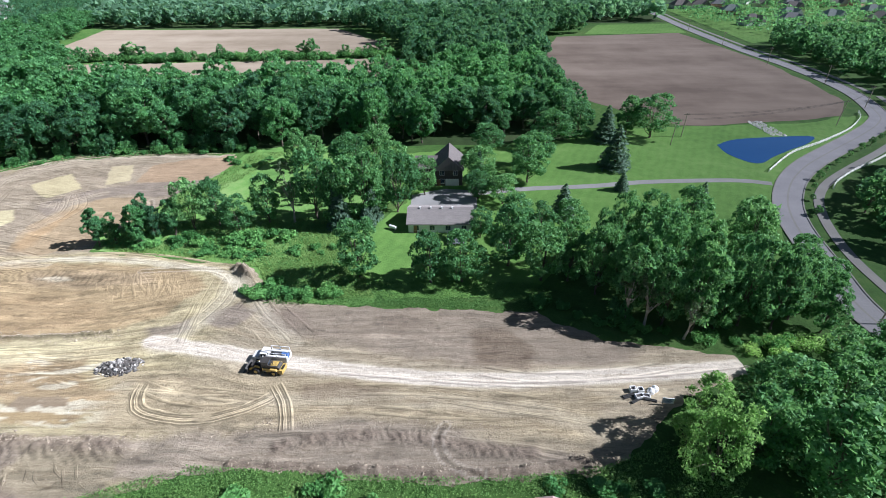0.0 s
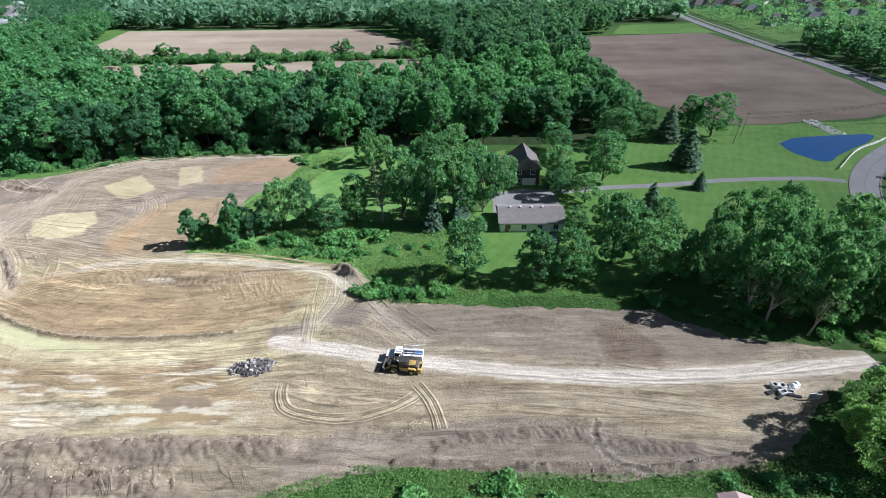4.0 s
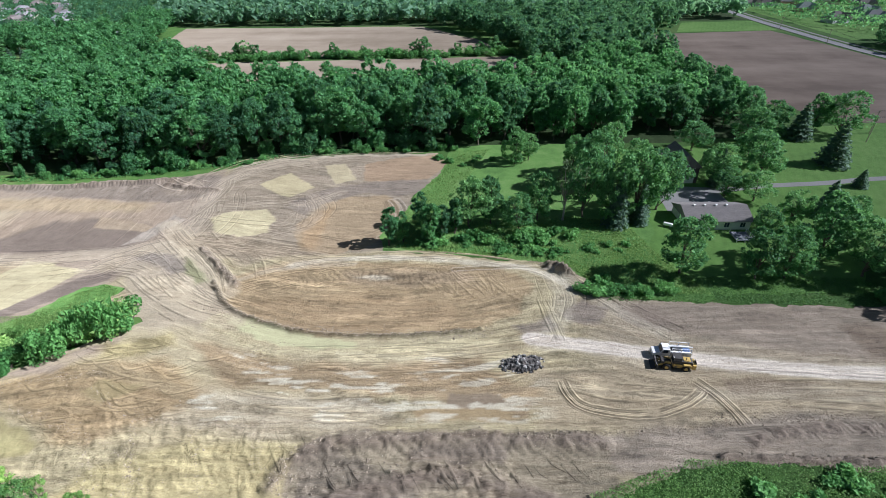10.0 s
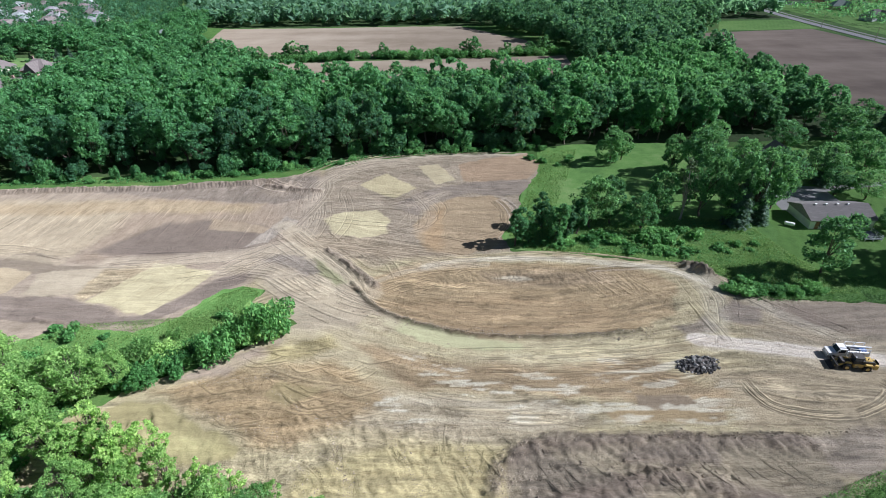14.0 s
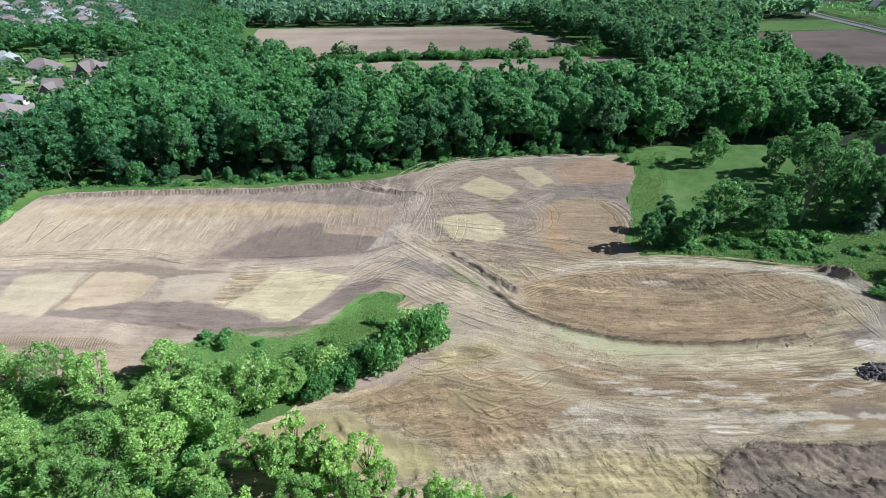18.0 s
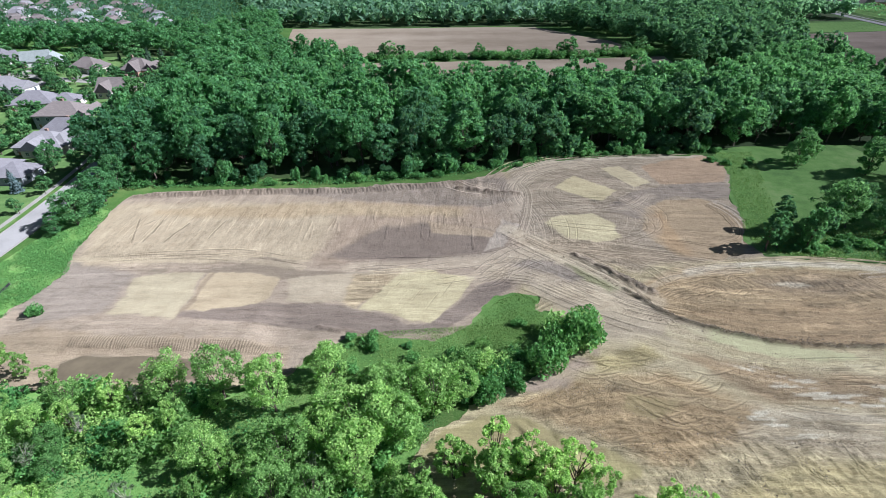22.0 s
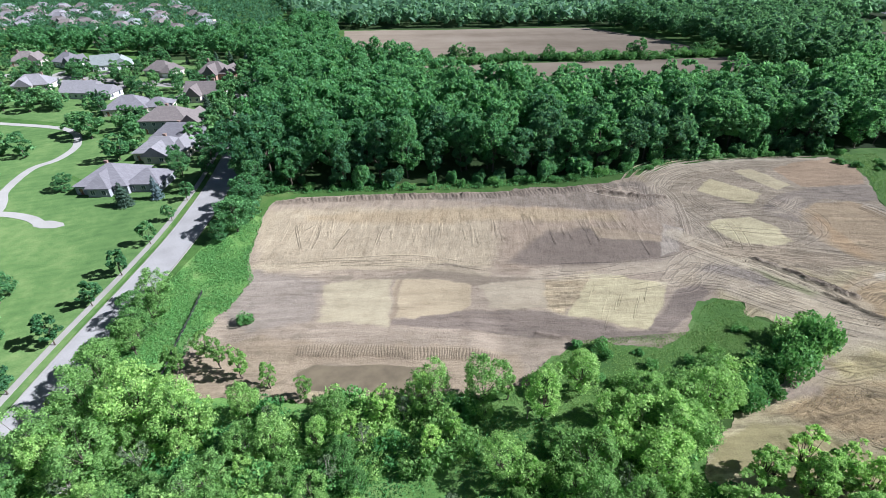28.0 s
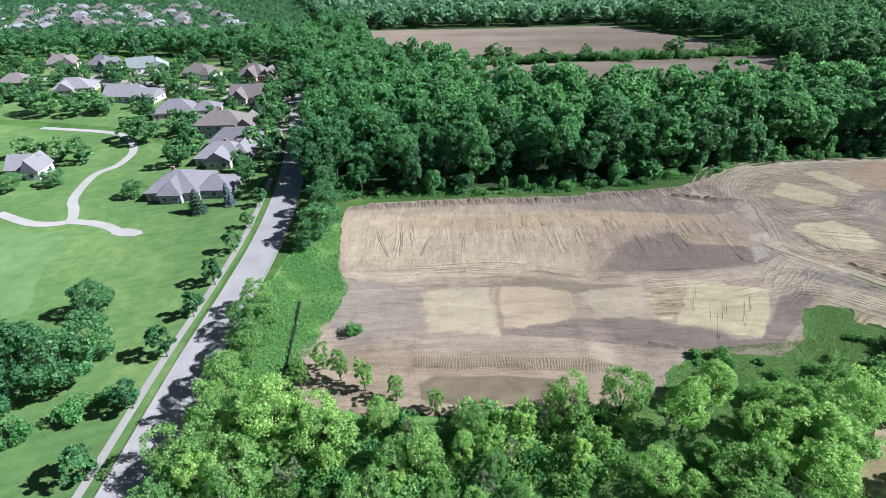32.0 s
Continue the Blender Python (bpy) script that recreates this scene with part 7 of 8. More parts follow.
rail_fence([(103, 153.4), (119, 169), (134.3, 178.7), (153.3, 192.6), (167, 206.5), (172, 215)], "white three-rail fence along a curving road")
rail_fence([(116, 141), (119, 144.7), (130, 153.5), (142.5, 161.6), (151.4, 168)], "white three-rail fence beside a pavement")
silt = empty("silt_fence", "low black fabric silt fence on wooden stakes", "fence")
FABRIC = simple("black_fabric", (0.035, 0.035, 0.037), (0.02, 0.02, 0.022), 1.5, 0.8)
line = curve_through([(-271.6, 94), (-270.6, 86), (-269.8, 78), (-268.8, 70), (-268.2, 64)], 2.0)
for a, b in zip(line[:-1], line[1:]):
    d = math.hypot(*(b - a))
    m = pose(a[0], a[1], 0, 0, 0, math.degrees(math.atan2(b[1] - a[1], b[0] - a[0])))
    part("fabric", Geo().add([(0, -0.05, -0.1), (d, -0.05, -0.1), (d, 0.0, 0.75), (0, 0.0, 0.75), (0, 0.02, -0.1), (d, 0.02, -0.1), (d, 0.03, 0.72), (0, 0.03, 0.72)],
                             [(0, 1, 2, 3), (5, 4, 7, 6), (3, 2, 6, 7)]), FABRIC, silt).matrix_basis = m
    part("stake", Geo().box(-0.03, 0.04, -0.2, 0.03, 0.1, 0.95), WOOD_POLE, silt).matrix_basis = m
poles = {}
for key, x, y, h, lean in (("a", 80.2, 178.1, 9.8, 3), ("b", 87.4, 187, 9.2, 2), ("c", 153.2, 199.3, 10, 3), ("d", 86.2, 78.6, 9.8, 3), ("e", 179.5, 222, 9.5, 2), ("f", 186.5, 262, 9.5, 0), ("g", 180, 305, 9.5, 0), ("h", 178.5, 360, 9.5, 0), ("i", 177, 415, 9.5, 0)):
    p = empty("utility_pole", "tall grey wooden utility pole with a crossarm", "pole", "utility poles", pose(x, y, 0, 0, lean))
    part("shaft", Geo().tube([(0, 0, -0.3), (0, 0, h)], [0.17, 0.11], 8), WOOD_POLE, p)
    part("crossarm", Geo().box(-1.1, -0.06, h - 0.75, 1.1, 0.06, h - 0.6), WOOD_POLE, p)
    for s in (-1.0, 0.0, 1.0):
        part("insulator", Geo().tube([(s, 0, h - 0.6), (s, 0, h - 0.38)], [0.05, 0.04], 6), STEEL, p)
    poles[key] = (x + h * math.sin(radians(lean)), y, h - 0.4)
for a, b in (("a", "c"), ("b", "c"), ("c", "e"), ("e", "f"), ("f", "g"), ("g", "h"), ("h", "i")):
    p, q = Vector(poles[a]), Vector(poles[b])
    for s in (-1.0, 1.0):
        pts = [p.lerp(q, k / 10) + Vector((s * 0.7, s * 0.7, -1.4 * 4 * (k / 10) * (1 - k / 10))) for k in range(11)]
        tagged(new("cable", Geo().tube(pts, [0.035] * 11, 4, False).mesh("cable", BLACK)), "thin dark overhead power cable between poles", "cable", "overhead cables")


def stone_shape(seed, gen=None):
    g = np.random.default_rng(seed)
    bm = bmesh.new()
    bmesh.ops.create_icosphere(bm, subdivisions=1, radius=1.0)
    for v in bm.verts:
        v.co *= g.uniform(0.65, 1.2)
    me = bpy.data.meshes.new("stone")
    bm.to_mesh(me)
    bm.free()
    return me


STONE = Mat("mixed_rubble_stone", 0.9, 0.2)
STONE.colour(STONE.mix(0.5, STONE.ramp(STONE.node("ShaderNodeObjectInfo").outputs["Random"], [(0.0, (0.07, 0.065, 0.06)), (0.55, (0.16, 0.15, 0.14)), (0.8, (0.36, 0.34, 0.31)), (1.0, (0.62, 0.60, 0.56))]),
                       STONE.ramp(STONE.noise(STONE.where(source="object"), 2.0, 4), [(0.3, (0.4, 0.4, 0.4)), (0.7, (1.2, 1.2, 1.2))]), "MULTIPLY"))
STONE = STONE.m
PALESTONE = simple("pale_riprap_stone", (0.58, 0.57, 0.55), (0.36, 0.35, 0.34), 0.8)
stone_meshes = [stone_shape(i) for i in range(6)]
for me in stone_meshes:
    me.materials.append(STONE)
gen = np.random.default_rng(5)
heap = empty("rubble_heap", "heap of dark broken rock and pale rubble", "rubble", "", pose(-60.6, 65, 0, 0, 0, 8))
part("mound", Geo().tube([(0, 0, -0.1), (0, 0, 0.5), (0, 0, 1.0)], [2.9, 2.0, 0.6], 14), simple("rubble_fines", (0.13, 0.115, 0.10), (0.07, 0.06, 0.055), 1.2), heap).matrix_basis = Matrix.Diagonal((1.35, 0.75, 0.9, 1))
for k in range(230):
    a, r = gen.uniform(0, 2 * math.pi), math.sqrt(gen.random())
    o = part("stone", stone_meshes[k % 6], None, heap)
    s = gen.uniform(0.13, 0.42) * (1.2 - 0.4 * r)
    o.matrix_basis = Matrix.LocRotScale((4.3 * r * math.cos(a), 2.3 * r * math.sin(a), 0.95 * (1 - r) ** 0.8 + s * 0.2), Euler(gen.uniform(0, 6, 3)), (s * gen.uniform(0.7, 1.6), s, s * gen.uniform(0.5, 1)))
rip = empty("riprap", "spillway of pale broken riprap stones above a pond", "stones")
rip_meshes = [m.copy() for m in stone_meshes[:4]]
for me in rip_meshes:
    me.materials.clear()
    me.materials.append(PALESTONE)
for k in range(280):
    u, w = gen.random(), gen.uniform(-1, 1)
    o = part("stone", rip_meshes[k % 4], None, rip)
    s = gen.uniform(0.22, 0.5)
    o.matrix_basis = Matrix.LocRotScale((123 + 1.6 * u + w * 2.9, 204.5 - 17.5 * u, 0.12), Euler(gen.uniform(0, 6, 3)), (s, s * 0.8, s * 0.5))

# ---- machines and site clutter ----
YELLOW = simple("worn_yellow_paint", (0.60, 0.42, 0.11), (0.30, 0.20, 0.07), 1.5, 0.5, 0.4)
WHITE = simple("white_vehicle_paint", (0.80, 0.80, 0.80), (0.66, 0.65, 0.63), 0.8, 0.35, 0.5)
DARKSTEEL = simple("dark_greasy_steel", (0.06, 0.055, 0.05), (0.03, 0.028, 0.026), 2, 0.6, 0.4)
BLUE = simple("blue_tank_paint", (0.08, 0.16, 0.36), (0.06, 0.11, 0.26), 1, 0.4)


def wheel(parent, x, y, r, w):
    o = part("wheel", Geo().tube([(0, -w / 2, 0), (0, -w / 2 + 0.08, 0), (0, w / 2 - 0.08, 0), (0, w / 2, 0)], [r * 0.86, r, r, r * 0.86], 20), BLACK, parent, "black rubber tyre")
    o.matrix_basis = pose(x, y, r)
    part("rim", Geo().tube([(0, -w / 2 - 0.02, 0), (0, w / 2 + 0.02, 0)], [r * 0.5, r * 0.5], 14), YELLOW if r > 0.6 else STEEL, o)


loader = empty("wheel_loader", "yellow articulated wheel loader with big black tyres", "loader", "", pose(-32.6, 64.5, 0, 0, 0, 172) @ Matrix.Scale(0.8, 4))
part("front_frame", Geo().box(1.0, -0.8, 0.75, 3.2, 0.8, 1.7).box(2.6, -0.9, 1.6, 3.3, 0.9, 2.2), DARKSTEEL, loader)
part("rear_frame", Geo().box(-3.6, -1.05, 0.8, 0.6, 1.05, 1.75), YELLOW, loader)
part("engine_hood", Geo().prism([(-3.6, 1.7), (-0.9, 1.7), (-0.9, 2.7), (-3.2, 2.55), (-3.6, 2.2)], -0.95, 0.95, "y"), DARKSTEEL, loader)
part("counterweight", Geo().box(-4.3, -1.2, 0.7, -3.5, 1.2, 1.9), YELLOW, loader)
part("cab", Geo().box(-0.9, -0.85, 1.7, 0.8, 0.85, 2.4), DARKSTEEL, loader)
for px, py in ((-0.85, -0.8), (0.75, -0.8), (0.75, 0.8), (-0.85, 0.8)):
    part("cab_pillar", Geo().box(px - 0.06, py - 0.06, 2.4, px + 0.06, py + 0.06, 3.4), DARKSTEEL, loader)
part("cab_glass", Geo().box(-0.82, -0.8, 2.4, 0.72, 0.8, 3.36), GLASS, loader)
part("cab_roof", Geo().box(-1.1, -1.0, 3.4, 1.0, 1.0, 3.55), DARKSTEEL, loader)
for py in (-0.75, 0.75):
    part("lift_arm", Geo().prism([(1.2, 2.0), (2.2, 2.2), (4.4, 0.7), (4.2, 0.4), (2.2, 1.6), (1.2, 1.6)], py - 0.12, py + 0.12, "y"), YELLOW, loader)
part("bucket", Geo().prism([(4.0, 0.1), (5.4, 0.05), (5.35, 0.18), (4.3, 0.4), (4.15, 1.2), (4.6, 1.6), (4.5, 1.7), (4.0, 1.3)], -1.5, 1.5, "y"), DARKSTEEL, loader)
part("exhaust", Geo().tube([(-2.0, 0.4, 2.6), (-2.0, 0.4, 3.5)], [0.08, 0.08], 8), DARKSTEEL, loader)
for py in (-1.15, 1.15):
    part("fender", Geo().prism([(-3.2, 1.7), (-2.9, 2.05), (-1.5, 2.05), (-1.2, 1.7)], py - 0.35, py + 0.35, "y"), YELLOW, loader)
    part("hydraulic_cylinder", Geo().tube([(1.6, py * 0.45, 1.5), (3.0, py * 0.45, 1.9)], [0.14, 0.12], 8), STEEL, loader, "bright steel cylinder")
    part("work_light", Geo().box(0.8, py * 0.7 - 0.12, 3.55, 1.0, py * 0.7 + 0.12, 3.75), WHITE, loader, "white work light")
    part("step_ladder", Geo().box(-0.3, py * 1.05 - 0.1, 0.6, 0.3, py * 1.05 + 0.1, 0.7).box(-0.3, py * 1.05 - 0.1, 1.1, 0.3, py * 1.05 + 0.1, 1.2), DARKSTEEL, loader)
part("grille", Geo().box(-4.36, -0.7, 1.9, -4.28, 0.7, 2.3), BLACK, loader)
part("hood_panel", Geo().box(-3.0, -0.7, 2.62, -1.5, 0.7, 2.72), YELLOW, loader, "worn yellow hood panel")
part("hose", Geo().tube([(1.1, 0.3, 2.2), (2.0, 0.35, 2.5), (2.8, 0.3, 2.3)], [0.06, 0.06, 0.06], 6), BLACK, loader, "black hydraulic hose")
for px in (2.1, -2.2):
    for py in (-1.15, 1.15):
        wheel(loader, px, py, 0.85, 0.65)
truck = empty("service_truck", "white service truck with a pipe rack and blue tank", "truck", "", pose(-32.3, 67.2, 0, 0, 0, 174) @ Matrix.Scale(0.92, 4))
part("chassis", Geo().box(-3.4, -0.5, 0.55, 3.6, 0.5, 0.85), DARKSTEEL, truck)
part("hood", Geo().prism([(2.4, 0.8), (3.9, 0.8), (3.9, 1.5), (2.4, 1.75)], -0.95, 0.95, "y"), WHITE, truck)
part("cab", Geo().prism([(0.7, 0.8), (2.5, 0.8), (2.5, 1.7), (2.1, 2.6), (0.7, 2.6)], -1.0, 1.0, "y"), WHITE, truck)
part("windscreen", Geo().prism([(2.5, 1.75), (2.53, 1.75), (2.15, 2.55), (2.12, 2.55)], -0.85, 0.85, "y"), GLASS, truck)
for py in (-1.01, 1.0):
    part("side_window", Geo().box(1.0, py, 1.7, 2.0, py + 0.015, 2.45), GLASS, truck)
part("service_body", Geo().box(-3.5, -1.15, 0.85, 0.5, -0.6, 2.1).box(-3.5, 0.6, 0.85, 0.5, 1.15, 2.1).box(-3.5, -0.6, 0.85, 0.5, 0.6, 1.1), WHITE, truck)
part("tank", Geo().tube([(-3.3, 0, 1.7), (-2.0, 0, 1.7)], [0.55, 0.55], 14), BLUE, truck, "blue fuel tank")
for px in (-3.3, -1.4, 0.4):
    for py in (-1.05, 1.05):
        part("rack_post", Geo().box(px - 0.05, py - 0.05, 2.1, px + 0.05, py + 0.05, 2.95), WHITE, truck)
for py in (-1.05, 1.05):
    part("rack_rail", Geo().box(-3.4, py - 0.05, 2.95, 0.5, py + 0.05, 3.05), WHITE, truck)
for px in (-2.9, -1.6, -0.3):
    for py in (-0.88, 0.88):
        part("locker_lid", Geo().box(px - 0.55, py - 0.24, 2.1, px + 0.55, py + 0.24, 2.16), WHITE, truck, "white locker lid")
part("tool_chest", Geo().box(-1.5, -0.5, 1.1, 0.2, 0.5, 1.75), DARKSTEEL, truck, "dark tool chest")
part("hose_reel", Geo().tube([(0.0, -0.3, 2.0), (0.0, 0.3, 2.0)], [0.3, 0.3], 12), BLACK, truck, "black hose reel")
part("bumper", Geo().box(3.85, -1.0, 0.5, 4.05, 1.0, 0.8), STEEL, truck)
for py in (-0.75, 0.75):
    part("headlight", Geo().box(3.88, py - 0.18, 1.0, 3.93, py + 0.18, 1.25), STEEL, truck)
    part("wing_mirror", Geo().box(2.2, py * 1.55 - 0.1, 1.8, 2.3, py * 1.55 + 0.1, 2.2), BLACK, truck)
part("rack_pipe", Geo().tube([(-3.6, 0.4, 3.15), (1.2, 0.4, 3.15)], [0.15, 0.15], 10), WHITE, truck, "white pipe on the rack")
for px in (2.9, -2.2):
    for py in (-0.95, 0.95):
        wheel(truck, px, py, 0.5, 0.35)


def crate(x, y, turn, w, d, h):
    c = empty("pallet_crate", "white open plastic pallet crate on bare soil", "crate", "pallet crates", pose(x, y, 0.05, 0, 0, turn))
    part("base", Geo().box(-w / 2, -d / 2, 0, w / 2, d / 2, 0.15), WHITE, c)
    for a, b, e, f in ((-w / 2, -d / 2, w / 2, -d / 2 + 0.1), (-w / 2, d / 2 - 0.1, w / 2, d / 2), (-w / 2, -d / 2 + 0.1, -w / 2 + 0.1, d / 2 - 0.1), (w / 2 - 0.1, -d / 2 + 0.1, w / 2, d / 2 - 0.1)):
        part("side", Geo().box(a, b, 0.15, e, f, h), WHITE, c)
    part("contents", Geo().box(-w / 2 + 0.1, -d / 2 + 0.1, 0.15, w / 2 - 0.1, d / 2 - 0.1, h * 0.6), DARKSTEEL, c)


for x, y, turn, w, d, h in ((32.2, 60.6, 4, 1.0, 1.0, 0.8), (33.4, 60.4, 4, 1.0, 1.0, 0.8), (32.9, 59.2, 12, 1.4, 0.9, 0.6), (34.1, 59.2, -10, 1.2, 0.9, 0.6)):
    crate(x, y, turn, w, d, h)
for x, y, turn, n in ((31.4, 59.2, 20, 3), (32.4, 58.4, 30, 2), (34.4, 58.5, -15, 2)):
    p = empty("pipe_stack", "black plastic pipes lying on bare soil", "pipes", "", pose(x, y, 0.06, 0, 0, turn))
    for k in range(n):
        part("pipe", Geo().tube([(-1.2, 0.28 * k, 0.12), (1.2, 0.28 * k, 0.12)], [0.13, 0.13], 9), BLACK, p)
for x, y, turn in ((35.2, 60.3, 40), (36.0, 60.8, -20)):
    b = empty("white_sack", "large white bulk sack on bare soil", "sack", "", pose(x, y, 0, 0, 0, turn))
    part("bag", Geo().tube([(0, 0, 0), (0, 0, 0.15), (0, 0, 0.7), (0, 0, 0.95)], [0.55, 0.66, 0.6, 0.3], 10), WHITE, b)
    part("tie", Geo().tube([(0, 0, 0.93), (0, 0, 1.1)], [0.12, 0.2], 8), WHITE, b)
board = empty("notice_board", "white notice board on two short posts", "sign", "", pose(37.0, 57.6, 0, 0, 0, -6))
part("panel", Geo().box(-0.95, -0.05, 0.55, 0.95, 0.05, 1.75), WHITE, board)
for px in (-0.75, 0.75):
    part("post", Geo().box(px - 0.06, 0.05, -0.2, px + 0.06, 0.16, 1.85), WOOD_POLE, board)
for k, z in enumerate((1.5, 1.25, 1.0, 0.8)):
    part("text_bar", Geo().box(-0.7, -0.056, z, 0.7 - 0.25 * (k % 2), -0.051, z + 0.1), BLUE, board, "blue printed bar")

# ---- loose clods, weeds and grass ----
CLOD = Mat("loose_clods", 0.95, 0.1)
CLOD.colour(CLOD.ramp(CLOD.node("ShaderNodeNewGeometry").outputs["Random Per Island"], [(0.0, (0.25, 0.205, 0.155)), (0.6, (0.36, 0.30, 0.225)), (1.0, (0.46, 0.395, 0.30))]))


def clods(name, label, lines, k, spread, size, seed):
    """Loose lumps along lines, as one heap of small five-faced chips."""
    gen = np.random.default_rng(seed)
    pts = np.concatenate([curve_through(l, 1.0) for l in lines])
    p = pts[gen.integers(0, len(pts), k)] + gen.normal(size=(k, 2)) * spread
    ix, iy = np.clip(((p[:, 0] + 274) / step).astype(int), 0, X.shape[1] - 1), np.clip(((p[:, 1] - 26) / step).astype(int), 0, X.shape[0] - 1)
    ok = rim[iy, ix] > -0.5
    p, z = p[ok], H[iy, ix][ok]
    k = len(p)
    s = size * gen.lognormal(0, 0.45, k)
    a = gen.uniform(0, 2 * math.pi, k)
    corner = np.array([(1, 0, -0.3), (0, 1, -0.3), (-1, 0, -0.3), (0, -1, -0.3), (0.2, 0.1, 0.9)])[None] * gen.uniform(0.6, 1.3, (k, 5, 1)) * s[:, None, None]
    c, n = np.cos(a)[:, None], np.sin(a)[:, None]
    v = np.stack([corner[..., 0] * c - corner[..., 1] * n + p[:, :1], corner[..., 0] * n + corner[..., 1] * c + p[:, 1:], corner[..., 2] + z[:, None]], -1).reshape(-1, 3)
    f = (np.array([(0, 1, 4), (1, 2, 4), (2, 3, 4), (3, 0, 4)])[None] + 5 * np.arange(k)[:, None, None]).reshape(-1, 3)
    tagged(new(name, flat_mesh(name, v.tolist(), f.tolist(), [CLOD.m])), label, "clods", kind="stuff")


clods("soil_clods", "loose brown clods on spoil rows", [[(-100, 40), (-98, 45), (-90, 47.5), (-70, 48.5), (-50, 48)], [(-32, 45), (-10, 44.5), (8, 44.5), (22, 46.5)], [(-131, 84), (-116, 77.2), (-103, 74.6), (-93, 73.4), (-79, 72.6), (-66, 73.8)],
                                                         [(-266, 140), (-230, 142.5), (-200, 143), (-165, 148)], [(-138, 105), (-129, 95.5), (-124, 90)], [(-50, 98), (-46, 94), (-42, 88)], [(-30, 53), (-5, 53), (10, 52)]], 11000, 0.8, 0.085, 91)
clods("gully_clods", "dark crumbs along gullies in bare soil", [[(-97.8, 39), (-97.5, 45), (-94, 49.2), (-88, 50), (-76, 48.8), (-58, 49.5), (-42, 50.2), (-26, 51.8)], [(-129.6, 91.2), (-123.4, 82.9), (-116.5, 78), (-103, 73.4), (-87, 72.5), (-72, 74)], [(-141, 104.5), (-135, 98), (-130, 91)]], 6500, 0.28, 0.06, 94)
clods("loose_crumbs", "rows of dark crumbs in loose yellow soil", [[(-150, 54), (-142, 52), (-134, 49), (-126, 46), (-120, 40)], [(-127, 52), (-124, 45), (-121, 38)], [(-138, 58), (-130, 54), (-118, 51), (-104, 51)], [(-116, 49), (-113, 44), (-110, 38)], [(-106, 49), (-103, 43)], [(-160, 60), (-150, 61), (-138, 63)], [(-133, 47), (-128, 41), (-126, 36)]], 4500, 0.6, 0.05, 96)
clods("band_crumbs", "crumbs of soil strewn along graded bands", [[(-118, 66), (-100, 62), (-80, 61), (-60, 62)], [(-116, 68.5), (-100, 65.5), (-84, 65), (-70, 67)], [(-120, 56), (-100, 52), (-84, 50.5)], [(-112, 70.5), (-95, 68)]], 3200, 0.9, 0.045, 95)
clods("spoil_lumps", "grey and brown lumps on a spoil heap", [[(-99, 41), (-90, 43), (-80, 44), (-66, 43)], [(-97, 44.5), (-85, 46), (-70, 46.5)]], 420, 1.2, 0.13, 93)
clods("scattered_clods", "small clods strewn over bare soil", [[(-110, 52), (-60, 50), (-20, 50), (20, 50)], [(-150, 40), (-110, 38), (-70, 36)], [(-160, 60), (-130, 66), (-90, 62), (-50, 60)], [(-40, 78), (0, 76), (30, 70)], [(-150, 150), (-150, 120), (-120, 95)], [(-110, 70), (-70, 68)]], 6000, 3.6, 0.055, 92)


def tufts(name, label, poly, k, size, seed, leaves=BLADES, tall=1.0):
    gen = np.random.default_rng(seed)
    xs, ys = [p[0] for p in poly], [p[1] for p in poly]
    x, y = gen.uniform(min(xs), max(xs), 3 * k), gen.uniform(min(ys), max(ys), 3 * k)
    ok = inside(poly, x, y) & (fnoise(x / 5, y / 5, seed, 5) > 0.22 + 0.4 * gen.random(3 * k))
    x, y = x[ok][:k], y[ok][:k]
    patch = 0.6 + 0.9 * fnoise(x / 8, y / 8, seed + 3)
    p = np.stack([x, y, gen.uniform(0.05, 0.45, len(x)) * tall * patch], 1)
    d = np.stack([gen.normal(size=len(x)) * 0.5, gen.normal(size=len(x)) * 0.5 - 0.2, np.ones(len(x))], 1)
    tagged(new(name, quads_mesh(name, sprays(p, d, size, gen, 0.5, True), leaves)), label, "weeds", kind="stuff")


tufts("meadow_weeds", "rank green weeds in the meadow", [(-93, 106), (-90, 114), (-72, 120), (-40, 122), (-26, 118), (-22, 100), (-16, 86), (-38, 86), (-46, 98), (-60, 101)], 52000, 0.15, 61, BLADES_LIME, 0.8)
tufts("yard_grass", "rough green grass along the yard's edge", [(-40, 84), (-12, 83), (18, 82), (24, 84), (20, 92), (-10, 93), (-36, 92)], 15000, 0.14, 67, BLADES, 0.6)
tufts("near_weeds", "thick green weeds along the near edge", [(-54, 39), (-38, 45), (-7, 43.6), (10, 43.8), (24, 46), (34, 50), (44, 44), (30, 30), (-50, 28)], 60000, 0.12, 62, BLADES, 1.8)
tufts("verge_grass", "tall bright grass beside the road", [(-281, 62), (-268, 68), (-263, 88), (-261, 99), (-265, 107), (-268.5, 131), (-276, 134), (-281, 100)], 36000, 0.15, 63, LEAF_BUSH, 1.2)
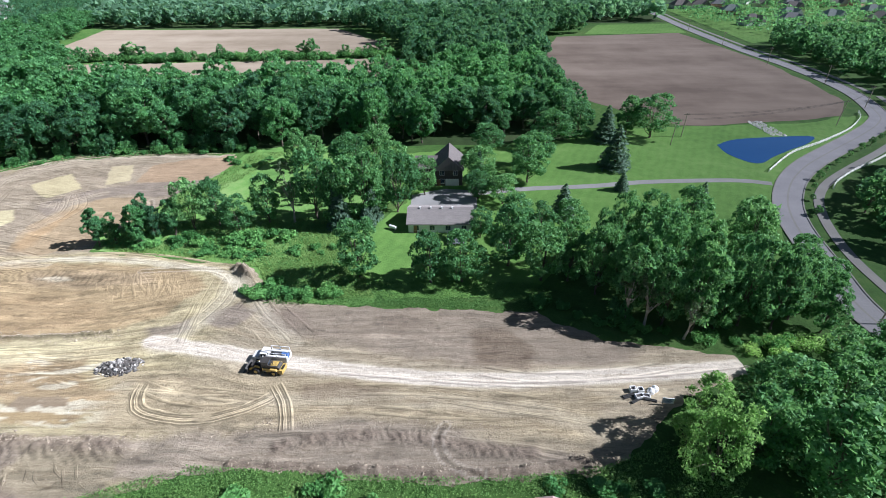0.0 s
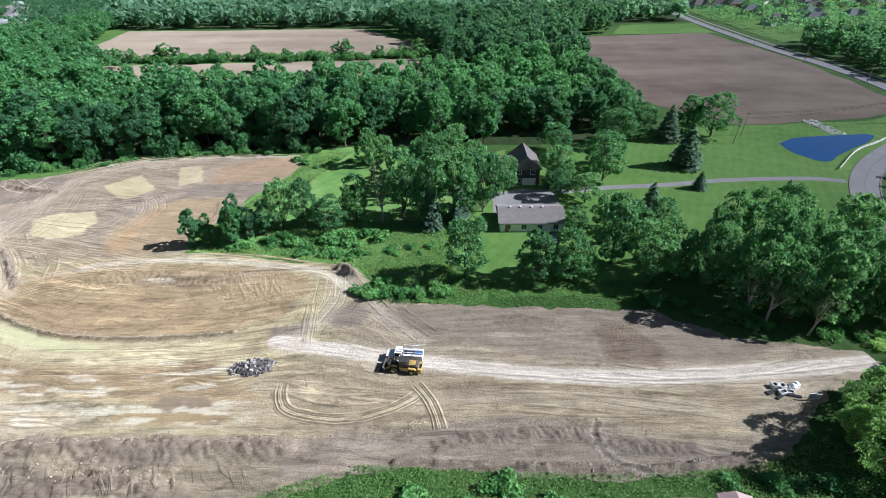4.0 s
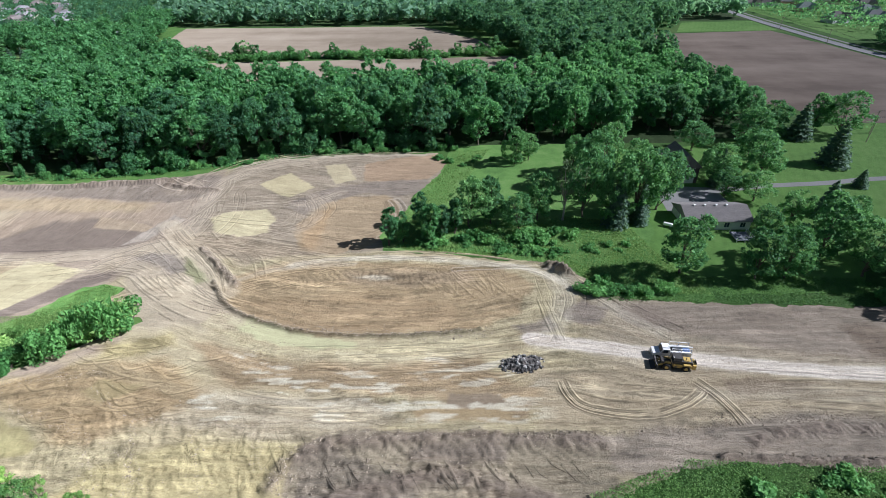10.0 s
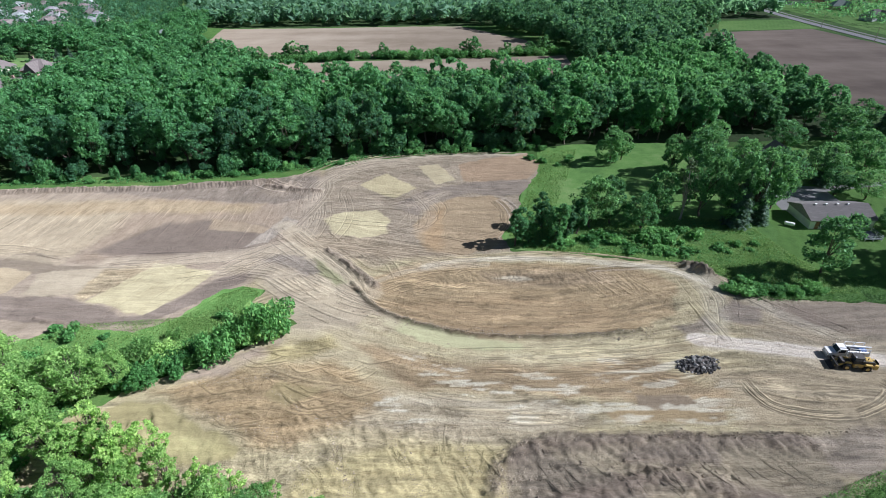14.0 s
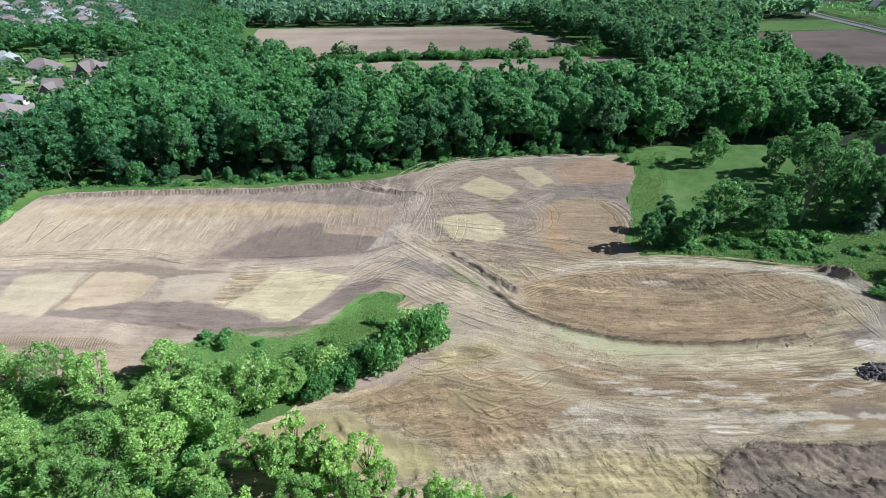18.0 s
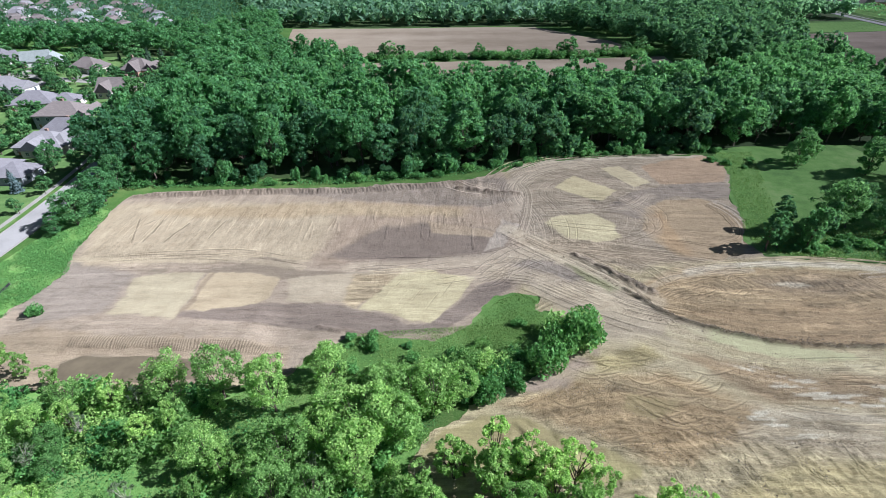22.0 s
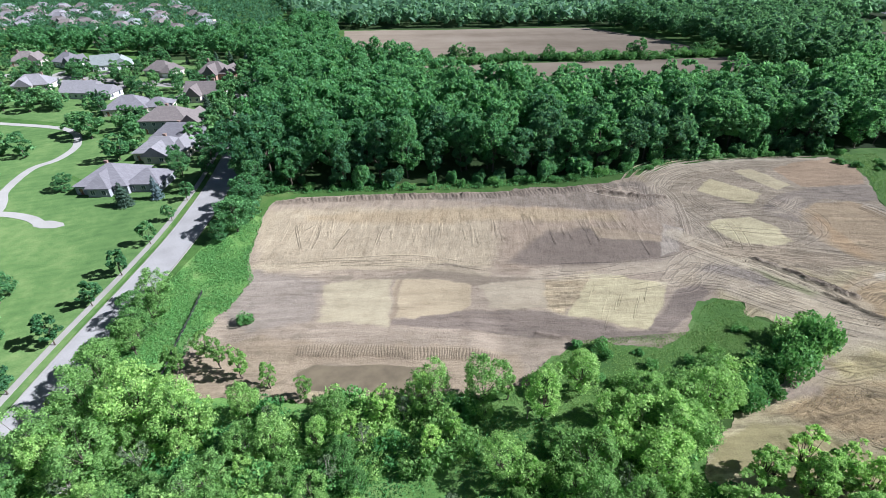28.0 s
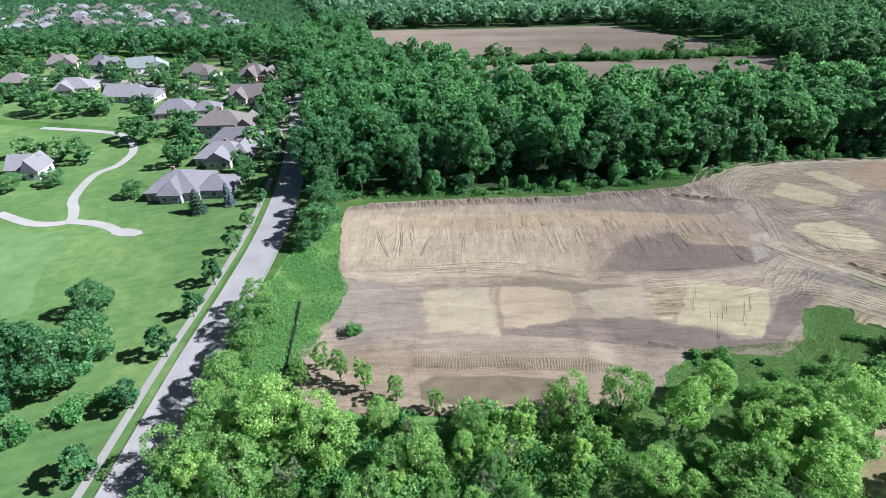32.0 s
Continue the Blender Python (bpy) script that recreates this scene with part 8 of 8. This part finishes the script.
tufts("thicket_grass", "green grass and weeds in a glade", [(-213, 42), (-202, 42), (-196, 49), (-188, 55), (-178, 59.5), (-164, 65), (-153, 66), (-146, 73), (-150, 80), (-166, 79), (-188, 77), (-200, 66), (-213, 56)], 42000, 0.12, 64, BLADES_LIME, 0.4)
tufts("tongue_weeds", "green weeds on a spit between graded soil", [(-141, 76), (-150, 83), (-150, 88), (-154, 90), (-159, 87), (-166, 77), (-160, 68), (-150, 69)], 14000, 0.11, 65, BLADES_LIME, 0.5)
tufts("wood_edge_weeds", "green weeds along the wood's edge", [(-276, 145), (-231, 147), (-206, 147.5), (-176, 151.5), (-149, 159), (-132, 167), (-108, 170), (-76, 172), (-76, 175), (-108, 174), (-134, 171), (-150, 163), (-176, 156), (-231, 150), (-276, 149)], 16000, 0.28, 66, LEAF_BUSH, 1.6)
tufts("thicket_weeds", "rank weeds under young trees", [(-281, 64), (-262, 62), (-240, 60), (-205, 60), (-190, 55), (-180, 60), (-166, 62), (-172, 54), (-177, 48), (-172, 37), (-164, 26), (-279, 26)], 48000, 0.15, 68, LEAF_BUSH, 1.2)
tufts("meadow_tall_weeds", "patches of pale tall weeds in the meadow", [(-91, 107), (-88, 114), (-70, 118), (-42, 120), (-28, 118), (-24, 100), (-20, 90), (-38, 88), (-46, 99), (-60, 102)], 9000, 0.17, 69, LEAF_BUSH, 1.4)
tufts("upper_meadow_weeds", "short bright weeds in the upper meadow", [(-92, 113), (-86, 128), (-82, 142), (-77, 152), (-74, 172), (-60, 173), (-68, 150), (-76, 128), (-80, 118)], 16000, 0.15, 71, BLADES_LIME, 0.7)
MUDWATER = Mat("muddy_water", 0.3, 0.3)
MUDWATER.colour(MUDWATER.ramp(MUDWATER.noise(MUDWATER.where(source="world"), 0.3, 4), [(0.35, (0.13, 0.105, 0.07)), (0.65, (0.19, 0.155, 0.10))]))
sheet("water_basin", [(-243, 69), (-240, 71.1), (-222, 70.3), (-215, 69.4), (-214, 64.4), (-228, 64.0), (-242, 65.4)], 0.065, MUDWATER.m, "shallow brown muddy water in a dug basin", 0.9, 0.8)
